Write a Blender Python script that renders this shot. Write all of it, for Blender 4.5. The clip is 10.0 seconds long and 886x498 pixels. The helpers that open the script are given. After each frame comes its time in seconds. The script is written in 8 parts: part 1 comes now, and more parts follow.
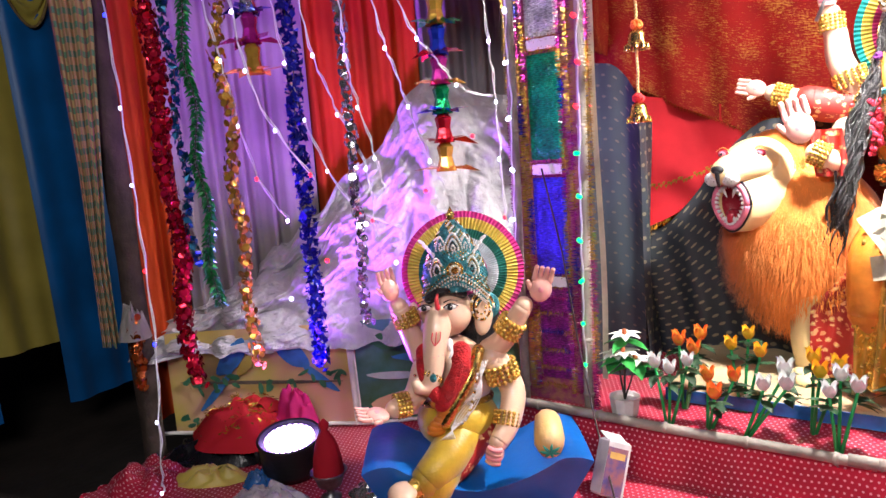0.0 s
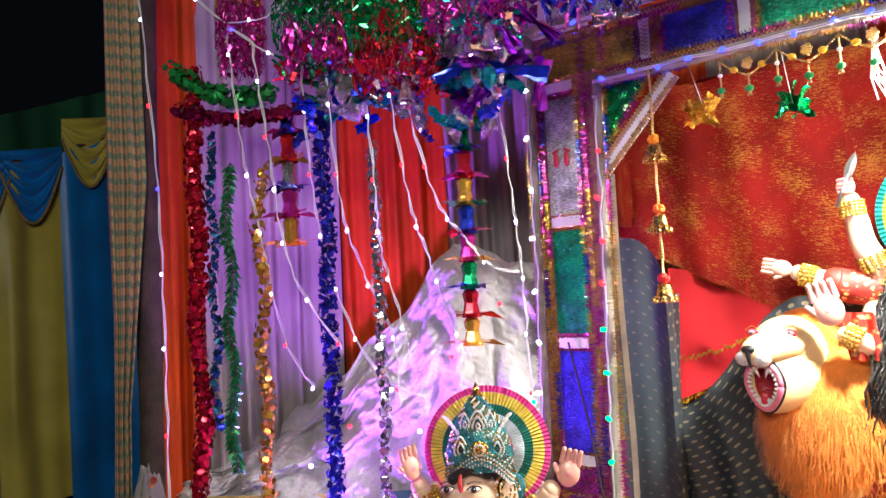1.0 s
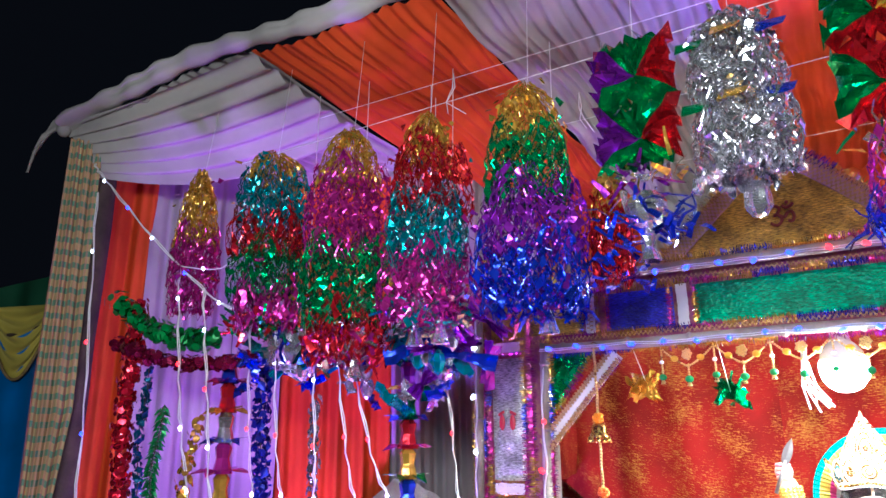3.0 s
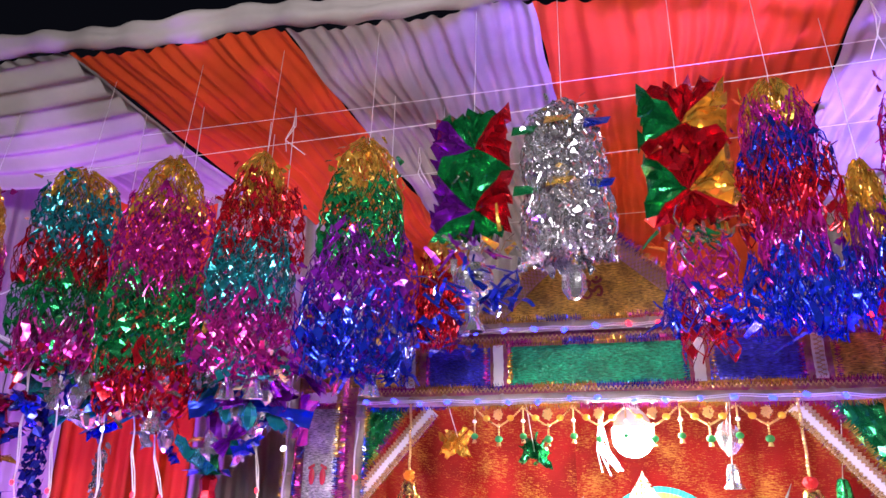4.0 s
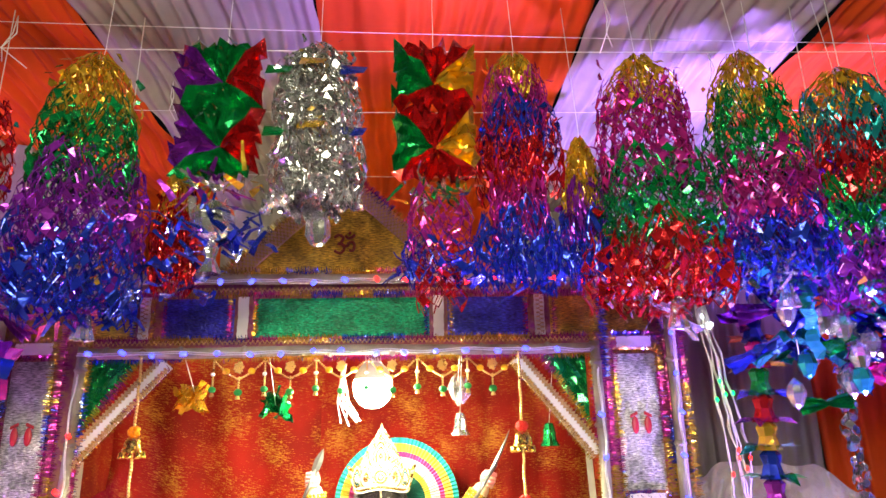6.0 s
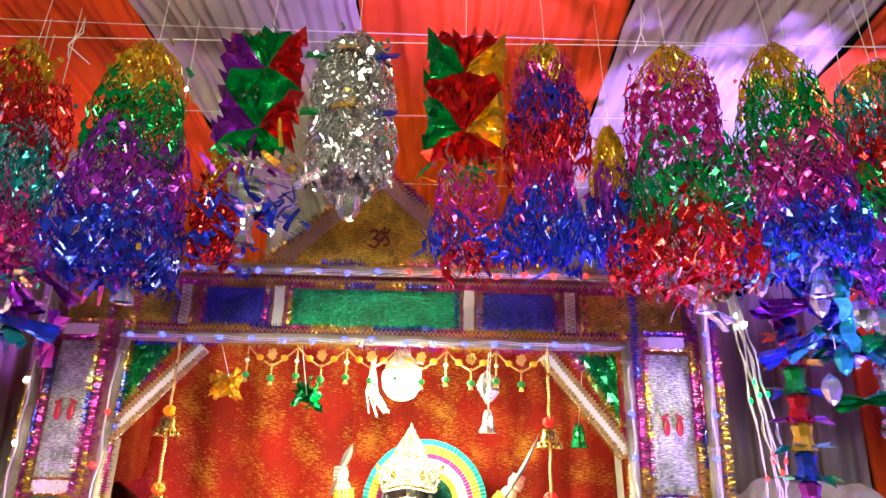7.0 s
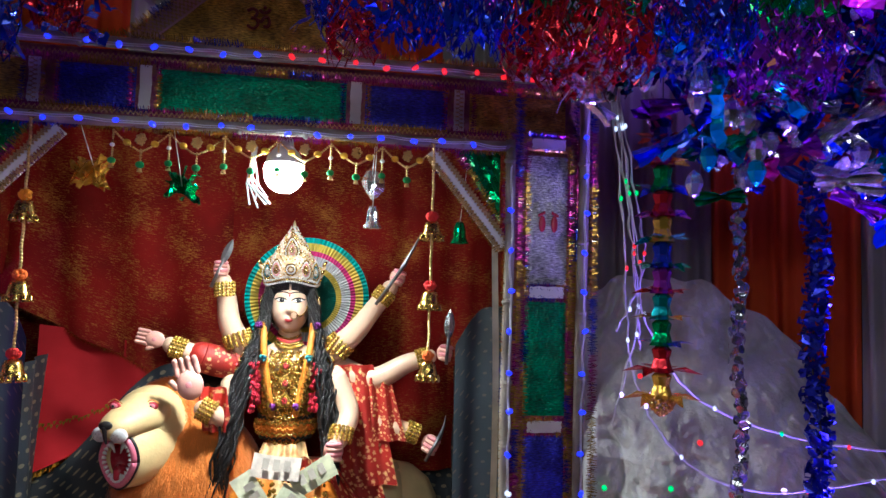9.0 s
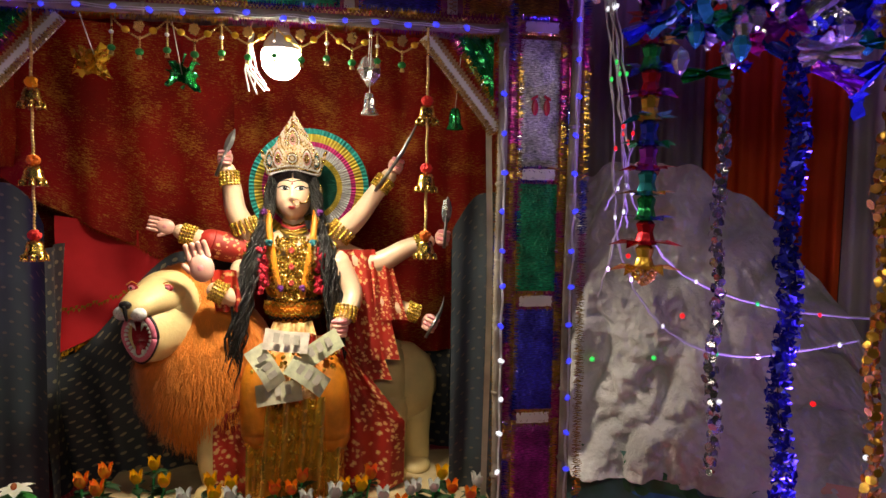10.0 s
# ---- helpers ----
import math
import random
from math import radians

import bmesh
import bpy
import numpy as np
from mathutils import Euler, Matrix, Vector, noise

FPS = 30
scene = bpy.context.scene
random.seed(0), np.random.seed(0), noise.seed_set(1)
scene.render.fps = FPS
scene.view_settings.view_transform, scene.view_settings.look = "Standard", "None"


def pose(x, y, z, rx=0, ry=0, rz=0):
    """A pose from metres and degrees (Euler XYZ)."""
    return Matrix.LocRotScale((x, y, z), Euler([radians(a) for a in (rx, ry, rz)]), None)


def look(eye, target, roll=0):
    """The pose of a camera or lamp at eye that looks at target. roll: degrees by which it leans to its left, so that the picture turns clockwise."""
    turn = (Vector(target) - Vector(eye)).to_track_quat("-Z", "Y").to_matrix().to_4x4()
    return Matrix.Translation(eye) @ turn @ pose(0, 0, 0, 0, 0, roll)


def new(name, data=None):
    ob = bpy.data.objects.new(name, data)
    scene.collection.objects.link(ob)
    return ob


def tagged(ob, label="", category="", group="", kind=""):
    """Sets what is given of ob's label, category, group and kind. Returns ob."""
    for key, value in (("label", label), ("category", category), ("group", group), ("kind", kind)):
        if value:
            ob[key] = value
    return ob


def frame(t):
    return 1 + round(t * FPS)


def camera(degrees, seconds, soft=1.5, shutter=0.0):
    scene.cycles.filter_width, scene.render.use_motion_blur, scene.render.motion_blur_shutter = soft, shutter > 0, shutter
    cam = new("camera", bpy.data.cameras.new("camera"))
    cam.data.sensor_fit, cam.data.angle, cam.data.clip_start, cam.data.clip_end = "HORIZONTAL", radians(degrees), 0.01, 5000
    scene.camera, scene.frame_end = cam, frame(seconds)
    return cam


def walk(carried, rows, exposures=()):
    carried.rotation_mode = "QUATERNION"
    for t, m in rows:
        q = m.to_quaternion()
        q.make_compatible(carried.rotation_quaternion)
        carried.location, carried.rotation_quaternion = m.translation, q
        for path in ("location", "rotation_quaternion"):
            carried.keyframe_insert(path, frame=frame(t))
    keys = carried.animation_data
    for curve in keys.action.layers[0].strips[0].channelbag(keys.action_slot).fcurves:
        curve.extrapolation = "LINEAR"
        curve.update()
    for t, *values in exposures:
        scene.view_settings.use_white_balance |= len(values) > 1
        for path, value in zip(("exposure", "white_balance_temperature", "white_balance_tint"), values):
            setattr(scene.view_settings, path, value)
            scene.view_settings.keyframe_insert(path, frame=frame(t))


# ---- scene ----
cam = camera(67.2, 10.0)
PATH = [
    (0, (0.413, -0.094, 1.359), (-0.734, 1.518, 1.066), -4.4),
    (0.5, (0.417, -0.099, 1.408), (-0.79, 1.494, 1.314), -4.3),
    (1, (0.425, -0.098, 1.452), (-0.775, 1.496, 1.582), -3.0),
    (1.5, (0.432, -0.108, 1.493), (-0.737, 1.487, 1.792), -1.8),
    (2, (0.45, -0.116, 1.54), (-0.666, 1.462, 2.052), -0.5),
    (2.2, (0.455, -0.112, 1.562), (-0.662, 1.453, 2.113), -0.4),
    (3.3, (0.462, -0.137, 1.871), (-0.468, 1.546, 2.422), 0.1),
    (3.5, (0.464, -0.136, 1.881), (-0.38, 1.583, 2.457), 0.6),
    (4, (0.455, -0.131, 1.875), (-0.094, 1.688, 2.499), 0.6),
    (4.5, (0.448, -0.123, 1.895), (0.244, 1.777, 2.488), -1.0),
    (5, (0.455, -0.104, 1.897), (0.485, 1.825, 2.424), -1.7),
    (5.2, (0.455, -0.104, 1.897), (0.571, 1.828, 2.404), -2.2),
    (6.3, (0.534, -0.093, 1.805), (0.605, 1.822, 2.379), -0.1),
    (6.5, (0.542, -0.091, 1.788), (0.527, 1.808, 2.415), 0.5),
    (7, (0.554, -0.088, 1.712), (0.52, 1.807, 2.35), 1.6),
    (7.5, (0.531, -0.055, 1.675), (0.623, 1.892, 2.127), 1.5),
    (8, (0.539, -0.048, 1.663), (0.671, 1.909, 2.052), 1.7),
    (8.5, (0.553, -0.042, 1.652), (0.821, 1.919, 1.944), 1.7),
    (9, (0.561, -0.039, 1.628), (0.879, 1.93, 1.774), 1.7),
    (9.5, (0.57, -0.063, 1.597), (0.889, 1.912, 1.621), 1.5),
    (10, (0.57, -0.123, 1.551), (0.885, 1.848, 1.426), 1.0),
]
EXPOSURES = (
    (0, -0.25, 6000, 14), (1.0, -0.05, 6300, 4), (1.5, 0.15, 6500, -20), (2.0, 0.3, 6700, -26), (2.2, 0.3, 6000, -2), (3.5, 0.4, 5300, 6), (4.0, 0.4, 6000, 24), (4.5, 0.45, 7200, 10),
    (5.0, 0.2, 8800, -14), (6.5, 0.3, 8000, -10), (7.0, 0.4, 8200, -14), (7.4, 0.25, 5600, -10), (8.0, -0.5, 5600, 14), (8.5, -1.55, 5500, 16), (9.0, -2.0, 5500, 2), (9.5, -2.4, 7600, 4), (10, -2.2, 7800, 6))
walk(cam, [(t, look(eye, target, roll)) for t, eye, target, roll in PATH], EXPOSURES)

# ---------------------------------------------------------------- light
world = bpy.data.worlds.new("night")
scene.world = world
world.use_nodes = True
world.node_tree.nodes["Background"].inputs[0].default_value = (0.0020, 0.0022, 0.0032, 1)
world.node_tree.nodes["Background"].inputs[1].default_value = 1.0


def spot(name, eye, target, power, color, angle, blend=0.6, size=0.05):
    lamp = bpy.data.lights.new(name, "SPOT")
    lamp.energy, lamp.color, lamp.spot_size, lamp.spot_blend, lamp.shadow_soft_size = power, color, radians(angle), blend, size
    ob = new(name, lamp)
    ob.matrix_world = look(eye, target)
    return ob


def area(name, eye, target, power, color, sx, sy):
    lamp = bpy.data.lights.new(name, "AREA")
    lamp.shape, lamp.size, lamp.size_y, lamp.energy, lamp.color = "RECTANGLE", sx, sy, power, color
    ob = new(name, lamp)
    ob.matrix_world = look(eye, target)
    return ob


# the stage lamps on the two wings, and an unseen light added before the shrine
spot("stage_lamp_left", (-1.20, 1.25, 0.56), (-0.98, 1.48, 1.85), 300, (0.48, 0.10, 1.0), 112, 1.0, 0.07)
spot("stage_lamp_right", (1.78, 1.28, 0.56), (1.58, 1.33, 2.1), 2300, (0.30, 0.14, 1.0), 66, 1.0, 0.07)
# added behind the camera to brighten the fronts; no such lamp is in view
area("unseen_front_light", (0.50, -0.75, 2.28), (0.42, 1.80, 1.55), 54, (1.0, 0.91, 0.82), 1.6, 0.25)
# most of the bulb's light falls downwards from its round end
spot("bulb_downlight", (0.41, 1.858, 1.893), (0.33, 1.42, 0.85), 220, (1.0, 0.93, 0.82), 168, 0.7, 0.05)

# ---------------------------------------------------------------- materials
MATS = {}


def material(name, color, rough=0.6, metal=0.0, vary=0.12, scale=14.0, bump=0.15, bscale=60.0, sheen=0.0, second=None, emit=0.0, trans=0.0, coat=0.0, perpiece=0.0):
    """Principled surface with colour change at two scales, relief, and change from piece to piece."""
    if name in MATS:
        return MATS[name]
    m = bpy.data.materials.new(name)
    m.use_nodes = True
    n, l = m.node_tree.nodes, m.node_tree.links
    p = n["Principled BSDF"]
    tc = n.new("ShaderNodeTexCoord")
    big = n.new("ShaderNodeTexNoise")
    big.inputs["Scale"].default_value, big.inputs["Detail"].default_value = scale, 6
    l.new(tc.outputs["Object"], big.inputs["Vector"])
    ramp = n.new("ShaderNodeMix")
    ramp.data_type = "RGBA"
    dark = second or tuple(c * (1 - 2.2 * vary) for c in color)
    ramp.inputs[6].default_value, ramp.inputs[7].default_value = (*dark, 1), (*color, 1)
    mr = n.new("ShaderNodeMapRange")
    mr.inputs[1].default_value, mr.inputs[2].default_value = 0.35, 0.62
    l.new(big.outputs["Fac"], mr.inputs[0])
    l.new(mr.outputs[0], ramp.inputs[0])
    out = ramp.outputs[2]
    if perpiece:
        geo = n.new("ShaderNodeNewGeometry")
        hs = n.new("ShaderNodeHueSaturation")
        sub = n.new("ShaderNodeMapRange")
        sub.inputs[3].default_value, sub.inputs[4].default_value = 1 - perpiece, 1 + perpiece
        l.new(geo.outputs["Random Per Island"], sub.inputs[0])
        l.new(sub.outputs[0], hs.inputs["Value"])
        l.new(out, hs.inputs["Color"])
        out = hs.outputs[0]
    l.new(out, p.inputs["Base Color"])
    fine = n.new("ShaderNodeTexNoise")
    fine.inputs["Scale"].default_value, fine.inputs["Detail"].default_value = bscale, 4
    l.new(tc.outputs["Object"], fine.inputs["Vector"])
    if bump:
        b = n.new("ShaderNodeBump")
        b.inputs["Strength"].default_value, b.inputs["Distance"].default_value = bump, 0.01
        l.new(fine.outputs["Fac"], b.inputs["Height"])
        l.new(b.outputs[0], p.inputs["Normal"])
    rr = n.new("ShaderNodeMapRange")
    rr.inputs[3].default_value, rr.inputs[4].default_value = max(0.03, rough - 0.1), min(1, rough + 0.1)
    l.new(fine.outputs["Fac"], rr.inputs[0])
    l.new(rr.outputs[0], p.inputs["Roughness"])
    p.inputs["Metallic"].default_value = metal
    p.inputs["Sheen Weight"].default_value = sheen
    p.inputs["Coat Weight"].default_value = coat
    p.inputs["Transmission Weight"].default_value = trans
    if emit:
        p.inputs["Emission Color"].default_value, p.inputs["Emission Strength"].default_value = (*color, 1), emit
    MATS[name] = m
    return m


def foil(name, color, rough=0.2, perpiece=0.35):
    return material("foil_" + name, color, rough - 0.03, 0.90 if min(color) > 0.6 else 0.70, 0.15, 30, 0.3, 45, perpiece=perpiece, coat=0.3)


def cloth(name, color, vary=0.16, rough=0.8, sheen=0.0, second=None, bump=0.12):
    m = material("cloth_" + name, color, rough, 0, vary, 3.0, bump, 420, sheen, second)
    m.node_tree.nodes["Principled BSDF"].inputs["Specular IOR Level"].default_value = 0.15
    return m


def patterned(name, base, spot_color, pitch, radius, rough=0.5, metal=0.0, stagger=True, planes=("X", "Z"), stretch=1.0):
    """Cloth with a printed or woven row of dots; the spots may be metal thread."""
    m = material(name, base, rough, 0, 0.15, 5, 0.1, 300)
    n, l = m.node_tree.nodes, m.node_tree.links
    p = n["Principled BSDF"]
    tc = n.new("ShaderNodeUVMap")
    sep = n.new("ShaderNodeSeparateXYZ")
    l.new(tc.outputs[0], sep.inputs[0])

    def op(kind, a, b=None, c=None):
        q = n.new("ShaderNodeMath")
        q.operation = kind
        for i, v in enumerate((a, b, c)):
            if v is None:
                continue
            if isinstance(v, (int, float)):
                q.inputs[i].default_value = v
            else:
                l.new(v, q.inputs[i])
        return q.outputs[0]
    row = op("DIVIDE", sep.outputs[1], pitch)
    odd = op("MULTIPLY", op("MODULO", op("FLOOR", row), 2.0), 0.5 if stagger else 0.0)
    col = op("ADD", op("DIVIDE", sep.outputs[0], pitch), op("ABSOLUTE", odd))
    fx = op("MULTIPLY", op("SUBTRACT", op("FRACT", col), 0.5), stretch)
    fy = op("SUBTRACT", op("FRACT", row), 0.5)
    dist = op("SQRT", op("ADD", op("MULTIPLY", fx, fx), op("MULTIPLY", fy, fy)))
    mask = op("LESS_THAN", dist, radius)
    mix = n.new("ShaderNodeMix")
    mix.data_type = "RGBA"
    old = p.inputs["Base Color"].links[0].from_socket
    l.new(mask, mix.inputs[0])
    l.new(old, mix.inputs[6])
    mix.inputs[7].default_value = (*spot_color, 1)
    l.new(mix.outputs[2], p.inputs["Base Color"])
    if metal:
        l.new(op("MULTIPLY", mask, metal), p.inputs["Metallic"])
    return m


def floral(name, base, petal, heart, scale=40.0):
    """Printed cloth strewn with small flowers: petals round a heart, in changing sizes."""
    m = material(name, base, 0.6, 0, 0.2, 8, 0.15, 300)
    n, l = m.node_tree.nodes, m.node_tree.links
    p = n["Principled BSDF"]
    uv = n.new("ShaderNodeUVMap")
    wob = n.new("ShaderNodeTexNoise"); wob.inputs["Scale"].default_value = scale * 3.2
    l.new(uv.outputs[0], wob.inputs["Vector"])
    vor = n.new("ShaderNodeTexVoronoi"); vor.inputs["Scale"].default_value = scale; vor.inputs["Randomness"].default_value = 0.8
    l.new(uv.outputs[0], vor.inputs["Vector"])
    d = n.new("ShaderNodeMath"); d.operation = "MULTIPLY_ADD"; d.inputs[1].default_value = 0.55
    l.new(wob.outputs["Fac"], d.inputs[0]); l.new(vor.outputs["Distance"], d.inputs[2])
    old = p.inputs["Base Color"].links[0].from_socket
    for edge, colr in ((0.68, petal), (0.48, heart)):
        t = n.new("ShaderNodeMapRange"); t.inputs[1].default_value, t.inputs[2].default_value, t.inputs[3].default_value, t.inputs[4].default_value = edge - 0.03, edge, 1.0, 0.0
        l.new(d.outputs[0], t.inputs[0])
        x = n.new("ShaderNodeMix"); x.data_type = "RGBA"
        l.new(t.outputs[0], x.inputs[0]); l.new(old, x.inputs[6]); x.inputs[7].default_value = (*colr, 1)
        old = x.outputs[2]
    l.new(old, p.inputs["Base Color"])
    return m


def checked(name, a, b, c, pitch):
    """Handloom check of three colours."""
    m = material(name, a, 0.85, 0, 0.1, 8, 0.15, 500)
    n, l = m.node_tree.nodes, m.node_tree.links
    p = n["Principled BSDF"]
    uv = n.new("ShaderNodeUVMap")
    sep = n.new("ShaderNodeSeparateXYZ")
    l.new(uv.outputs[0], sep.inputs[0])
    old = p.inputs["Base Color"].links[0].from_socket
    for axis, colr, off in ((1, b, 0.0), (0, c, 0.3)):
        d = n.new("ShaderNodeMath"); d.operation = "DIVIDE"; d.inputs[1].default_value = pitch if axis else pitch * 0.55
        l.new(sep.outputs[axis], d.inputs[0])
        f = n.new("ShaderNodeMath"); f.operation = "FRACT"; l.new(d.outputs[0], f.inputs[0])
        t = n.new("ShaderNodeMath"); t.operation = "LESS_THAN"; t.inputs[1].default_value = 0.45; l.new(f.outputs[0], t.inputs[0])
        h = n.new("ShaderNodeMath"); h.operation = "MULTIPLY"; h.inputs[1].default_value = 0.8 if axis else 0.45; l.new(t.outputs[0], h.inputs[0])
        x = n.new("ShaderNodeMix"); x.data_type = "RGBA"
        l.new(h.outputs[0], x.inputs[0]); l.new(old, x.inputs[6]); x.inputs[7].default_value = (*colr, 1)
        old = x.outputs[2]
    l.new(old, p.inputs["Base Color"])
    return m


def brocade(name, base, thread, scale=38.0):
    """Saree cloth with broken cross bands of metal thread, woven by UV in metres."""
    m = material(name, base, 0.8, 0, 0.2, 4, 0.2, 350, 0.0)
    m.node_tree.nodes["Principled BSDF"].inputs["Specular IOR Level"].default_value = 0.12
    n, l = m.node_tree.nodes, m.node_tree.links
    p = n["Principled BSDF"]
    uv = n.new("ShaderNodeUVMap")
    mp = n.new("ShaderNodeMapping")
    mp.inputs["Scale"].default_value = (42.0, 420.0, 1)
    l.new(uv.outputs[0], mp.inputs[0])
    a = n.new("ShaderNodeTexNoise"); a.inputs["Scale"].default_value = 1.0; a.inputs["Detail"].default_value = 5
    l.new(mp.outputs[0], a.inputs["Vector"])
    b = n.new("ShaderNodeTexNoise"); b.inputs["Scale"].default_value = 7.5; b.inputs["Detail"].default_value = 3
    l.new(uv.outputs[0], b.inputs["Vector"])
    c = n.new("ShaderNodeTexNoise"); c.inputs["Scale"].default_value = 160; c.inputs["Detail"].default_value = 2
    l.new(uv.outputs[0], c.inputs["Vector"])
    s = n.new("ShaderNodeMath"); s.operation = "MULTIPLY_ADD"; s.inputs[1].default_value = 0.75
    l.new(b.outputs["Fac"], s.inputs[0]); l.new(a.outputs["Fac"], s.inputs[2])
    s2 = n.new("ShaderNodeMath"); s2.operation = "MULTIPLY_ADD"; s2.inputs[1].default_value = 0.5
    l.new(c.outputs["Fac"], s2.inputs[0]); l.new(s.outputs[0], s2.inputs[2])
    r = n.new("ShaderNodeMapRange"); r.inputs[1].default_value, r.inputs[2].default_value = 1.17, 1.42
    l.new(s2.outputs[0], r.inputs[0])
    x = n.new("ShaderNodeMix"); x.data_type = "RGBA"
    l.new(r.outputs[0], x.inputs[0]); l.new(p.inputs["Base Color"].links[0].from_socket, x.inputs[6]); x.inputs[7].default_value = (*thread, 1)
    l.new(x.outputs[2], p.inputs["Base Color"])
    h = n.new("ShaderNodeMath"); h.operation = "MULTIPLY"; h.inputs[1].default_value = 0.75
    l.new(r.outputs[0], h.inputs[0]); l.new(h.outputs[0], p.inputs["Metallic"])
    return m


RED, GREEN, BLUE, GOLD, SILVER, PURPLE, MAGENTA, TEAL = (foil(k, c) for k, c in (
    ("red", (0.62, 0.015, 0.03)), ("green", (0.01, 0.34, 0.10)), ("blue", (0.02, 0.05, 0.62)), ("gold", (0.85, 0.50, 0.07)),
    ("silver", (0.82, 0.83, 0.86)), ("purple", (0.34, 0.03, 0.55)), ("magenta", (0.62, 0.03, 0.36)), ("teal", (0.02, 0.36, 0.42))))
BRASS = material("brass", (0.80, 0.55, 0.14), 0.25, 1.0, 0.15, 20, 0.08, 90)
BAMBOO = material("painted_bamboo", (0.38, 0.34, 0.29), 0.7, 0, 0.22, 9, 0.35, 70, second=(0.17, 0.14, 0.115))
WOOD = material("old_wood", (0.065, 0.042, 0.032), 0.85, 0, 0.25, 12, 0.5, 60)
PLY = material("board", (0.35, 0.26, 0.18), 0.8, 0, 0.15, 6, 0.2, 90)
WHITE = material("white_paper", (0.80, 0.78, 0.76), 0.8, 0, 0.06, 10, 0.1, 120)
COTTON = material("cotton_wool", (0.66, 0.65, 0.67), 1.0, 0, 0.16, 5, 1.0, 55, 0.4)
WIRE = material("white_wire", (0.72, 0.72, 0.74), 0.4, 0, 0.05, 20, 0, 20)
DARKWIRE = material("dark_wire", (0.05, 0.03, 0.03), 0.5, 0, 0.05, 20, 0, 20)
SKIN = material("painted_clay", (0.78, 0.53, 0.37), 0.32, 0, 0.06, 8, 0.05, 60, coat=0.25)
PINK = material("pink_paint", (0.85, 0.33, 0.36), 0.35, 0, 0.08, 8, 0.05, 60)
BLACK = material("black_paint", (0.012, 0.012, 0.014), 0.5, 0, 0.1, 8, 0.1, 60)
HAIR = material("black_hair", (0.012, 0.011, 0.012), 0.42, 0, 0.2, 30, 0.8, 160)
ORANGE_CLOTH = cloth("orange", (0.64, 0.080, 0.015))
WHITE_CLOTH = cloth("white", (0.40, 0.375, 0.36))
RED_CLOTH = cloth("red", (0.55, 0.02, 0.03))
GREY_CLOTH = cloth("grey", (0.33, 0.30, 0.32))
YELLOW_CLOTH = material("cloth_yellow_satin", (0.62, 0.52, 0.09), 0.42, 0, 0.15, 3, 0.1, 300, 0.2)
BLUE_CLOTH = material("cloth_blue_satin", (0.006, 0.20, 0.66), 0.35, 0, 0.18, 3, 0.1, 300, 0.2)
DOTS = patterned("polka_cloth", (0.50, 0.015, 0.05), (0.80, 0.55, 0.58), 0.016, 0.19, 0.32)
BLACKDOT = patterned("dark_brocade", (0.035, 0.045, 0.06), (0.26, 0.23, 0.15), 0.042, 0.16, 0.55, 0.25, stretch=0.65)
SAREE = brocade("red_gold_saree", (0.24, 0.009, 0.008), (0.52, 0.25, 0.05))
BLUEDOT = patterned("blue_grey_brocade", (0.030, 0.045, 0.060), (0.12, 0.10, 0.08), 0.036, 0.12, 0.6, 0.2, stretch=0.7)
CHECK = checked("checked_gamcha", (0.48, 0.34, 0.17), (0.03, 0.22, 0.16), (0.45, 0.18, 0.14), 0.045)
BULB = material("bulb_glow", (1.0, 0.93, 0.80), 0.4, 0, 0, 5, 0, 20, emit=480.0)
LED = {k: material("led_" + k, c, 0.3, 0, 0, 5, 0, 20, emit=e) for k, c, e in (
    ("white", (0.75, 0.80, 1.0), 6.0), ("red", (1.0, 0.012, 0.02), 6.0), ("blue", (0.025, 0.035, 1.0), 7.0), ("green", (0.008, 0.9, 0.14), 4.0), ("violet", (0.60, 0.36, 1.0), 30.0))}


# ---------------------------------------------------------------- building helpers
V = Vector


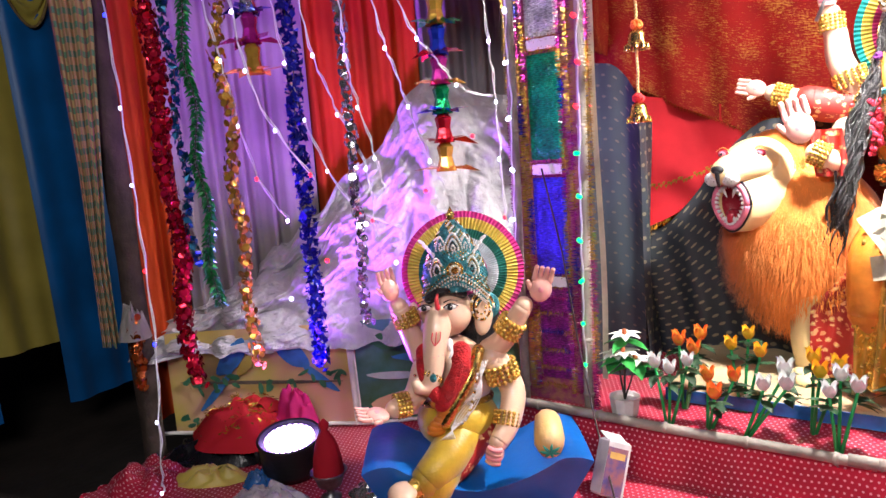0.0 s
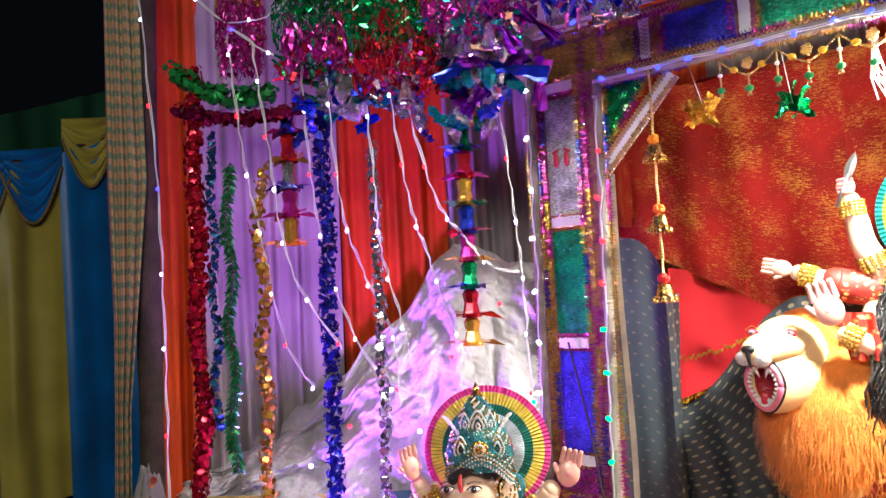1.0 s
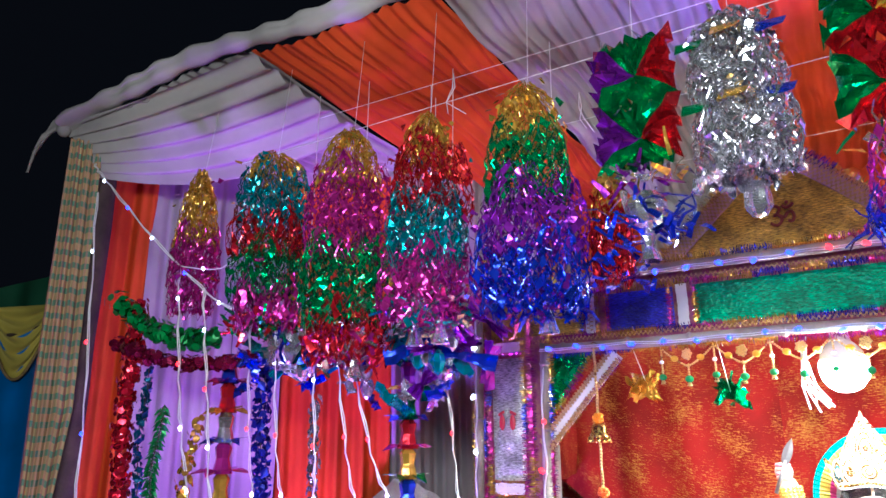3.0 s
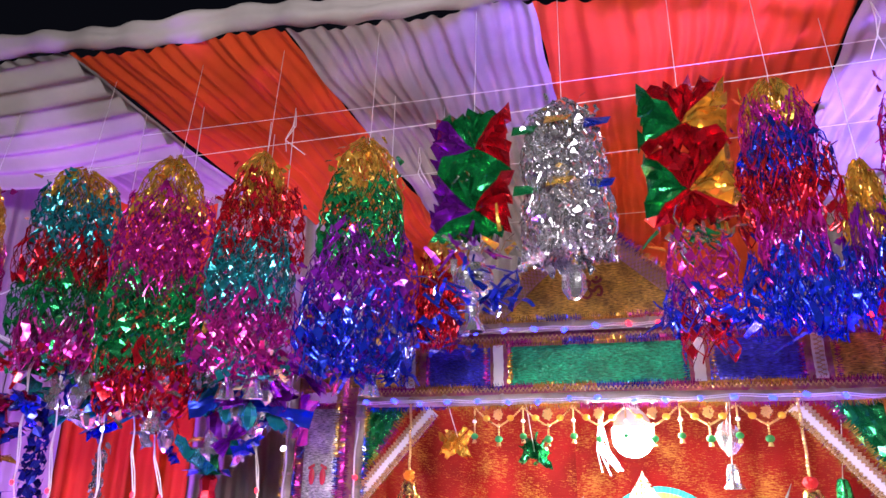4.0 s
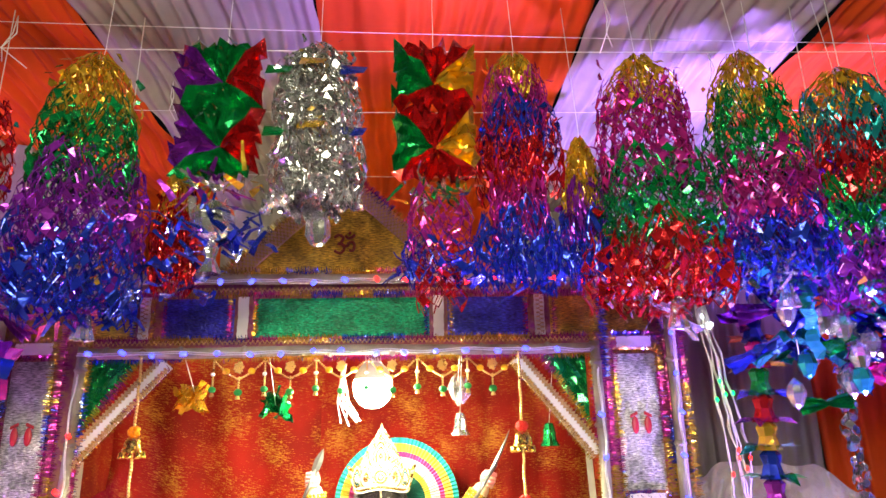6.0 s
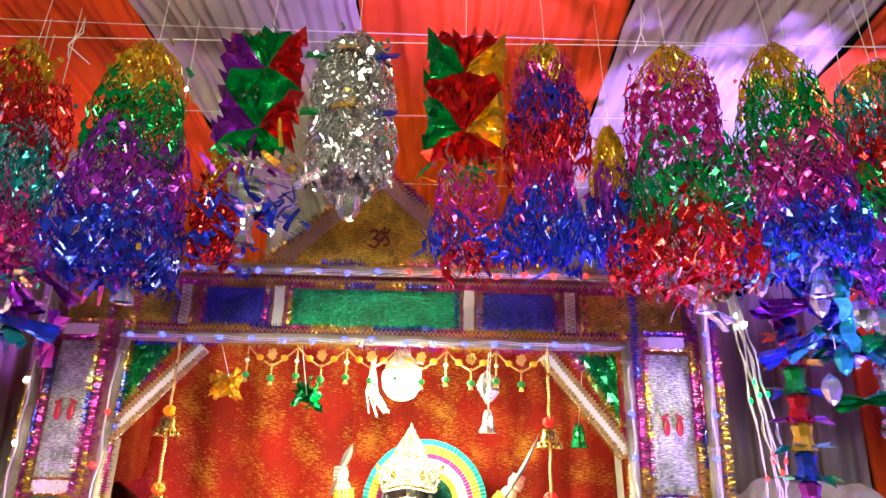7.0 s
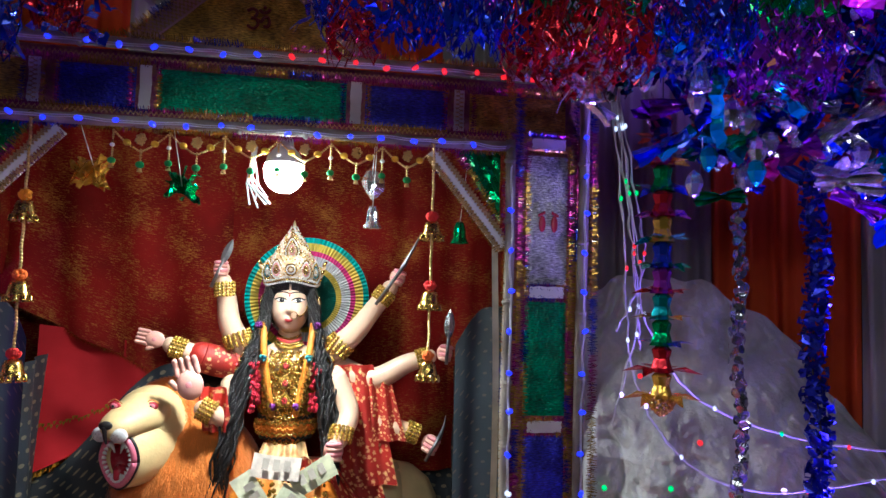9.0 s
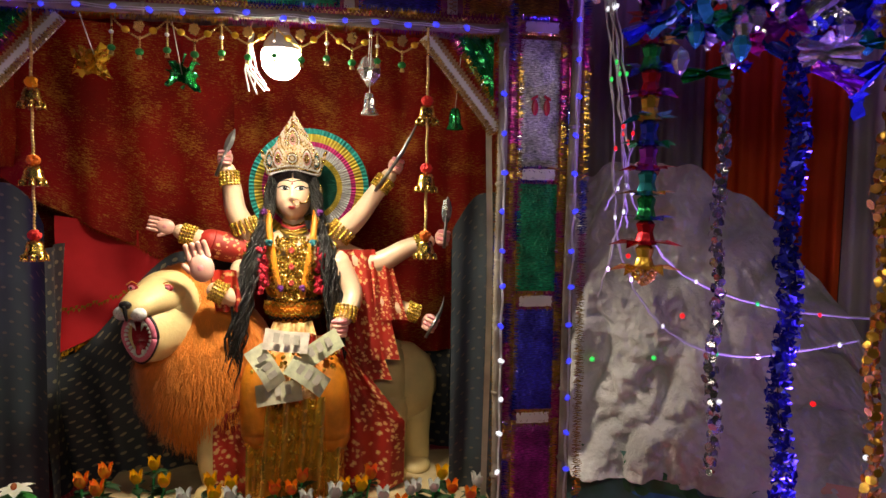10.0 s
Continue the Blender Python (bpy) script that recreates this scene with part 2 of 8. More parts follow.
class Geo:
    """Collects faces of one mesh."""

    def __init__(self):
        self.v, self.f, self.m, self.s, self.uv = [], [], [], [], {}

    def add(self, verts, faces, mat=0, smooth=True, uvs=None):
        o = len(self.v)
        self.v.extend(tuple(p) for p in verts)
        for fc in faces:
            self.f.append(tuple(i + o for i in fc))
            self.m.append(mat)
            self.s.append(smooth)
        if uvs:
            for i, q in enumerate(uvs):
                self.uv[o + i] = q
        return self

    def box(self, c, size, mat=0, turn=None):
        hx, hy, hz = (a / 2 for a in size)
        b = min(hx, hy, hz) * 0.25
        pts = []
        for z, k in ((-hz, b), (-hz + b, 0), (hz - b, 0), (hz, b)):
            for x, y in ((-1, -1), (1, -1), (1, 1), (-1, 1)):
                pts.append(V((x * (hx - k), y * (hy - k), z)))
        if turn:
            pts = [turn.to_3x3() @ p for p in pts]
        pts = [p + V(c) for p in pts]
        fs = [(3, 2, 1, 0), (12, 13, 14, 15)]
        for r in range(3):
            for i in range(4):
                j = (i + 1) % 4
                fs.append((r * 4 + i, r * 4 + j, r * 4 + 4 + j, r * 4 + 4 + i))
        return self.add(pts, fs, mat, False)

    def tube(self, pts, radii, n=8, mat=0, caps=True, smooth=True, squash=1.0, uv=False):
        pts = [V(p) for p in pts]
        if isinstance(radii, (int, float)):
            radii = [radii] * len(pts)
        vs, fs = [], []
        side = None
        for i, p in enumerate(pts):
            d = (pts[min(i + 1, len(pts) - 1)] - pts[max(i - 1, 0)])
            d = d.normalized() if d.length > 1e-9 else V((0, 0, 1))
            if side is None:
                side = d.orthogonal().normalized()
            side = (side - d * side.dot(d))
            side = side.normalized() if side.length > 1e-6 else d.orthogonal().normalized()
            up = d.cross(side)
            for k in range(n):
                a = 2 * math.pi * k / n
                vs.append(p + (side * math.cos(a) + up * math.sin(a) * squash) * radii[i])
        for i in range(len(pts) - 1):
            for k in range(n):
                j = (k + 1) % n
                fs.append((i * n + k, i * n + j, i * n + n + j, i * n + n + k))
        if caps:
            fs.append(tuple(range(n - 1, -1, -1)))
            fs.append(tuple((len(pts) - 1) * n + k for k in range(n)))
        uvs = None
        if uv:
            run = [0.0]
            for a, b in zip(pts, pts[1:]):
                run.append(run[-1] + (b - a).length)
            uvs = [(min(k, n - k) / n * 6.283 * max(radii), run[i]) for i in range(len(pts)) for k in range(n)]
        return self.add(vs, fs, mat, smooth, uvs)

    def ell(self, c, r, mat=0, n=14, m=9, turn=None, smooth=True):
        c = V(c)
        r = (r, r, r) if isinstance(r, (int, float)) else r
        vs = [V((0, 0, r[2]))]
        for i in range(1, m):
            a = math.pi * i / m
            for k in range(n):
                b = 2 * math.pi * k / n
                vs.append(V((r[0] * math.sin(a) * math.cos(b), r[1] * math.sin(a) * math.sin(b), r[2] * math.cos(a))))
        vs.append(V((0, 0, -r[2])))
        if turn:
            vs = [turn.to_3x3() @ p for p in vs]
        vs = [p + c for p in vs]
        fs = [(0, 1 + k, 1 + (k + 1) % n) for k in range(n)]
        for i in range(m - 2):
            for k in range(n):
                j = (k + 1) % n
                fs.append((1 + i * n + k, 1 + (i + 1) * n + k, 1 + (i + 1) * n + j, 1 + i * n + j))
        e = len(vs) - 1
        fs += [(e, 1 + (m - 2) * n + (k + 1) % n, 1 + (m - 2) * n + k) for k in range(n)]
        return self.add(vs, fs, mat, smooth)

    def lathe(self, c, prof, n=16, mat=0, flute=0.0, turn=None, smooth=True):
        """prof: (radius, height) pairs round z. flute: every second rib is drawn in by that share."""
        c = V(c)
        vs, fs = [], []
        for r, z in prof:
            for k in range(n):
                a = 2 * math.pi * k / n
                q = r * (1 - flute * (k % 2))
                p = V((q * math.cos(a), q * math.sin(a), z))
                vs.append((turn.to_3x3() @ p if turn else p) + c)
        for i in range(len(prof) - 1):
            for k in range(n):
                j = (k + 1) % n
                fs.append((i * n + k, i * n + j, i * n + n + j, i * n + n + k))
        return self.add(vs, fs, mat, smooth)

    def sheet(self, fn, nu, nv, mat=0, size=(1, 1), smooth=True, hole=None):
        """A grid from fn(u, v), with UV in metres by size."""
        vs, uvs, fs = [], [], []
        for j in range(nv + 1):
            for i in range(nu + 1):
                vs.append(fn(i / nu, j / nv))
                uvs.append((i / nu * size[0], j / nv * size[1]))
        for j in range(nv):
            for i in range(nu):
                if hole and hole(i, j):
                    continue
                a = j * (nu + 1) + i
                fs.append((a, a + 1, a + nu + 2, a + nu + 1))
        return self.add(vs, fs, mat, smooth, uvs)

    def mesh(self, name, mats):
        me = bpy.data.meshes.new(name)
        me.from_pydata(self.v, [], self.f)
        for m in (mats if isinstance(mats, (list, tuple)) else [mats]):
            me.materials.append(m)
        me.polygons.foreach_set("material_index", self.m)
        me.polygons.foreach_set("use_smooth", self.s)
        if self.uv:
            lay = me.uv_layers.new(name="UVMap")
            for lp in me.loops:
                lay.data[lp.index].uv = self.uv.get(lp.vertex_index, (0, 0))
        me.update()
        return me


def thing(name, label, category, group="", kind="", at=(0, 0, 0), turn=0.0):
    ob = new(name)
    ob.matrix_world = pose(*at, 0, 0, turn)
    ob.empty_display_size = 0.05
    return tagged(ob, label, category, group, kind)


def solid(name, geo, mats, label, category, group="", kind="", at=(0, 0, 0), turn=0.0):
    ob = new(name, geo.mesh(name, mats))
    ob.matrix_world = pose(*at, 0, 0, turn)
    return tagged(ob, label, category, group, kind)


def part(name, geo, mats, parent, label="", kind=""):
    """One mesh under a thing or a part, in the parent's own space."""
    ob = new(name, geo.mesh(name, mats) if isinstance(geo, Geo) else geo)
    ob.parent = parent
    return tagged(ob, label, kind=kind)


def rnd(a, b):
    return random.uniform(a, b)


def line(a, b, n):
    return [V(a).lerp(V(b), i / n) for i in range(n + 1)]


def sag(a, b, drop, n=14):
    out = []
    for i in range(n + 1):
        t = i / n
        p = V(a).lerp(V(b), t)
        p.z -= drop * 4 * t * (1 - t)
        out.append(p)
    return out


# the two wings mirror each other about this line
MID = 0.322
WU, WN = V((0.838, 0.545, 0)), V((-0.545, 0.838, 0))


def wing(side, s, d, z):
    """A point of a wing: s along its low wall from the outer pole, d behind the wall."""
    p = V((-1.95, 1.22, 0)) + WU * s + WN * d
    return V((p.x if side < 0 else 2 * MID - p.x, p.y, z))


# ---------------------------------------------------------------- setting
FLOOR, STAGE, FRONT = 0.36, 0.52, 1.80

g = Geo()
g.sheet(lambda u, v: V((-30 + 60 * u, -30 + 60 * v, 0.006 * noise.noise(V((u * 60, v * 60, 0))))), 60, 60)
solid("ground", g, material("trodden_earth", (0.07, 0.055, 0.045), 0.95, 0, 0.25, 2, 0.6, 25), "dark trodden earth ground of the tent", "ground", kind="structure")

# low platform with its polka-dot cloth
g = Geo()
g.sheet(lambda u, v: V((-1.72 + 4.1 * u + (0.10 if v < 0.02 else 0), 0.80 + 1.5 * v, FLOOR + 0.004 * noise.noise(V((u * 22, v * 9, 1))))), 90, 40, 0, (4.1, 1.5))
g.sheet(lambda u, v: V((-1.72 + 4.1 * u, 0.80 - 0.01 - 0.03 * (1 - v) + 0.012 * math.sin(u * 150), 0.02 + (FLOOR - 0.02) * v)), 160, 6, 0, (4.1, 0.36))
g.sheet(lambda u, v: V((-1.72 - 0.01 - 0.03 * (1 - v) + 0.012 * math.sin(u * 60), 0.80 + 0.55 * u, 0.02 + (FLOOR - 0.02) * v)), 60, 6, 0, (0.55, 0.36))
solid("platform", g, DOTS, "low platform under red cloth printed with white dots", "platform", kind="structure")

# raised stage inside the arch: floor, riser and front bamboo
g = Geo()
g.sheet(lambda u, v: V((-0.62 + 1.9 * u, 1.735 + 1.0 * v, STAGE + 0.005 * noise.noise(V((u * 14, v * 8, 4))))), 50, 26, 0, (1.9, 1.0))
g.sheet(lambda u, v: V((-0.66 + 1.98 * u, 1.735 - 0.02 * (1 - v) + 0.006 * math.sin(u * 70), FLOOR + (STAGE - FLOOR) * v)), 120, 8, 0, (1.98, 0.16))
solid("stage", g, DOTS, "raised stage covered with red white-dotted cloth", "stage", kind="structure")


def bamboo(geo, a, b, r=0.016, mat=0, n=10):
    """A pole with knots at its joints."""
    a, b = V(a), V(b)
    length = (b - a).length
    pts, rad = [], []
    steps = max(6, int(length / 0.05))
    wob = V((rnd(-1, 1), 0, rnd(-1, 1))) * 0.003
    for i in range(steps + 1):
        t = i / steps
        pts.append(a.lerp(b, t) + wob * math.sin(t * math.pi * 3))
        rad.append(r * (1 - 0.06 * t))
    geo.tube(pts, rad, n, mat)
    k = 0.07
    while k < length - 0.03:
        p = a + (b - a).normalized() * k
        geo.tube(line(p - (b - a).normalized() * 0.008, p + (b - a).normalized() * 0.008, 2), [r * 0.9, r * 1.22, r * 0.9], n, mat)
        k += rnd(0.17, 0.26)


g = Geo()
bamboo(g, (-0.62, 1.722, STAGE + 0.012), (0.36, 1.715, STAGE + 0.006), 0.015)
bamboo(g, (0.30, 1.70, STAGE + 0.018), (1.30, 1.722, STAGE + 0.010), 0.015)
solid("edge_pole", g, BAMBOO, "whitewashed bamboo pole along the front edge of the stage", "bamboo pole", kind="structure")


def folds(u, freq, depth, seed, v=0.5):
    x = u * freq
    return depth * (math.sin(x * 6.283 + 1.6 * noise.noise(V((u * 3, v * 1.5, seed)))) + 0.5 * math.sin(x * 12.9 + seed * 2 + v))


def curtain(name, a, b, z0, z1, mat, label, freq=9, depth=0.018, seed=1.0, top=None, kind="", gather=0.0):
    """A hanging cloth from a to b (plan points) with folds square to its run."""
    a, b = V((*a, 0)), V((*b, 0))
    run = b - a
    nrm = V((run.y, -run.x, 0)).normalized()
    nu, nv = max(30, int(run.length * freq * 10)), 26

    def fn(u, v):
        d = folds(u, freq * run.length, depth * (0.5 + 0.5 * (1 - v) + 0.2), seed, v)
        w = u + gather * (1 - v) * (0.5 - u)
        p = a + run * w + nrm * (d + 0.03 * noise.noise(V((u * 2.5, v * 2, seed))))
        p.z = z0 + (z1 - z0) * v + 0.01 * noise.noise(V((u * 5, v, seed + 9)))
        return p
    geo = Geo()
    geo.sheet(fn, nu, nv, 0, (run.length, z1 - z0))
    return solid(name, geo, mat, label, "curtain", kind=kind)


# back of the shrine
curtain("saree_curtain", (-0.72, 2.62), (1.40, 2.62), 0.95, 2.24, SAREE, "red saree hung as a backdrop, woven with gold thread", 5, 0.014, 2.0)
curtain("dark_back_curtain", (-0.80, 2.66), (1.50, 2.66), STAGE, 1.35, BLACKDOT, "dark green-black brocade curtain with woven gold spots", 6, 0.02, 3.0)
def side_drape(x0, x1, seed):
    """Dark cloth pinned beside a post, its top falling away towards the opening."""
    geo = Geo()

    def fn(u, v):
        top = 1.63 - 0.9 * max(0.0, u - 0.70) ** 1.7 - 0.04 * u
        return V((x0 + (x1 - x0) * u, 2.06 + 0.06 * u + folds(u, 1.6, 0.010, seed, v), STAGE + (top - STAGE) * v))
    geo.sheet(fn, 40, 30, 0, (0.33, 1.1))
    solid("dark_side_curtain", geo, BLUEDOT, "dark blue-grey side curtain with small woven spots", "curtain")


side_drape(-0.66, -0.325, 4.0)
curtain("dark_inner_curtain", (-0.345, 2.13), (-0.42, 2.64), STAGE, 1.40, BLACKDOT, "green-black brocade curtain turning to the back wall", 4, 0.014, 4.5)
side_drape(1.30, 0.960, 5.0)
curtain("dark_inner_curtain", (1.08, 2.64), (0.99, 2.13), STAGE, 1.40, BLACKDOT, "green-black brocade curtain turning to the back wall", 4, 0.014, 5.5)
curtain("red_side_curtain", (-0.46, 1.84), (-0.56, 2.64), 1.66, 2.22, SAREE, "red saree cloth on the inner side of the arch", 3, 0.01, 6.0)
curtain("red_side_curtain", (1.22, 2.64), (1.12, 1.84), 1.66, 2.22, SAREE, "red saree cloth on the inner side of the arch", 3, 0.01, 7.0)

# saree drawn aside in a curve, and a red veil below it drawn to a point
def drape(u, v):
    x = -0.62 + 0.80 * u
    low = 1.66 - 0.42 * u ** 0.8 + 0.12 * max(0, u - 0.7)
    return V((x, 2.46 - 0.05 * (1 - v) + 0.018 * math.sin(u * 26 + v * 3) * (1 - 0.5 * v) + 0.10 * u, low + (2.20 - low) * v))


DRAPE = thing("saree_drape", "red and gold saree drawn aside in a curved fall", "drape")
part("cloth", Geo().sheet(drape, 50, 24, 0, (0.8, 0.7)), SAREE, DRAPE)
g = Geo()
for i in range(160):
    p = drape(i / 160, 0.0)
    g.add([p, p + V((0.004, -0.004, 0)), p + V((rnd(-.006, .006), -0.006, -rnd(0.008, 0.02)))], [(0, 1, 2)], 0, False)
part("gold_edge", g, GOLD, DRAPE, "gold fringe", "stuff")


def veil(u, v):
    tip, far, top = V((-0.385, 2.36, 1.02)), V((-0.03, 2.50, 1.33)), V((-0.41, 2.44, 1.50))
    p = tip.lerp(top, v).lerp(far.lerp(V((0.06, 2.55, 1.40)), v), u)
    p.y -= 0.03 * math.sin(u * 9 + v * 2) * (0.3 + v)
    p.z -= 0.05 * math.sin(u * math.pi) * (1 - v)
    return p


VEIL = thing("red_veil", "sheer red veil drawn to a point, gold border", "veil")
part("cloth", Geo().sheet(veil, 40, 24, 0, (0.6, 0.8)), RED_CLOTH, VEIL)
g = Geo()
for i in range(150):
    u = i / 150
    p = veil(u, 0)
    g.add([p, p + V((rnd(-.012, .012), -0.004, rnd(-.03, -.01))), p + V((0.005, -0.006, rnd(-.02, 0)))], [(0, 1, 2)], 0, False)
    if i % 3 == 0:
        q = veil(u, 0.3 + rnd(-0.02, 0.02)) + V((0, -0.006, 0))
        g.add([q, q + V((0.012, -0.002, 0.004)), q + V((0.006, -0.004, -0.012))], [(0, 1, 2)], 0, False)
part("gold_border", g, GOLD, VEIL, "gold tinsel border", "stuff")

# dark brocade pulled up behind the lion
def dark_fall(u, v):
    x = -0.44 + 0.70 * u
    top = 1.00 + 0.38 * (0.5 - 0.5 * math.cos(min(1, max(0, (x + 0.40) / 0.44)) * math.pi)) - 0.10 * max(0, x - 0.10)
    return V((x, 2.42 - 0.05 * v + 0.022 * math.sin(u * 30 + 4 * v) * (1 - 0.6 * v), STAGE + (top - STAGE) * v))


FALL = thing("dark_fall", "green-black brocade with woven gold spots pulled up behind the lion", "curtain")
part("cloth", Geo().sheet(dark_fall, 70, 24, 0, (0.7, 0.8)), BLACKDOT, FALL)
g = Geo()
for i in range(140):
    p = dark_fall(i / 140, 1.0)
    g.add([p, p + V((0.004, -0.006, 0)), p + V((rnd(-.008, .008), -0.008, rnd(0.004, 0.016)))], [(0, 1, 2)], 0, False)
part("gold_edge", g, GOLD, FALL, "gold tinsel edge", "stuff")

# canopy: strips of cloth along the depth
SEAMS = (-1.86, -1.06, -0.40, 0.26, 1.04, 1.73, 2.42, 3.1)


def canopy_z(x, y):
    return 3.0 - 0.03 * (y - 1.2) - 0.02 * math.sin((x + 1.86) * 4.7) ** 2 - (0.10 * max(0, (-1.2 - x) / 0.66) ** 2 if x < -1.2 else 0)


def canopy_front(x):
    return 1.06 + 0.10 * (x + 1.86)


for i in range(len(SEAMS) - 1):
    x0, x1 = SEAMS[i], SEAMS[i + 1]

    def strip(u, v, x0=x0, x1=x1, i=i):
        x = x0 + (x1 - x0) * u
        y0 = canopy_front(x)
        y = y0 + (3.2 - y0) * v
        ruck = 0.012 * math.sin(u * 95 + 5 * noise.noise(V((u * 3, v * 2, i)))) * (0.6 + 0.6 * noise.noise(V((u * 6, v * 2, i + 5)))) + 0.008 * math.sin(u * 41 + v * 3 + i) + 0.03 * noise.noise(V((u * 4, v * 5, i + 20)))
        return V((x - 0.012 * math.sin(v * 40) * (1 if i % 2 else -1) * 0.3, y, canopy_z(x, y) + ruck * (0.5 + 0.5 * math.sin(v * 3.1) + 0.2)))
    g = Geo()
    g.sheet(strip, 150, 40, 0, (0.7, 2.0))
    tagged(solid("ceiling", g, ORANGE_CLOTH if i % 2 else WHITE_CLOTH, ("orange" if i % 2 else "white") + " cloth strip of the gathered tent canopy", "canopy"), kind="structure")


for i in range(len(SEAMS) - 1):
    curtain("back_curtain", (SEAMS[i] - 0.02, 3.12), (SEAMS[i + 1], 3.12), 1.5, 3.0, ORANGE_CLOTH if i % 2 else WHITE_CLOTH, ("orange" if i % 2 else "white") + " back curtain of the tent", 9, 0.015, 30 + i, kind="structure")


# front hem of the canopy, rolled over a rope, with its corner tie
def hem(u, v):
    x = -1.90 + 5.0 * u
    y = canopy_front(x)
    a = v * 3.6 - 0.4
    r = 0.026 + 0.004 * math.sin(u * 210 + 5 * noise.noise(V((u * 9, 0, 1)))) + 0.02 * noise.noise(V((u * 14, v * 3, 2)))
    return V((x, y - 0.02 - r * math.sin(a) * 1.6, canopy_z(x, y) + 0.03 - r * math.cos(a)))


g = Geo()
g.sheet(hem, 240, 12, 0, (5.0, 0.3))
solid("canopy_hem", g, WHITE_CLOTH, "gathered white hem of the canopy rolled over its rope", "canopy hem", kind="structure")


def corner(u, v):
    a = V((-1.92, 1.03, 2.93)).lerp(V((-1.05, 1.14, 2.98)), u)
    b = V((-1.86, 1.12, 2.74)).lerp(V((-1.05, 1.70, 2.92)), u)
    p = a.lerp(b, v)
    p.z -= 0.10 * math.sin(u * math.pi) * v * 0.9 + 0.012 * math.sin(v * 38 + u * 4)
    return p


g = Geo()
g.sheet(corner, 40, 60, 0, (0.8, 0.5))
solid("canopy_corner", g, WHITE_CLOTH, "sagging gathered white corner of the tent canopy", "canopy corner", kind="structure")

g = Geo()
for k in range(4):
    g.tube([(-1.90, 1.04, 2.90), (-1.94 - 0.01 * k, 1.02, 2.915 + 0.01 * k), (-2.00 - 0.015 * k, 1.0, 2.89 - 0.02 * k), (-2.02 - 0.01 * k, 0.99, 2.84 - 0.03 * k)], [0.012, 0.010, 0.007, 0.004], 8)
g.ell((-1.915, 1.03, 2.905), (0.028, 0.026, 0.030), 0, 12, 8)
solid("corner_knot", g, WHITE_CLOTH, "knotted white cloth ends tying the canopy corner", "cloth knot", kind="structure")

# wings: outer poles, folded curtains behind, low printed wall, cotton hills
for side in (-1, 1):
    def plan(s, d):
        p = wing(side, s, d, 0)
        return (p.x, p.y)
    back = [(0.0, 0.04, 0.15, ORANGE_CLOTH, "orange"), (0.15, 0.10, 0.64, WHITE_CLOTH, "white"), (0.64, 0.34, 1.09, ORANGE_CLOTH, "orange"), (1.09, 0.42, 1.75, GREY_CLOTH, "grey")]
    for k, (s0, d0, s1, mat, word) in enumerate(back):
        d1 = back[k + 1][1] if k < 3 else 0.5
        c = [plan(s0, d0 + 0.02), plan(s1 + 0.02, d1 + 0.02)]
        if side > 0:
            c.reverse()
        curtain(word + "_curtain", c[0], c[1], 0.42, 2.96, mat, word + " satin curtain hanging in folds behind the cotton hill", 9, 0.028, k + 3.3 * side, gather=0.08)


def cotton(side, seed):
    """Cotton wool laid over a frame as a snowy hill, with clefts."""
    def fn(u, v):
        s = -0.02 + 1.62 * u
        h = np.interp(s, (0, 0.22, 0.60, 0.82, 1.13, 1.45, 1.62), (0.10, 0.18, 0.40, 0.60, 0.99, 0.88, 0.86) if side < 0 else (0.1, 0.2, 0.45, 0.83, 1.06, 1.05, 1.02))
        h = float(h) + 0.06 * noise.noise(V((s * 7, 0, seed)))
        lump = 0.05 * noise.noise(V((s * 4, v * 5, seed))) + 0.035 * noise.noise(V((s * 11, v * 5, seed + 3))) + 0.014 * noise.noise(V((s * 28, v * 24, seed)))
        ridge = 0.05 * abs(math.sin(s * 8 + 2.5 * noise.noise(V((s * 3, v * 2, seed + 7))))) * math.sin(math.pi * min(1, v + 0.15))
        cleft = 1 - abs(noise.noise(V((s * 5.5 + 1.5 * v, v * 3.0, seed + 11)))) * 2.2
        tuft = 0.030 * abs(noise.noise(V((s * 17, v * 13, seed + 13)))) + 0.012 * noise.noise(V((s * 45, v * 40, seed + 17)))
        d = -0.10 + 0.36 * v + lump + ridge - 0.05 * math.sin(math.pi * v) + 0.055 * max(0.0, cleft) ** 3 - tuft
        z = 0.72 + (h) * v * 0.94 - 0.04 * (1 - v) + 0.02 * noise.noise(V((s * 14, v * 7, seed + 2)))
        return wing(side, s, d, z)
    geo = Geo()
    geo.sheet(fn, 190, 140, 0, (1.6, 1.2))
    solid("cotton_hill", geo, COTTON, "snowy hill of white cotton wool laid in clefts", "cotton hill", "cotton hills")


cotton(-1, 1.0)
cotton(1, 5.0)

for side in (-1, 1):
    g = Geo()
    p = V((-1.87 if side < 0 else 2 * MID + 1.87, 1.175, 0))
    g.tube(line((p.x, p.y, 0), (p.x - side * 0.02, p.y, 2.98), 14), [0.042 + 0.003 * math.sin(i * 2.3) for i in range(15)], 12)
    solid("tent_pole", g, WOOD, "rough dark wooden tent pole", "pole", "tent poles")


# ---------------------------------------------------------------- the arch of the shrine
ARCH = thing("shrine_arch", "bamboo-edged arch with shiny foil panels and tinsel trim", "arch", at=(0, 0, 0))
TRIM = [GOLD, MAGENTA, BLUE, SILVER]


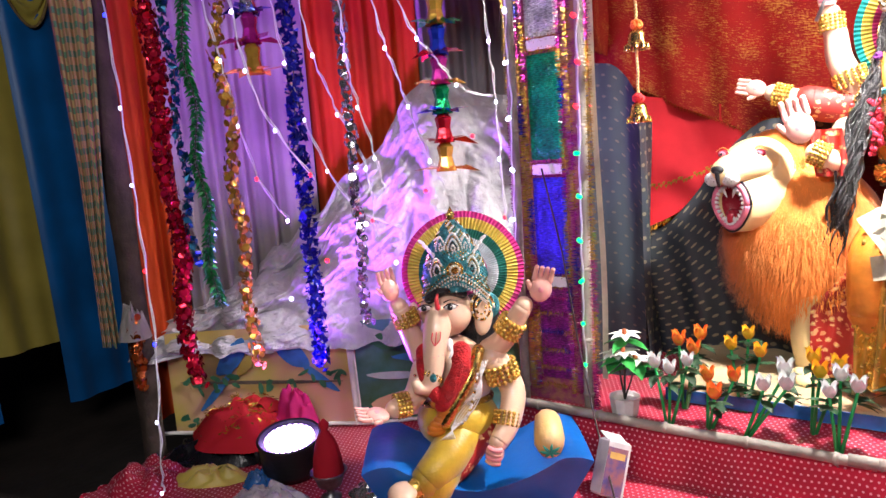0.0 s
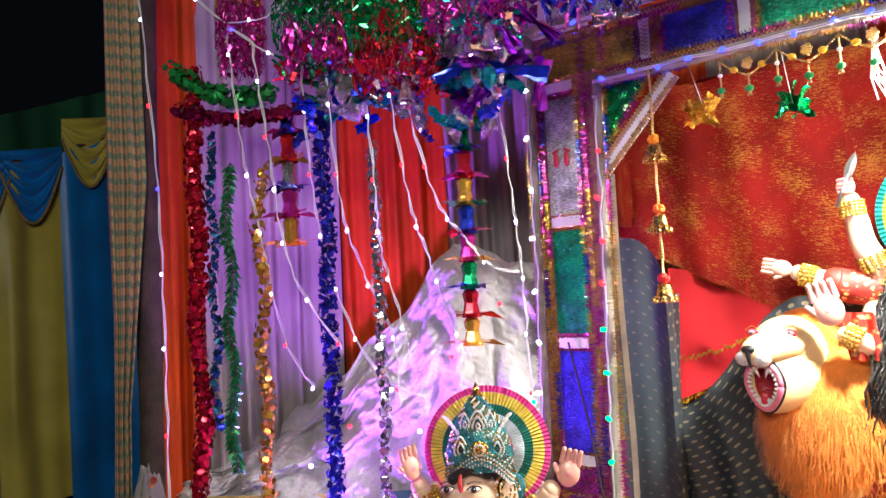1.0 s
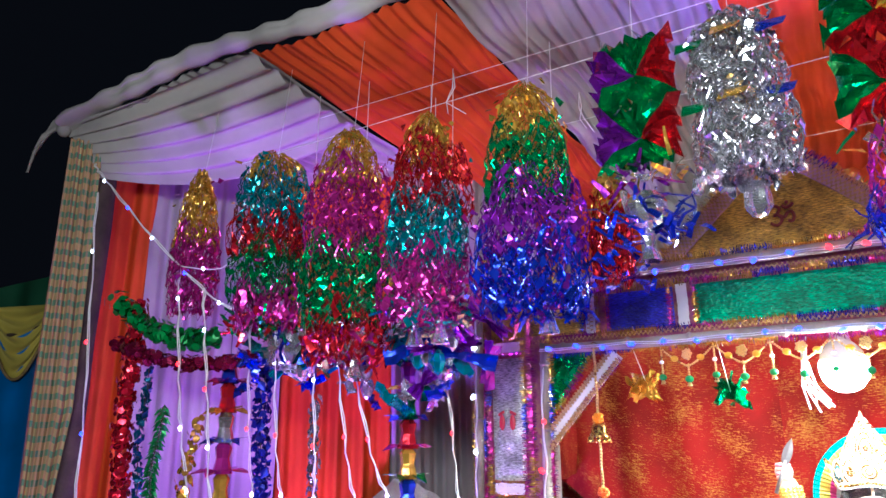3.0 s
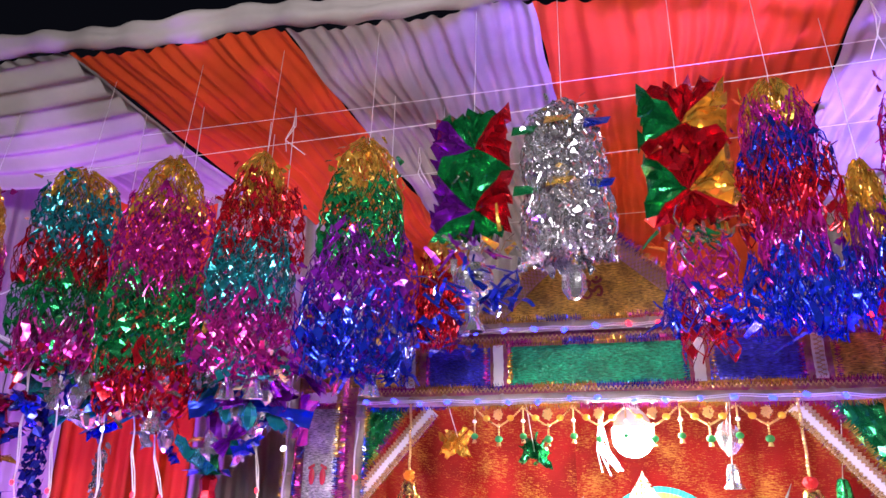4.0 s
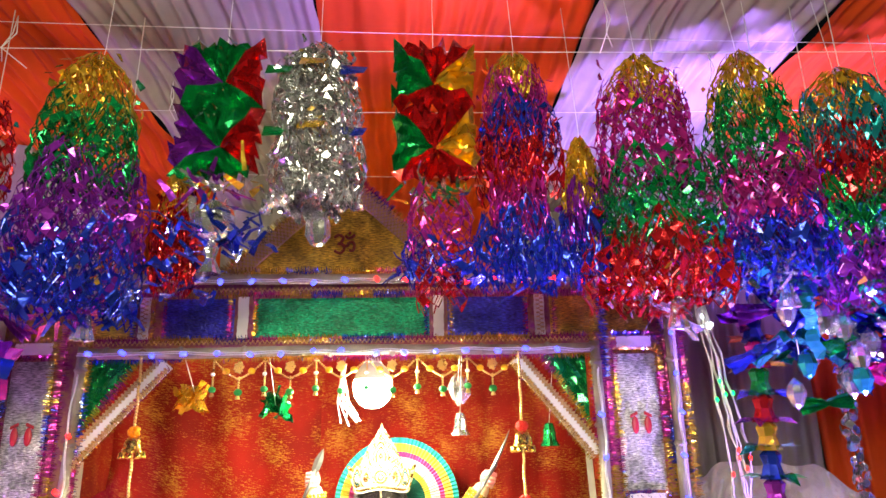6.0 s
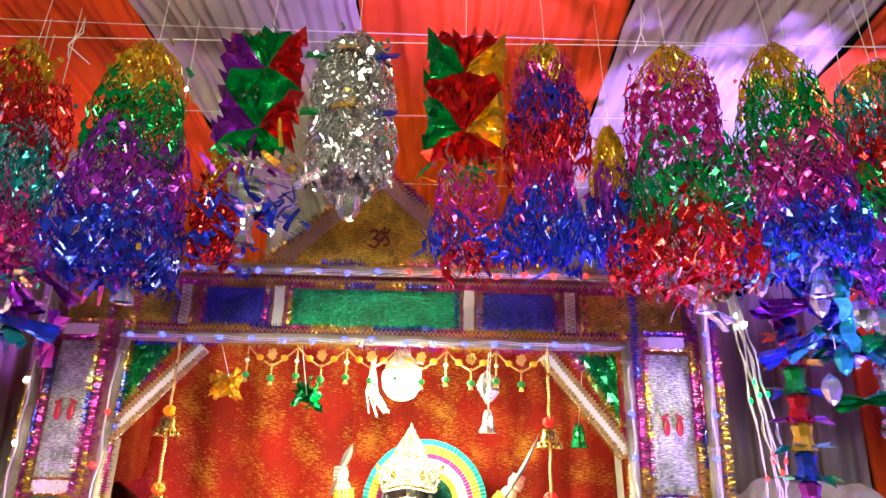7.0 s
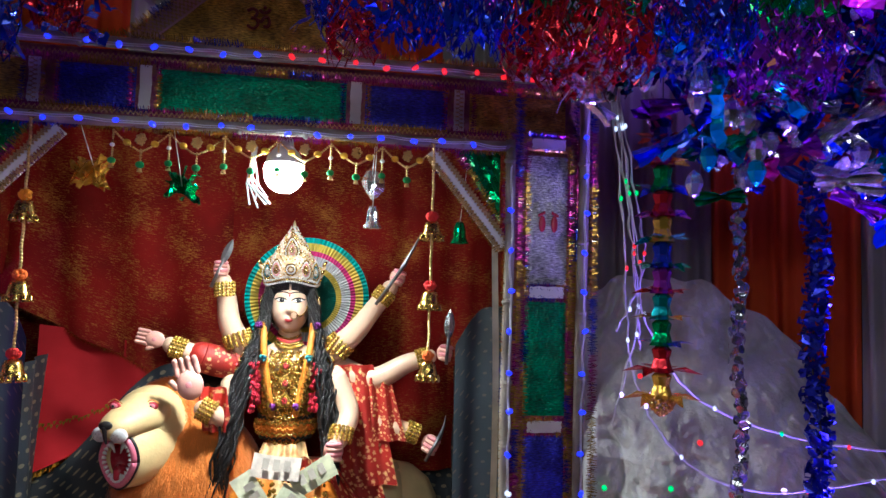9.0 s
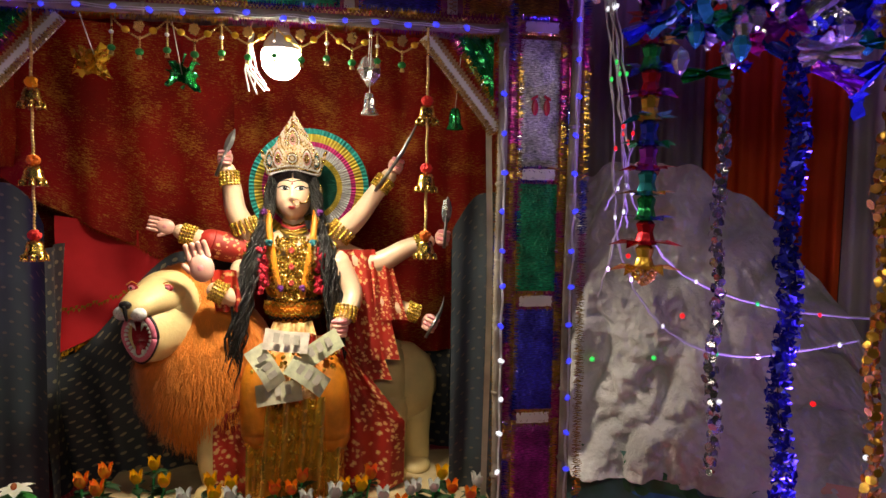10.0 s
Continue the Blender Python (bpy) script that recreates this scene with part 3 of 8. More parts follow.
def tinsel(geo, a, b, face=V((0, -1, 0)), length=0.016, step=0.0032, run=0.09, both=True):
    """Tinsel braid from a to b: a fringe of thin foil strips in changing colours."""
    a, b = V(a), V(b)
    d = (b - a).normalized()
    side = d.cross(face).normalized()
    n = int((b - a).length / step)
    k = 0
    for i in range(n):
        if i % max(1, int(run / step)) == 0:
            k = random.choice((0, 0, 1, 2, 0, 1))
        p = a + d * (i * step) + face * rnd(0.001, 0.005)
        for sg in ((1, -1) if both else (1,)):
            e = p + side * sg * length * rnd(0.5, 1.15) + face * rnd(0.001, 0.010) + d * rnd(-0.004, 0.004)
            w = d * 0.0012
            geo.add([p - w, p + w, e + w * 0.6, e - w * 0.6], [(0, 1, 2, 3)], k if rnd(0, 1) > 0.12 else random.choice((0, 1, 2, 3)), False)


def zigzag(geo, a, b, width=0.012, pitch=0.011, face=V((0, -1, 0)), r=0.0012, mat=0):
    """Looped lace braid."""
    a, b = V(a), V(b)
    d = (b - a).normalized()
    side = d.cross(face).normalized()
    n = int((b - a).length / pitch)
    pts = []
    for i in range(n * 8 + 1):
        t = i / 8 * 2 * math.pi
        pts.append(a + d * (i / 8 * pitch + 0.3 * pitch * math.sin(2 * t)) + side * math.sin(t) * width / 2 + face * 0.002)
    geo.tube(pts, r, 4, mat, False)


def foil_panel(name, c, sx, sz, mat, label, y=FRONT):
    """A stretched, lightly crumpled rectangle of foil cloth."""
    seed = rnd(0, 50)

    def fn(u, v):
        e = min(u, 1 - u, v, 1 - v)
        q = 0.0040 * noise.noise(V((u * sx * 22, v * sz * 22, seed))) + 0.0013 * noise.noise(V((u * sx * 90, v * sz * 90, seed)))
        return V((c[0] + (u - 0.5) * sx, y - (0.004 + q) * min(1, e * 12) - 0.002, c[1] + (v - 0.5) * sz))
    geo = Geo()
    geo.sheet(fn, max(8, int(sx / 0.009)), max(8, int(sz / 0.009)), 0, (sx, sz), True)
    return part(name, geo, mat, ARCH, label)


def woven_foil(name, color, rough=0.42):
    m = material("woven_foil_" + name, color, rough - 0.10, 0.38, 0.25, 18, 0.0, 260)
    n, l = m.node_tree.nodes, m.node_tree.links
    uv = n.new("ShaderNodeUVMap")
    w = n.new("ShaderNodeTexChecker")
    w.inputs["Scale"].default_value = 170
    nz = n.new("ShaderNodeTexNoise"); nz.inputs["Scale"].default_value = 120
    l.new(uv.outputs[0], w.inputs["Vector"]); l.new(uv.outputs[0], nz.inputs["Vector"])
    mp = n.new("ShaderNodeMapping"); mp.inputs["Scale"].default_value = (70, 330, 1)
    wn = n.new("ShaderNodeTexNoise"); wn.inputs["Scale"].default_value = 1.0; wn.inputs["Detail"].default_value = 3
    l.new(uv.outputs[0], mp.inputs[0]); l.new(mp.outputs[0], wn.inputs["Vector"])
    sh = n.new("ShaderNodeMapRange"); sh.inputs[1].default_value, sh.inputs[2].default_value, sh.inputs[3].default_value, sh.inputs[4].default_value = 0.36, 0.66, 0.35, 1.25
    l.new(wn.outputs["Fac"], sh.inputs[0])
    hv = n.new("ShaderNodeHueSaturation"); l.new(sh.outputs[0], hv.inputs["Value"])
    l.new(n["Principled BSDF"].inputs["Base Color"].links[0].from_socket, hv.inputs["Color"]); l.new(hv.outputs[0], n["Principled BSDF"].inputs["Base Color"])
    ad = n.new("ShaderNodeMath"); ad.operation = "ADD"
    l.new(w.outputs["Fac"], ad.inputs[0]); l.new(nz.outputs["Fac"], ad.inputs[1])
    b = n.new("ShaderNodeBump"); b.inputs["Strength"].default_value, b.inputs["Distance"].default_value = 0.8, 0.006
    l.new(ad.outputs[0], b.inputs["Height"]); l.new(b.outputs[0], n["Principled BSDF"].inputs["Normal"])
    return m


WF = {k: woven_foil(k, c) for k, c in (("green", (0.0, 0.44, 0.20)), ("blue", (0.05, 0.05, 0.80)), ("silver", (0.86, 0.87, 0.90)), ("gold", (0.75, 0.46, 0.06)), ("magenta", (0.45, 0.03, 0.40)))}

# backing boards
for name, c, size in (("post_board", (-0.51, FRONT + 0.012, 1.31), (0.235, 0.018, 1.60)), ("post_board", (1.155, FRONT + 0.012, 1.31), (0.215, 0.018, 1.60)), ("beam_board", (0.322, FRONT + 0.034, 2.165), (1.90, 0.018, 0.20))):
    g = Geo().box(c, size)
    part(name, g, material("arch_lining", (0.30, 0.14, 0.10), 0.7, 0, 0.3, 40, 0.4, 150, second=(0.22, 0.02, 0.14)), ARCH, "board lined with shot gold and purple cloth")

# bamboo edges
POLES = [((-0.625, 0.50), (-0.60, 2.29)), ((-0.402, 0.50), (-0.372, 2.08)), ((1.045, 0.50), (1.040, 2.08)), ((1.25, 0.50), (1.262, 2.29)),
         ((-0.63, 2.268), (1.28, 2.268)), ((-0.38, 2.062), (1.05, 2.062))]
for (x0, z0), (x1, z1) in POLES:
    g = Geo()
    bamboo(g, (x0, FRONT - 0.022, z0), (x1, FRONT - 0.022, z1), 0.0155)
    part("bamboo_pole", g, BAMBOO, ARCH, "whitewashed bamboo pole")

# panels of the posts, tags between them
for cx, w in ((-0.51, 0.112), (1.158, 0.122)):
    for z0, z1, key in ((1.675, 2.045, "silver"), (1.305, 1.625, "green"), (0.945, 1.250, "blue"), (0.60, 0.90, "magenta")):
        foil_panel("foil_panel", (cx, (z0 + z1) / 2), w, z1 - z0, WF[key], key + " woven foil panel")
    for z in (2.078, 1.652, 1.276, 0.922):
        g = Geo().sheet(lambda u, v: V((cx + (u - 0.5) * 0.10 + 0.002 * math.sin(v * 20), FRONT - 0.012 - 0.003 * math.sin(u * 3), z + (v - 0.5) * 0.032 + 0.003 * noise.noise(V((u * 9, v * 9, z))))), 12, 5)
        part("paper_tag", g, WHITE, ARCH, "white paper strip")
    g = Geo()
    for x in (cx - w / 2 - 0.004, cx + w / 2 + 0.004):
        tinsel(g, (x, FRONT - 0.008, 0.56), (x, FRONT - 0.008, 2.10), length=0.013)
    for x in (cx - w / 2 - 0.026, cx + w / 2 + 0.026):
        tinsel(g, (x, FRONT - 0.004, 0.56), (x, FRONT - 0.004, 2.24), length=0.016, run=0.12)
    for z in (2.10, 2.055, 1.668, 1.633, 1.297, 1.258, 0.94, 0.905, 0.58):
        tinsel(g, (cx - w / 2, FRONT - 0.006, z), (cx + w / 2, FRONT - 0.006, z), length=0.010)
    if cx < 0:
        for z in (0.64, 0.70, 0.76, 0.82, 0.87):
            tinsel(g, (cx - w / 2, FRONT - 0.012, z), (cx + w / 2, FRONT - 0.012, z), length=0.009)
    part("tinsel_trim", g, TRIM, ARCH, "gold, magenta and blue tinsel", "stuff")
    g = Geo()
    for x in (cx - 0.128, cx + 0.128):
        tinsel(g, (x + 0.01, FRONT - 0.02, 0.52), (x + (0.03 if cx < 0 else 0.0), FRONT - 0.02, 2.26), length=0.015, run=0.16)
    part("edge_tinsel", g, TRIM, ARCH, "gold and blue tinsel along the bamboo", "stuff")
    g = Geo()
    for sg in (-1, 1):
        # a pair of small painted footprints
        z = 1.852
        g.ell((cx + sg * 0.018, FRONT - 0.016, z - 0.005), (0.010, 0.004, 0.024))
        for k in range(5):
            g.ell((cx + sg * (0.012 + k * 0.004), FRONT - 0.016, z + 0.027 - k * 0.002), (0.0028, 0.003, 0.005))
    part("footprint_sticker", g, material("sticker_red", (0.55, 0.03, 0.06), 0.4, 0, 0.1, 20, 0.05, 40), ARCH, "pair of red footprint stickers")

# panels of the beam
BY = FRONT + 0.018
for x0, x1, key in ((-0.575, -0.255, "gold"), (-0.182, 0.018, "blue"), (0.073, 0.574, "green"), (0.627, 0.861, "blue"), (0.926, 1.215, "gold")):
    foil_panel("foil_panel", ((x0 + x1) / 2, 2.163), x1 - x0, 0.112, WF[key], key + " woven foil panel", BY)
g = Geo()
for z in (2.228, 2.100):
    tinsel(g, (-0.57, BY - 0.008, z), (1.22, BY - 0.008, z), length=0.013)
tinsel(g, (-0.60, FRONT - 0.02, 2.288), (1.25, FRONT - 0.02, 2.288), length=0.013, run=0.13)
tinsel(g, (-0.36, FRONT - 0.02, 2.044), (1.03, FRONT - 0.02, 2.044), length=0.012, run=0.13)
for x in (-0.255, -0.205, -0.172, 0.010, 0.08, 0.565, 0.635, 0.853, 0.935):
    tinsel(g, (x, BY - 0.009, 2.11), (x, BY - 0.009, 2.22), length=0.009)
part("tinsel_trim", g, TRIM, ARCH, "gold, magenta and blue tinsel", "stuff")
LACE = material("gold_lace", (0.55, 0.36, 0.16), 0.5, 0.4, 0.15, 30, 0.1, 80)
for x in (-0.228, 0.045, 0.600, 0.893):
    g = Geo().sheet(lambda u, v: V((x + (u - 0.5) * (0.030 + 0.004 * noise.noise(V((v * 9, x, 0)))), BY - 0.014 - 0.003 * math.sin(v * 9), 2.163 + (v - 0.5) * 0.118)), 4, 12)
    part("paper_tag", g, WHITE, ARCH, "white paper strip")
g = Geo()
for z in (2.242, 2.092):
    zigzag(g, (-0.57, BY - 0.012, z), (1.22, BY - 0.012, z), 0.012, 0.013)
for x in (-0.228, 0.893):
    zigzag(g, (x, BY - 0.02, 2.11), (x, BY - 0.02, 2.22), 0.022, 0.012)
part("lace_braid", g, LACE, ARCH, "looped gold lace braid")

# corner brackets with a green triangle behind
for (x0, z0), (x1, z1), cx in (((-0.385, 1.775), (-0.150, 2.035), -0.385), ((1.030, 1.775), (0.815, 2.035), 1.030)):
    a, b = V((x0, FRONT - 0.02, z0)), V((x1, FRONT - 0.02, z1))
    d = (b - a).normalized()
    sd = V((-d.z, 0, d.x)) * 0.021
    g = Geo()
    g.add([a - sd, b - sd, b + sd, a + sd, a - sd + V((0, .012, 0)), b - sd + V((0, .012, 0)), b + sd + V((0, .012, 0)), a + sd + V((0, .012, 0))],
          [(0, 1, 2, 3), (7, 6, 5, 4), (0, 4, 5, 1), (3, 2, 6, 7)], 0, False)
    part("bracket_strip", g, WHITE, ARCH, "white diagonal corner strip")
    g = Geo()
    for o in (-0.95, -0.62, 0.62, 0.95):
        zigzag(g, a + sd * o + V((0, -.003, 0)), b + sd * o + V((0, -.003, 0)), 0.010, 0.011, r=0.0018)
    part("lace_braid", g, LACE, ARCH, "looped tan lace braid")
    g = Geo()
    p3 = V((cx + (0.012 if cx < 0 else -0.012), FRONT + 0.004, 2.05))
    tri = [V((x0 + (0.01 if cx < 0 else -.01), FRONT + 0.004, z0 + 0.07)), V((x1 - (0.07 if cx < 0 else -0.07), FRONT + 0.004, 2.05)), p3]
    rows = 9
    idx = {}
    vs, fs = [], []
    for i in range(rows + 1):
        for j in range(rows + 1 - i):
            idx[i, j] = len(vs)
            q = tri[2] + (tri[0] - tri[2]) * i / rows + (tri[1] - tri[2]) * j / rows
            q.y += 0.010 * noise.noise(q * 40)
            vs.append(q)
    for i in range(rows):
        for j in range(rows - i):
            fs.append((idx[i, j], idx[i + 1, j], idx[i, j + 1]))
            if i + j < rows - 1:
                fs.append((idx[i + 1, j], idx[i + 1, j + 1], idx[i, j + 1]))
    g.add(vs, fs, 0, False)
    part("corner_foil", g, GREEN, ARCH, "crumpled green foil triangle")
    g = Geo()
    tinsel(g, tri[0], tri[1], length=0.014)
    tinsel(g, a - sd, b - sd, length=0.012) if cx < 0 else tinsel(g, a + sd, b + sd, length=0.012)
    part("tinsel_trim", g, TRIM, ARCH, "gold and magenta tinsel", "stuff")

# pediment
g = Geo()
PB, PA = 2.285, 2.585
tri = [V((0.03, BY + 0.01, PB)), V((0.615, BY + 0.01, PB)), V((0.322, BY + 0.01, PA - 0.02))]
rows = 24
vs, fs, idx, uvs = [], [], {}, []
for i in range(rows + 1):
    for j in range(rows + 1 - i):
        idx[i, j] = len(vs)
        q = tri[2] + (tri[0] - tri[2]) * i / rows + (tri[1] - tri[2]) * j / rows
        q.y += 0.010 * noise.noise(q * 14) + 0.004 * noise.noise(q * 50)
        vs.append(q)
        uvs.append((q.x, q.z))
for i in range(rows):
    for j in range(rows - i):
        fs.append((idx[i, j], idx[i + 1, j], idx[i, j + 1]))
        if i + j < rows - 1:
            fs.append((idx[i + 1, j], idx[i + 1, j + 1], idx[i, j + 1]))
g.add(vs, fs, 0, True, uvs)
part("pediment_cloth", g, WF["gold"], ARCH, "gold brocade triangle above the beam")
for a, b in ((V((0.0, BY - 0.004, PB)), V((0.322, BY - 0.004, PA))), (V((0.645, BY - 0.004, PB)), V((0.322, BY - 0.004, PA)))):
    d = (b - a).normalized()
    sd = V((-d.z, 0, d.x)) * (0.024 if a.x < 0.3 else -0.024)
    g = Geo().add([a - sd, b - sd, b + sd, a + sd, a - sd + V((0, .012, 0)), b - sd + V((0, .012, 0)), b + sd + V((0, .012, 0)), a + sd + V((0, .012, 0))],
                  [(0, 1, 2, 3), (7, 6, 5, 4), (0, 4, 5, 1), (3, 2, 6, 7)], 0, False)
    part("pediment_strip", g, cloth("lace_ground", (0.62, 0.40, 0.45)), ARCH, "pale pink lace strip")
    g = Geo()
    for o in (-0.7, 0.0, 0.7):
        zigzag(g, a + sd * o + V((0, -.003, 0)), b + sd * o + V((0, -.003, 0)), 0.016, 0.013, r=0.0016)
    part("lace_braid", g, LACE, ARCH, "looped brown lace braid")
    g = Geo()
    tinsel(g, a + sd, b + sd, length=0.016)
    part("tinsel_trim", g, TRIM, ARCH, "gold and magenta tinsel", "stuff")
# the sacred syllable on the pediment, drawn as brush strokes
g = Geo()
OX, OZ, K = 0.325, 2.378, 0.030
for pts in ([(-1.0, 0.75), (-0.5, 1.0), (-0.1, 0.7), (-0.35, 0.2), (-0.6, 0.1), (-0.2, 0.05), (0.0, -0.4), (-0.4, -0.85), (-0.95, -0.6)],
            [(-0.15, 0.0), (0.25, -0.15), (0.5, 0.2), (0.85, 0.25), (1.0, -0.15), (0.85, -0.6), (0.5, -0.55)],
            [(0.1, 0.95), (0.4, 0.7), (0.8, 0.8), (1.0, 1.05)]):
    smooth_pts = []
    for i in range(len(pts) - 1):
        p0, p1, p2, p3 = (pts[max(0, min(len(pts) - 1, i + k))] for k in (-1, 0, 1, 2))
        for q in range(5):
            t = q / 5
            smooth_pts.append(tuple(0.5 * (2 * p1[c] + (p2[c] - p0[c]) * t + (2 * p0[c] - 5 * p1[c] + 4 * p2[c] - p3[c]) * t * t + (3 * p1[c] - p0[c] - 3 * p2[c] + p3[c]) * t ** 3) for c in (0, 1)))
    smooth_pts.append(pts[-1])
    g.tube([(OX + x * K, BY - 0.006, OZ + z * K) for x, z in smooth_pts], [0.0045] * len(smooth_pts), 6, 0)
g.ell((OX + 0.55 * K, BY - 0.006, OZ + 1.2 * K), (0.005, 0.003, 0.005))
part("syllable_sign", g, material("sign_maroon", (0.20, 0.02, 0.015), 0.5, 0, 0.1, 20, 0.05, 40), ARCH, "maroon painted sacred syllable")


# fairy lights wound along the bamboo
def led_row(a, b, step, keys, jitter=0.006):
    a, b = V(a), V(b)
    d = (b - a).normalized()
    row = thing("fairy_lights", "string of small lamps on white wire tied to bamboo", "fairy lights", "strings of fairy lights on the arch")
    pts = []
    n = int((b - a).length / 0.02)
    for i in range(n + 1):
        p = a.lerp(b, i / n)
        pts.append(p + V((0, -0.008 - 0.004 * math.sin(i), 0)) + d.cross(V((0, 1, 0))) * 0.008 * noise.noise(p * 9))
    part("wire", Geo().tube(pts, 0.0016, 5, 0, False), WIRE, row)
    part("wire", Geo().tube([p + V((0.003, -0.001, 0.005)) for p in pts], 0.0016, 5, 0, False), WIRE, row)
    n = int((b - a).length / step)
    for i in range(n):
        p = a + d * step * (i + 0.4) + V((rnd(-1, 1), 0, rnd(-1, 1))) * jitter + V((0, -0.016, 0))
        key = keys(i / n) if callable(keys) else keys
        part("lamp", Geo().lathe(p, [(0.0, -0.010), (0.0055, -0.007), (0.0068, 0), (0.0055, 0.008), (0, 0.0095)], 8, turn=pose(0, 0, 0, rnd(50, 130), 0, rnd(0, 360))), LED[key], row)
    return row


YB = FRONT - 0.036
led_row((-0.55, YB, 2.255), (1.20, YB, 2.255), 0.085, lambda t: "red" if t > 0.5 else "blue")
led_row((-0.38, YB, 2.055), (1.02, YB, 2.055), 0.085, lambda t: "blue")
led_row((-0.402, YB, 0.62), (-0.372, YB, 2.0), 0.13, lambda t: "green" if t < 0.55 else "red")
led_row((-0.618, YB, 0.9), (-0.602, YB, 2.2), 0.16, lambda t: "white")
led_row((1.045, YB, 0.62), (1.040, YB, 2.0), 0.11, lambda t: "blue" if t > 0.4 else "white")
led_row((1.25, YB, 0.62), (1.26, YB, 2.2), 0.11, lambda t: "blue")


# bell strings
def bell_string(x, y, z, drops, poms):
    ob = thing("bell_string", "gilt beaded cord with brass bells and coloured pompoms", "bell string", "bell strings in the arch", at=(x, y, z))
    part("ring", Geo().tube([(0.010 * math.cos(a / 10 * 6.283), 0, 0.010 * math.sin(a / 10 * 6.283)) for a in range(11)], 0.0015, 5, 0, False), BRASS, ob)
    g = Geo()
    zz = -0.012
    while zz > drops[-1] + 0.04:
        g.ell((0.001 * math.sin(zz * 80), 0, zz), (0.0042, 0.0042, 0.0052), n=7, m=5)
        zz -= 0.0088
    part("bead_cord", g, material("gilt_beads", (0.80, 0.58, 0.22), 0.3, 0.8, 0.1, 30, 0, 30), ob)
    for dz, pm in zip(drops, poms):
        g = Geo()
        g.lathe((0, 0, dz), [(0.008, 0.026), (0.017, 0.024), (0.022, 0.014), (0.024, 0.0), (0.027, -0.008), (0.031, -0.013), (0.029, -0.013), (0.022, 0.0)], 22, 0, 0.05)
        b = part("bell", g, BRASS, ob)
        for k in range(9):
            a = k / 9 * 6.283
            part("small_bell", Geo().lathe((0.028 * math.cos(a), 0.028 * math.sin(a), dz - 0.022), [(0.002, 0.012), (0.006, 0.008), (0.0065, 0), (0.0085, -0.006), (0.007, -0.006)], 8), BRASS, b)
        g = Geo()
        for k in range(40):
            q = V((rnd(-1, 1), rnd(-1, 1), rnd(-1, 1)))
            if q.length > 0.1:
                q.normalize()
                g.ell(V((0, 0, dz + 0.040)) + V((q.x * 0.012, q.y * 0.012, q.z * 0.009)), 0.0065, n=6, m=4)
        part("pompom", g, material("pompom_" + pm, {"orange": (0.9, 0.30, 0.01), "deep": (0.85, 0.16, 0.02), "red": (0.75, 0.03, 0.03)}[pm], 0.95, 0, 0.15, 40, 0.4, 200), b, pm + " wool pompom")
    return ob


bell_string(-0.21, 1.765, 2.06, [-0.245, -0.445, -0.640], ["orange", "deep", "red"])
bell_string(0.82, 1.765, 2.06, [-0.250, -0.440, -0.630], ["red", "red", "deep"])
# loose white wire hanging at the inner posts and a strip of selvage
for x0, zt in ((-0.352, 1.78), (1.012, 1.78)):
    g = Geo().sheet(lambda u, v: V((x0 + (u - 0.5) * 0.018 + 0.006 * math.sin(v * 4), FRONT - 0.004 + 0.01 * math.sin(v * 7), 0.62 + (zt - 0.62) * v)), 3, 40)
    solid("ribbon_strip", g, material("pale_ribbon", (0.55, 0.50, 0.40), 0.5, 0, 0.15, 15, 0.1, 90), "narrow pale ribbon hanging beside the post", "ribbon", "ribbons at the posts")

# toran: swags of beads with yellow and green balls under the beam
TORAN = thing("bead_toran", "door garland of gilt beads with yellow and green balls", "toran", at=(0, 0, 0))
YELLOWB, GREENB, GILT = material("yellow_ball", (0.85, 0.50, 0.03), 0.7, 0, 0.15, 30, 0.3, 120), material("green_ball", (0.02, 0.32, 0.08), 0.8, 0, 0.15, 30, 0.4, 120), MATS["gilt_beads"]
TY, TZ = 1.815, 2.045
for i in range(6):
    x = -0.03 + i * 0.142
    g = Geo()
    for a, b, dr in (((x, TY, TZ), (x + 0.071, TY - 0.004, TZ - 0.055), 0.006), ((x + 0.142, TY, TZ), (x + 0.071, TY - 0.004, TZ - 0.055), 0.006), ((x, TY, TZ), (x, TY, TZ - 0.075), 0), ((x + 0.071, TY, TZ - 0.05), (x + 0.071, TY, TZ - 0.085), 0)):
        ln = (V(a) - V(b)).length
        for p in sag(a, b, dr, int(ln / 0.006)):
            g.ell(p, 0.0032, n=6, m=4)
    part("bead_swag", g, GILT, TORAN)
    g = Geo()
    for q in range(26):
        a = q * 2.4
        r = 0.013 * math.sqrt(q / 26)
        g.ell((x + 0.071 + r * math.cos(a), TY - 0.006, TZ - 0.022 + r * 1.2 * math.sin(a)), 0.0035, n=6, m=4)
    part("gilt_medallion", g, GILT, TORAN, "gilt filigree medallion")
    for px, pz, mat, rr in ((x + 0.036, TZ - 0.032, YELLOWB, 0.0105), (x + 0.106, TZ - 0.032, YELLOWB, 0.0105), (x, TZ - 0.082, GREENB, 0.0105), (x + 0.071, TZ - 0.090, GREENB, 0.0115), (x, TZ - 0.040, WHITE, 0.0065)):
        part("ball", Geo().ell((px, TY - 0.003, pz), (rr, rr, rr * 0.85), n=12, m=8), mat, TORAN)
        if mat is GREENB:
            part("bell_drop", Geo().lathe((px, TY - 0.003, pz - 0.013), [(0.002, 0.006), (0.005, 0.002), (0.007, -0.006)], 8), GILT, TORAN)

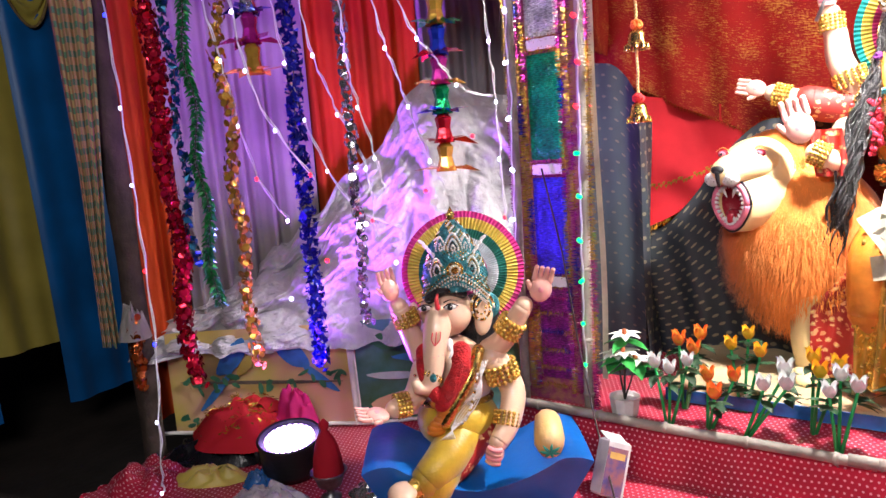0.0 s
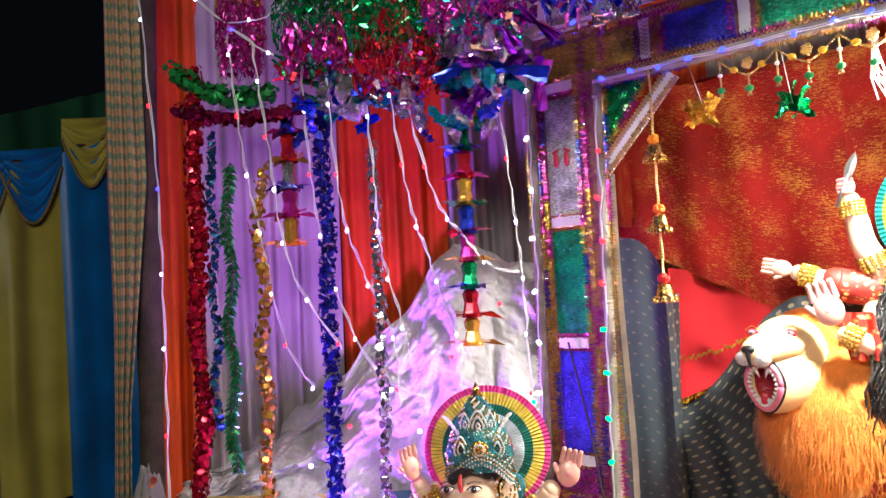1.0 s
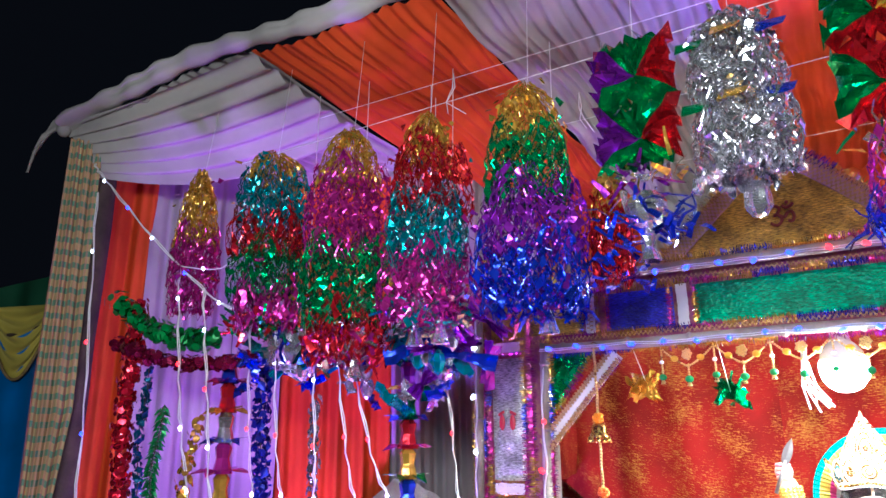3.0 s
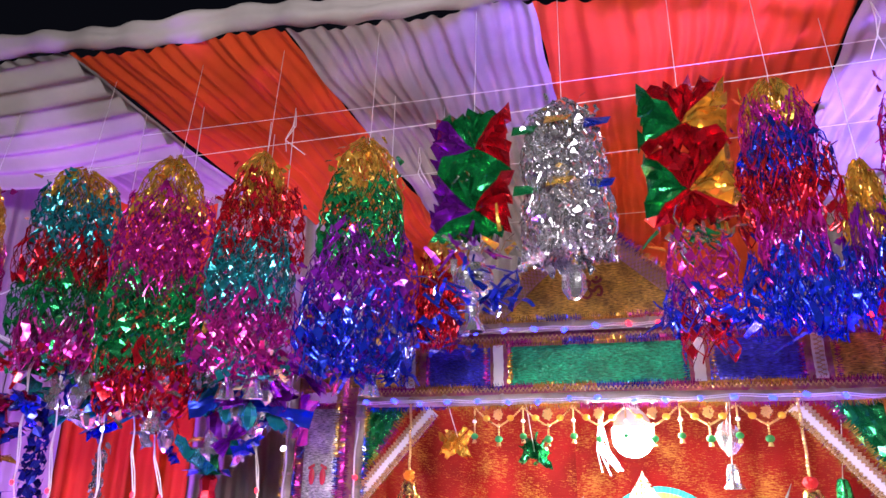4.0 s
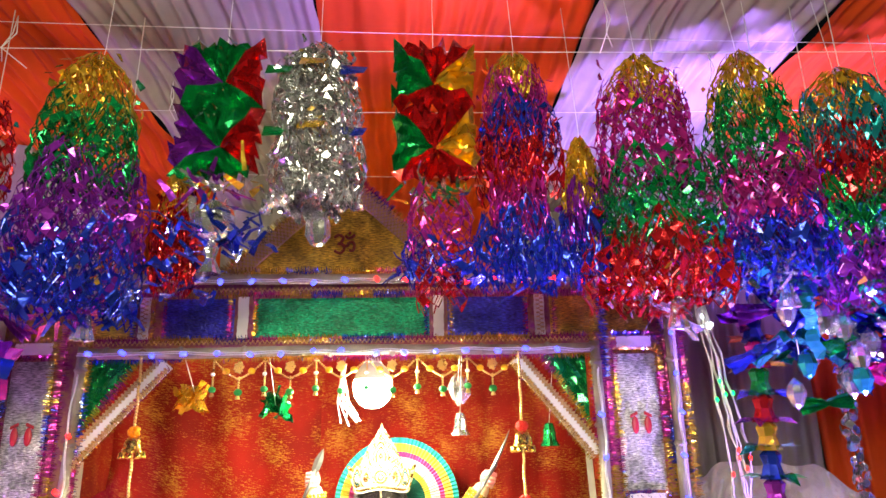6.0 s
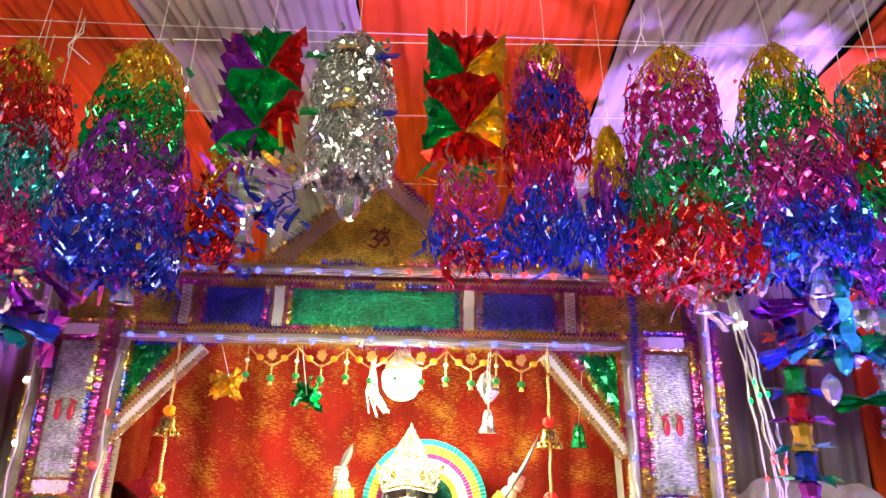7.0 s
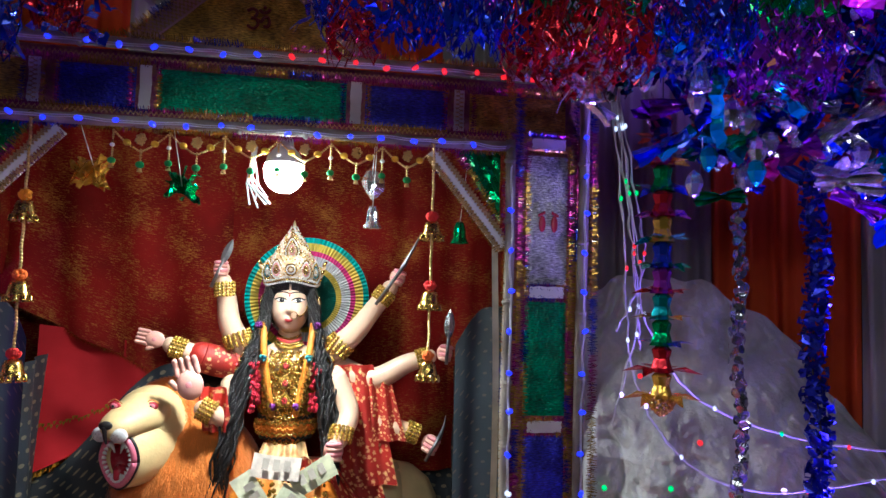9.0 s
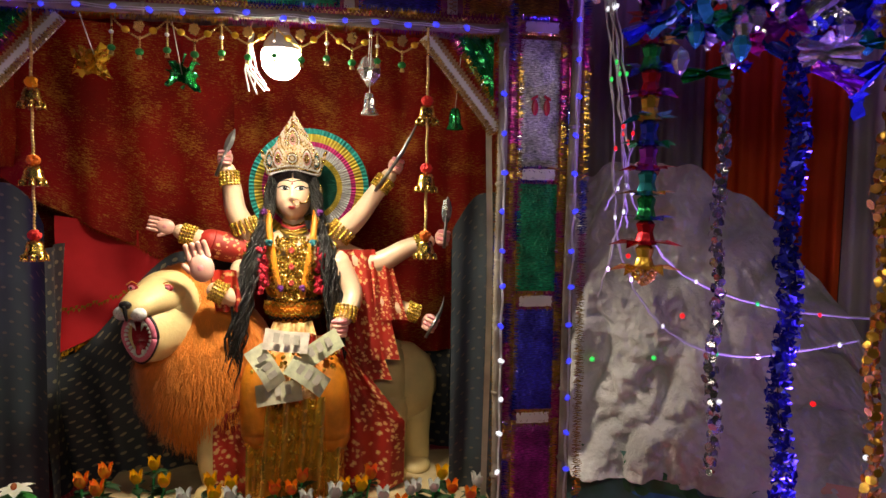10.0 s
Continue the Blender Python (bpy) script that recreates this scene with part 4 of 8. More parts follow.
# the bare bulb under the beam, with its bundle of wire
BULBT = thing("hanging_bulb", "bare bright white bulb hanging under the beam", "light bulb", at=(0.41, 1.86, 1.965))
part("glass", Geo().lathe((0, 0, 0), [(0.0, -0.058), (0.020, -0.055), (0.038, -0.044), (0.051, -0.025), (0.056, 0.0), (0.055, 0.016), (0.052, 0.024)], 24), BULB, BULBT, "glowing bulb")
part("neck", Geo().lathe((0, 0, 0), [(0.053, 0.022), (0.047, 0.044), (0.034, 0.062), (0.026, 0.070)], 24), WHITE, BULBT, "white plastic neck")
part("holder", Geo().lathe((0, 0, 0.068), [(0.0, -0.002), (0.027, 0.0), (0.024, 0.006), (0.021, 0.03), (0.012, 0.038), (0.0, 0.038)], 14), WHITE, BULBT)
part("cord", Geo().tube([(0, 0, 0.10), (0.004, 0.01, 0.18), (-0.01, 0.0, 0.21)], 0.003, 6), WIRE, BULBT)
g = Geo()
for k in range(9):
    g.tube([(-0.085 + rnd(-.01, .01), 0.01, 0.07), (-0.085 + rnd(-.015, .015), -0.01 + rnd(-.01, .01), 0.0), (-0.080 + rnd(-.02, .02), -0.02, -0.04), (-0.065 + rnd(-.035, .035), -0.02, -0.09 + rnd(-.02, .03))], 0.0022, 5)
part("wire_tassel", g, WIRE, BULBT, "loose bundle of white wire ends")


# ---------------------------------------------------------------- statues
ST = [SKIN, BRASS, material("teal_beadwork", (0.04, 0.30, 0.36), 0.35, 0.3, 0.3, 60, 0.8, 220), material("yellow_silk", (0.62, 0.40, 0.02), 0.4, 0, 0.2, 9, 0.2, 90, 0.3),
      BLACK, material("red_plush", (0.60, 0.015, 0.02), 0.9, 0, 0.2, 40, 0.9, 180), material("orange_silk", (0.80, 0.26, 0.02), 0.5, 0, 0.2, 12, 0.2, 90), PINK, WHITE, HAIR,
      floral("red_print_dress", (0.46, 0.020, 0.012), (0.72, 0.36, 0.16), (0.80, 0.62, 0.22), 46), foil("statue_gold", (0.85, 0.55, 0.10), 0.28, 0.2),
      material("lap_silk", (0.74, 0.56, 0.26), 0.5, 0.2, 0.2, 30, 0.4, 140, second=(0.62, 0.22, 0.06)), material("ivory_crown", (0.82, 0.68, 0.50), 0.4, 0.1, 0.1, 60, 0.5, 160, second=(0.75, 0.48, 0.20)),
      floral("red_print_sleeve", (0.46, 0.020, 0.012), (0.72, 0.36, 0.16), (0.80, 0.62, 0.22), 60), material("rosy_clay", (0.84, 0.44, 0.36), 0.35, 0, 0.1, 14, 0.06, 60, coat=0.2),
      material("violet_plush", (0.16, 0.02, 0.22), 0.9, 0, 0.2, 40, 0.8, 180), material("crimson_plush", (0.70, 0.02, 0.06), 0.9, 0, 0.2, 40, 0.9, 180), material("lip_red", (0.62, 0.05, 0.06), 0.3, 0, 0.05, 20, 0, 60)]
RS, VP, CP, LR = 15, 16, 17, 18
SK, GD, TE, YE, BK, RD, OR, PK, WH, HR, DR, GF, LS, IC = range(14)


def limb(g, pts, r0, r1, mat=SK, n=12):
    """A rounded tapering limb through the points."""
    k = len(pts) - 1
    out, rad = [], []
    for i in range(k):
        p = [V(pts[max(0, min(k, i + o))]) for o in (-1, 0, 1, 2)]
        for q in range(6):
            t = q / 6
            out.append(0.5 * (2 * p[1] + (p[2] - p[0]) * t + (2 * p[0] - 5 * p[1] + 4 * p[2] - p[3]) * t * t + (3 * p[1] - p[0] - 3 * p[2] + p[3]) * t ** 3))
    out.append(V(pts[-1]))
    for i in range(len(out)):
        rad.append(r0 + (r1 - r0) * i / (len(out) - 1))
    g.tube(out, rad, n, mat, uv=mat in (DR, 14))
    g.ell(out[0], r0, mat, 10, 7)
    g.ell(out[-1], r1, mat, 10, 7)


def bangle(g, c, d, r, w, mat=GD, rows=3):
    """Bracelets: beaded rings round an arm."""
    d = V(d).normalized()
    s = d.orthogonal().normalized()
    t = d.cross(s)
    for k in range(rows):
        o = V(c) + d * (k - (rows - 1) / 2) * w / rows
        n = 16
        for i in range(n):
            a = i / n * 6.283
            g.ell(o + (s * math.cos(a) + t * math.sin(a)) * r, w / rows * 0.62, mat, 6, 4)


def palm(g, c, out, up, size, fingers=True, mat=15):
    """An open hand facing out, with a reddened palm."""
    out, up = V(out).normalized(), V(up).normalized()
    side = up.cross(out).normalized()
    turn = Matrix((side, out, up)).transposed().to_4x4()
    c = V(c)
    g.ell(c, (size * 0.42, size * 0.20, size * 0.5), mat, 12, 8, turn)
    g.ell(c + out * size * 0.105, (size * 0.17, size * 0.105, size * 0.19), PK, 12, 8, turn)
    for k in range(4):
        b = c + side * size * (k - 1.5) * 0.20 + up * size * 0.36
        limb(g, [b, b + up * size * 0.28 + out * size * 0.02, b + up * size * 0.46 + out * size * 0.10], size * 0.105, size * 0.085, mat, 8)
    b = c - side * size * 0.40
    limb(g, [b, b - side * size * 0.12 + up * size * 0.2 + out * size * 0.06], size * 0.11, size * 0.09, mat, 8)


def fist(g, c, out, up, size, mat=15):
    out, up = V(out).normalized(), V(up).normalized()
    side = up.cross(out).normalized()
    c = V(c)
    g.ell(c, (size * 0.42, size * 0.38, size * 0.46), mat, 12, 8)
    for k in range(4):
        b = c + up * size * (k - 1.5) * 0.20 + out * size * 0.25 + side * size * 0.25
        limb(g, [b, b + out * size * 0.14 - side * size * 0.22, b - side * size * 0.5 + out * size * 0.02], size * 0.12, size * 0.10, PK if k % 2 else mat, 8)


def rosette(g, c, rx, rz, rows, mats, bead=0.0030, lean=0.0, drop=True):
    """Jewel of bead rings in the facing plane, drawn out to a point above."""
    c = V(c)
    for row in range(rows):
        q = 1 - row / rows
        n = max(6, int(6.283 * (rx + rz) / 2 * q / (bead * 1.9)))
        for i in range(n):
            a = i / n * 6.283
            up = math.sin(a)
            x = rx * q * math.cos(a) * (1 - 0.45 * max(0, up) if drop else 1)
            z = rz * q * up
            g.ell(c + V((x, -0.003 * row - lean * z, z)), bead * rnd(0.85, 1.15), mats[row % len(mats)], 6, 4)


class Face:
    """A modelled face about a centre: half width, half depth, half height; front(x, z) is its skin."""

    def __init__(self, c, sx, sy, sz, nose=0.012):
        self.c, self.sx, self.sy, self.sz, self.nose = V(c), sx, sy, sz, nose

    def front(self, x, z):
        u, w = x / self.sx, z / self.sz
        narrow = 1 + (0.22 * w * w if w < 0 else 0.0)
        d = self.sy * math.sqrt(max(0.0, 1 - min(1, abs(u) ** 2.3 * narrow ** 2) - min(1, abs(w) ** 2.4))) if abs(u) * narrow < 1 and abs(w) < 1 else 0.0

        def bump(x0, z0, rx, rz):
            return math.exp(-((u - x0) / rx) ** 2 - ((w - z0) / rz) ** 2)
        d += self.nose * (bump(0, -0.02, 0.13, 0.10) + 0.55 * bump(0, 0.18, 0.11, 0.20)) + 0.35 * self.nose * (bump(0.14, -0.06, 0.10, 0.07) + bump(-0.14, -0.06, 0.10, 0.07))
        d -= 0.30 * self.nose * (bump(0.45, 0.34, 0.26, 0.13) + bump(-0.45, 0.34, 0.26, 0.13))
        d += 0.30 * self.nose * (bump(0.5, -0.12, 0.25, 0.22) + bump(-0.5, -0.12, 0.25, 0.22)) + 0.4 * self.nose * (bump(0, -0.42, 0.26, 0.10) + 0.9 * bump(0, -0.82, 0.26, 0.14))
        return d

    def at(self, x, z, lift=0.0):
        return self.c + V((x, -self.front(x, z) - lift, z))

    def skin(self, g, mat):
        def fn(u, v):
            w = math.sin((v - 0.5) * math.pi) * 0.999
            k = math.sin((u - 0.5) * math.pi) * 0.999
            lim = math.sqrt(max(0.0, 1 - abs(w) ** 2.4)) / (1 + (0.22 * w * w if w < 0 else 0.0))
            return self.at(k * lim * self.sx, w * self.sz)
        g.sheet(fn, 40, 44, mat)

    def patch(self, g, pts, mat, lift=0.0012):
        """Paint laid on the skin inside an outline."""
        n = len(pts)
        cx, cz = sum(p[0] for p in pts) / n, sum(p[1] for p in pts) / n
        vs = [self.at(cx, cz, lift)] + [self.at((p[0] + cx) / 2, (p[1] + cz) / 2, lift) for p in pts] + [self.at(p[0], p[1], lift * 0.7) for p in pts]
        fs = []
        for i in range(n):
            j = (i + 1) % n
            fs += [(0, 1 + i, 1 + j), (1 + i, 1 + n + i, 1 + n + j, 1 + j)]
        g.add(vs, fs, mat, True)

    def stroke(self, g, pts, r, mat):
        out = []
        for a, b in zip(pts, pts[1:]):
            out += [(a[0] + (b[0] - a[0]) * t / 4, a[1] + (b[1] - a[1]) * t / 4) for t in range(4)]
        out.append(pts[-1])
        g.tube([self.at(x, z, 0.0008) for x, z in out], [r * (0.45 + 0.55 * math.sin(math.pi * (0.15 + 0.75 * i / (len(out) - 1)))) for i in range(len(out))], 6, mat)

    def eye(self, g, x, z, w, h, side, look_x=0.0):
        """Almond eye with a dark lid line, iris, glint and brow."""
        lid = [(x + w * t, z + h * (1 - t * t) + 0.12 * w * max(0, t * side)) for t in (-1, -.7, -.4, 0, .4, .7, 1)]
        low = [(x + w * t, z - 0.75 * h * (1 - t * t) + 0.12 * w * max(0, t * side)) for t in (.7, .4, 0, -.4, -.7)]
        self.patch(g, lid + low, WH, 0.0010)
        self.patch(g, [(x + look_x + 0.95 * h * math.cos(k / 10 * 6.283), z + 0.08 * h + 0.88 * h * math.sin(k / 10 * 6.283)) for k in range(10)], BK, 0.0020)
        g.ell(self.at(x + look_x + 0.3 * h, z + 0.4 * h, 0.0022), h * 0.16, WH, 6, 4)
        self.stroke(g, lid + [(x + side * w * 1.25, z + 0.25 * w)] if side > 0 else [(x + side * w * 1.25, z + 0.25 * w)] + lid, 0.0024, BK)
        self.stroke(g, [(p[0], p[1]) for p in low], 0.0012, BK)
        self.stroke(g, [(x + w * t * 1.25, z + h * 2.5 + 0.35 * w * (1 - t * t) - 0.10 * w * t * side) for t in (-1, -.5, 0, .5, 1)], 0.0021, BK)


def pleated_halo(name, at, turn, tilt, r, rings, label):
    """Round pleated-paper fan in rings of colour."""
    ob = thing(name, label, "halo")
    ob.matrix_world = pose(*at, tilt, 0, turn)
    n = 190
    for i, (ra, rb, m) in enumerate(rings):
        geo, vs, fs = Geo(), [], []
        for k in range(n):
            a = k / n * 6.283
            w = 0.004 * (1 if k % 2 else -1)
            for q in (ra, rb):
                vs.append(V((q * r * math.cos(a), -0.003 * i + w, q * r * math.sin(a))))
        for k in range(n):
            j = (k + 1) % n
            fs.append((2 * k, 2 * k + 1, 2 * j + 1, 2 * j))
        part("pleated_ring", geo.add(vs, fs, 0, False), m, ob)
    return ob


PAPER = {k: material("crepe_" + k, c, 0.8, 0, 0.12, 30, 0.3, 150) for k, c in (("magenta", (0.72, 0.04, 0.30)), ("yellow", (0.76, 0.60, 0.10)), ("green", (0.01, 0.17, 0.13)), ("white", (0.70, 0.72, 0.78)), ("teal", (0.02, 0.42, 0.40)), ("peach", (0.85, 0.55, 0.38)), ("blue", (0.30, 0.42, 0.75)))}

# elephant-headed statue on the low platform: X to its picture right, Y away, Z up
GX, GY = -0.665, 1.40
GT = 35.3


def gp(px, py, depth=0.0):
    """Local point from its offset in the facing plane; depth is towards the viewer."""
    return V(((px - 790) * 0.00157, -depth, 1.19 - (py - 372) * 0.00163))


g = Geo()
# crown: a tall cone of blue beadwork faced with pearl and gilt jewels
CR = gp(815, 466)
cone = [(0.086, -0.058), (0.091, -0.03), (0.084, 0.0), (0.071, 0.035), (0.052, 0.072), (0.032, 0.103), (0.016, 0.124), (0.0, 0.140)]
g.lathe(CR, cone, 30, TE)
for i in range(1300):
    t, a = (i + 0.5) / 1300, i * 2.39996
    zz = -0.056 + 0.190 * t
    rr = float(np.interp(zz, [q[1] for q in cone], [q[0] for q in cone])) + 0.001
    m = TE if math.sin(a * 3 + t * 20) > 0.1 else (GD if i % 3 else WH)
    g.ell(CR + V((rr * math.sin(a), -rr * math.cos(a), zz)), rnd(0.0022, 0.0034), m, 5, 4)
rosette(g, CR + V((0.0, -0.058, 0.060)), 0.024, 0.042, 5, (WH, GD, WH, BK), 0.0026, 0.5)
for sx in (-1, 1):
    rosette(g, CR + V((sx * 0.048, -0.078 + abs(sx) * 0.012, 0.002)), 0.018, 0.034, 4, (WH, GD, WH, BK), 0.0026, 0.3)
    rosette(g, CR + V((sx * 0.034, -0.050, 0.062)), 0.013, 0.030, 3, (WH, TE, WH), 0.0024, 0.5)
    for k in range(4):
        g.ell(CR + V((sx * (0.055 + 0.010 * k), -0.045 + 0.008 * k, 0.040 + 0.012 * k)), (0.005, 0.004, 0.011), WH, 8, 5, pose(0, 0, 0, 0, sx * (20 + 12 * k), 0))
rosette(g, CR + V((0, -0.090, 0.004)), 0.021, 0.021, 5, (GD, GD, WH, GD), 0.0030, 0.3, False)
g.lathe(CR + V((0, 0, 0.128)), [(0.004, 0), (0.016, 0.004), (0.010, 0.010), (0.014, 0.016), (0.008, 0.024), (0.0, 0.040)], 12, GD)
for row in range(8):
    for i in range(44):
        a = -1.9 + 3.8 * i / 43
        rr = 0.088 + 0.001 * row
        zz = -0.066 + 0.0052 * row + 0.030 * math.cos(a * 2.2) - 0.012 * abs(a)
        g.ell(CR + V((rr * math.sin(a), -rr * math.cos(a), zz)), 0.0030, (WH, WH, TE, WH, GD, WH, TE, GD)[row], 5, 4)
# head flowing into the trunk, seen three-quarter
limb(g, [gp(768, 512, 0.066), gp(796, 497, 0.074), gp(826, 508, 0.062)], 0.015, 0.013, HR, 10)
g.ell(gp(795, 542, 0.012), (0.074, 0.080, 0.074), SK, 24, 16)
trunk = [(786, 530, 0.050, 0.034), (781, 545, 0.066, 0.038), (777, 562, 0.080, 0.038), (772, 582, 0.094, 0.034), (769, 602, 0.106, 0.031), (766, 624, 0.118, 0.028), (760, 642, 0.128, 0.025), (749, 652, 0.136, 0.021), (738, 648, 0.144, 0.017), (733, 634, 0.148, 0.012)]
g.tube([gp(a, b, c) for a, b, c, d in trunk], [d for a, b, c, d in trunk], 20, SK)
for k in range(7):
    a, b, c, d = trunk[3 + k // 2]
    bangle(g, gp(a, b + 5 * (k % 2), c), (0.2, -0.4, -1), d * 1.01, 0.004, PK, 1) if k in (1, 3) else None
bangle(g, gp(763, 634, 0.122), (-0.6, -0.4, -1), 0.029, 0.016, GD, 3)
g.ell(gp(765, 632, 0.150), (0.010, 0.006, 0.012), TE, 10, 6)
for sx, ex, dep in ((-1, 758, 0.086), (1, 803, 0.096)):
    e = gp(ex, 524, dep)
    g.ell(e, (0.0165, 0.008, 0.0092), WH, 14, 8)
    g.ell(e + V((-0.001, -0.0056, 0)), (0.0082, 0.0045, 0.0082), BK, 12, 6)
    g.ell(e + V((0.001, -0.0100, 0.003)), 0.0015, WH, 6, 4)
    limb(g, [e + V((-0.018, 0.002, -0.001)), e + V((-0.006, -0.006, 0.009)), e + V((0.008, -0.005, 0.009)), e + V((0.020, 0.004, 0.001))], 0.0022, 0.0016, BK, 6)
    limb(g, [e + V((-0.017, 0.003, 0.013)), e + V((0.0, -0.003, 0.020)), e + V((0.020, 0.006, 0.014))], 0.0016, 0.0010, BK, 6)
limb(g, [gp(782, 503, 0.094), gp(780, 512, 0.098), gp(781, 524, 0.098)], 0.004, 0.007, LR, 8)
for dx in (-7, 0, 7):
    limb(g, [gp(776 + dx, 562, 0.120), gp(774 + dx, 573, 0.127), gp(772, 582, 0.130)], 0.0018, 0.0014, LR, 6)
limb(g, [gp(796, 584, 0.085), gp(800, 596, 0.112), gp(796, 604, 0.122)], 0.009, 0.004, WH, 10)
# the ear behind its curled gilt ornament
g.ell(gp(862, 562, -0.005), (0.030, 0.012, 0.052), SK, 16, 10, pose(0, 0, 0, 0, 12, 30))
for k in range(60):
    t = k / 60
    a, q = t * 13.0, 0.034 * (1 - 0.72 * t)
    g.ell(gp(858, 538, 0.035) + V((q * math.cos(a), -0.004 * t, q * 1.35 * math.sin(a))), 0.0046 - 0.0014 * t, GD if k % 4 else WH, 6, 4)
g.ell(gp(736, 556, -0.015), (0.020, 0.012, 0.048), SK, 14, 8)
g.ell(gp(850, 575, -0.06), (0.070, 0.05, 0.085), HR, 14, 10)
g.ell(gp(872, 545, -0.03), (0.034, 0.020, 0.040), 2, 14, 8)
# loose white threads over the chest
for k in range(7):
    limb(g, [gp(842 + 3 * k, 622, 0.085), gp(846 - 2 * k, 668, 0.112), gp(820 - 5 * k, 705, 0.128), gp(770 + 4 * k, 738, 0.150)], 0.0012, 0.0012, WH, 5)
# trunk of the body, silk, scarf
g.ell(gp(802, 668, 0.0), (0.105, 0.088, 0.130), SK, 20, 14)
g.ell(gp(802, 735, 0.02), (0.118, 0.105, 0.085), YE, 20, 14)
g.ell(gp(800, 700, 0.0), (0.112, 0.094, 0.03), GD, 20, 8)
limb(g, [gp(846, 608, 0.06), gp(830, 640, 0.10), gp(795, 690, 0.125), gp(780, 715, 0.125)], 0.018, 0.020, GD, 10)
limb(g, [gp(815, 600, 0.10), gp(812, 625, 0.125), gp(790, 660, 0.135), gp(776, 680, 0.135)], 0.028, 0.022, RD, 12)
limb(g, [gp(752, 600, 0.08), gp(752, 630, 0.115), gp(768, 665, 0.135)], 0.024, 0.020, RD, 12)
for i in range(8):
    a = i / 7
    g.ell(gp(772 + 10 * math.sin(a * 5), 680 + 50 * a, 0.135 - 0.01 * a), (0.026, 0.012, 0.014), OR, 10, 6)
for i in range(46):
    a = i / 45
    g.ell(gp(842 - 110 * a + 14 * math.sin(a * 3), 630 + 90 * math.sin(a * 3.14), 0.125), 0.0045, WH if i % 3 else GD, 6, 4)
# arms
limb(g, [gp(868, 618, 0.02), gp(896, 590, 0.05), gp(930, 535, 0.07)], 0.036, 0.026)
palm(g, gp(960, 508, 0.08), (-0.1, -1, 0.05), (0.25, 0, 1), 0.072)
bangle(g, gp(905, 572, 0.055), (0.6, -0.2, 0.9), 0.034, 0.055, GF, 4)
limb(g, [gp(742, 618, 0.0), gp(726, 570, 0.02), gp(712, 525, 0.04)], 0.034, 0.026)
palm(g, gp(700, 492, 0.06), (0.5, -1, 0), (-0.25, 0, 1), 0.066)
bangle(g, gp(722, 548, 0.025), (-0.3, 0, 1), 0.032, 0.045, GF, 4)
limb(g, [gp(872, 628, 0.04), gp(902, 680, 0.06), gp(890, 725, 0.11), gp(868, 752, 0.14)], 0.040, 0.027)
fist(g, gp(860, 768, 0.15), (-0.3, -1, 0), (0.2, 0, 1), 0.062)
bangle(g, gp(884, 648, 0.055), (0.3, 0, -1), 0.043, 0.055, GF, 4)
bangle(g, gp(886, 722, 0.105), (-0.3, -0.5, -1), 0.034, 0.040, GF, 4)
limb(g, [gp(748, 640, 0.04), gp(728, 672, 0.10), gp(695, 682, 0.14)], 0.038, 0.026)
palm(g, gp(668, 682, 0.17), (-0.1, -0.5, 1), (-1, -0.4, 0.2), 0.066)
bangle(g, gp(708, 678, 0.13), (-1, -0.4, 0), 0.030, 0.040, GF, 4)
# legs
limb(g, [gp(820, 745, 0.04), gp(775, 775, 0.14), gp(742, 800, 0.17)], 0.066, 0.046, YE, 16)
limb(g, [gp(742, 800, 0.17), gp(722, 806, 0.19)], 0.036, 0.028, GF, 12)
g.ell(gp(700, 806, 0.21), (0.040, 0.050, 0.022), SK, 14, 8)
limb(g, [gp(790, 770, 0.06), gp(765, 800, 0.15), gp(745, 840, 0.16)], 0.062, 0.040, YE, 16)
limb(g, [gp(745, 838, 0.16), gp(738, 860, 0.17)], 0.036, 0.030, GF, 12)
g.ell(gp(730, 872, 0.20), (0.036, 0.060, 0.022), SK, 14, 8)
limb(g, [gp(850, 745, 0.05), gp(800, 790, 0.12), gp(765, 820, 0.13)], 0.045, 0.030, DR, 12)
gan = solid("elephant_headed_statue", g, ST, "painted clay elephant-headed statue, gilt crown and yellow silk", "statue", at=(GX, GY, 0), turn=GT)
pleated_halo("pleated_halo", (GX + 0.035 - 0.02, GY + 0.09, 1.005), GT, 0, 0.178,
             [(0.90, 1.0, PAPER["magenta"]), (0.72, 0.90, PAPER["yellow"]), (0.58, 0.72, PAPER["green"]), (0.40, 0.58, PAPER["white"]), (0.10, 0.40, PAPER["magenta"])], "pleated crepe paper halo in rainbow rings behind the statue")

# crescent seat of blue board
g = Geo()


def moon(u, v, w):
    x = (u - 0.5) * 0.62
    rim = 0.45 + 1.1 * (abs(x) ** 1.8) * (1.0 if x > 0 else 1.15)
    rim = 0.45 + (rim - 0.45) * (1 - 0.55 * max(0, abs(x) / 0.31 - 0.72) / 0.28)
    return V((x * (0.78 + 0.22 * v) + 0.06, -0.13 + 0.30 * w - 0.05 * v, FLOOR + 0.005 + (rim - FLOOR) * v))


for w in (0, 1):
    g.sheet(lambda u, v: moon(u, v, w), 40, 12)
g.sheet(lambda u, v: moon(u, 1, v) + V((0, 0, 0.008 * math.sin(v * 3.14))), 40, 8)
g.sheet(lambda u, v: moon(0, u, v), 12, 4)
g.sheet(lambda u, v: moon(1, u, v), 12, 4)
solid("crescent_seat", g, material("blue_plastic", (0.005, 0.13, 0.50), 0.38, 0, 0.12, 5, 0.06, 60), "bright blue crescent-shaped seat under the statue", "seat", at=(GX, GY, 0), turn=GT)

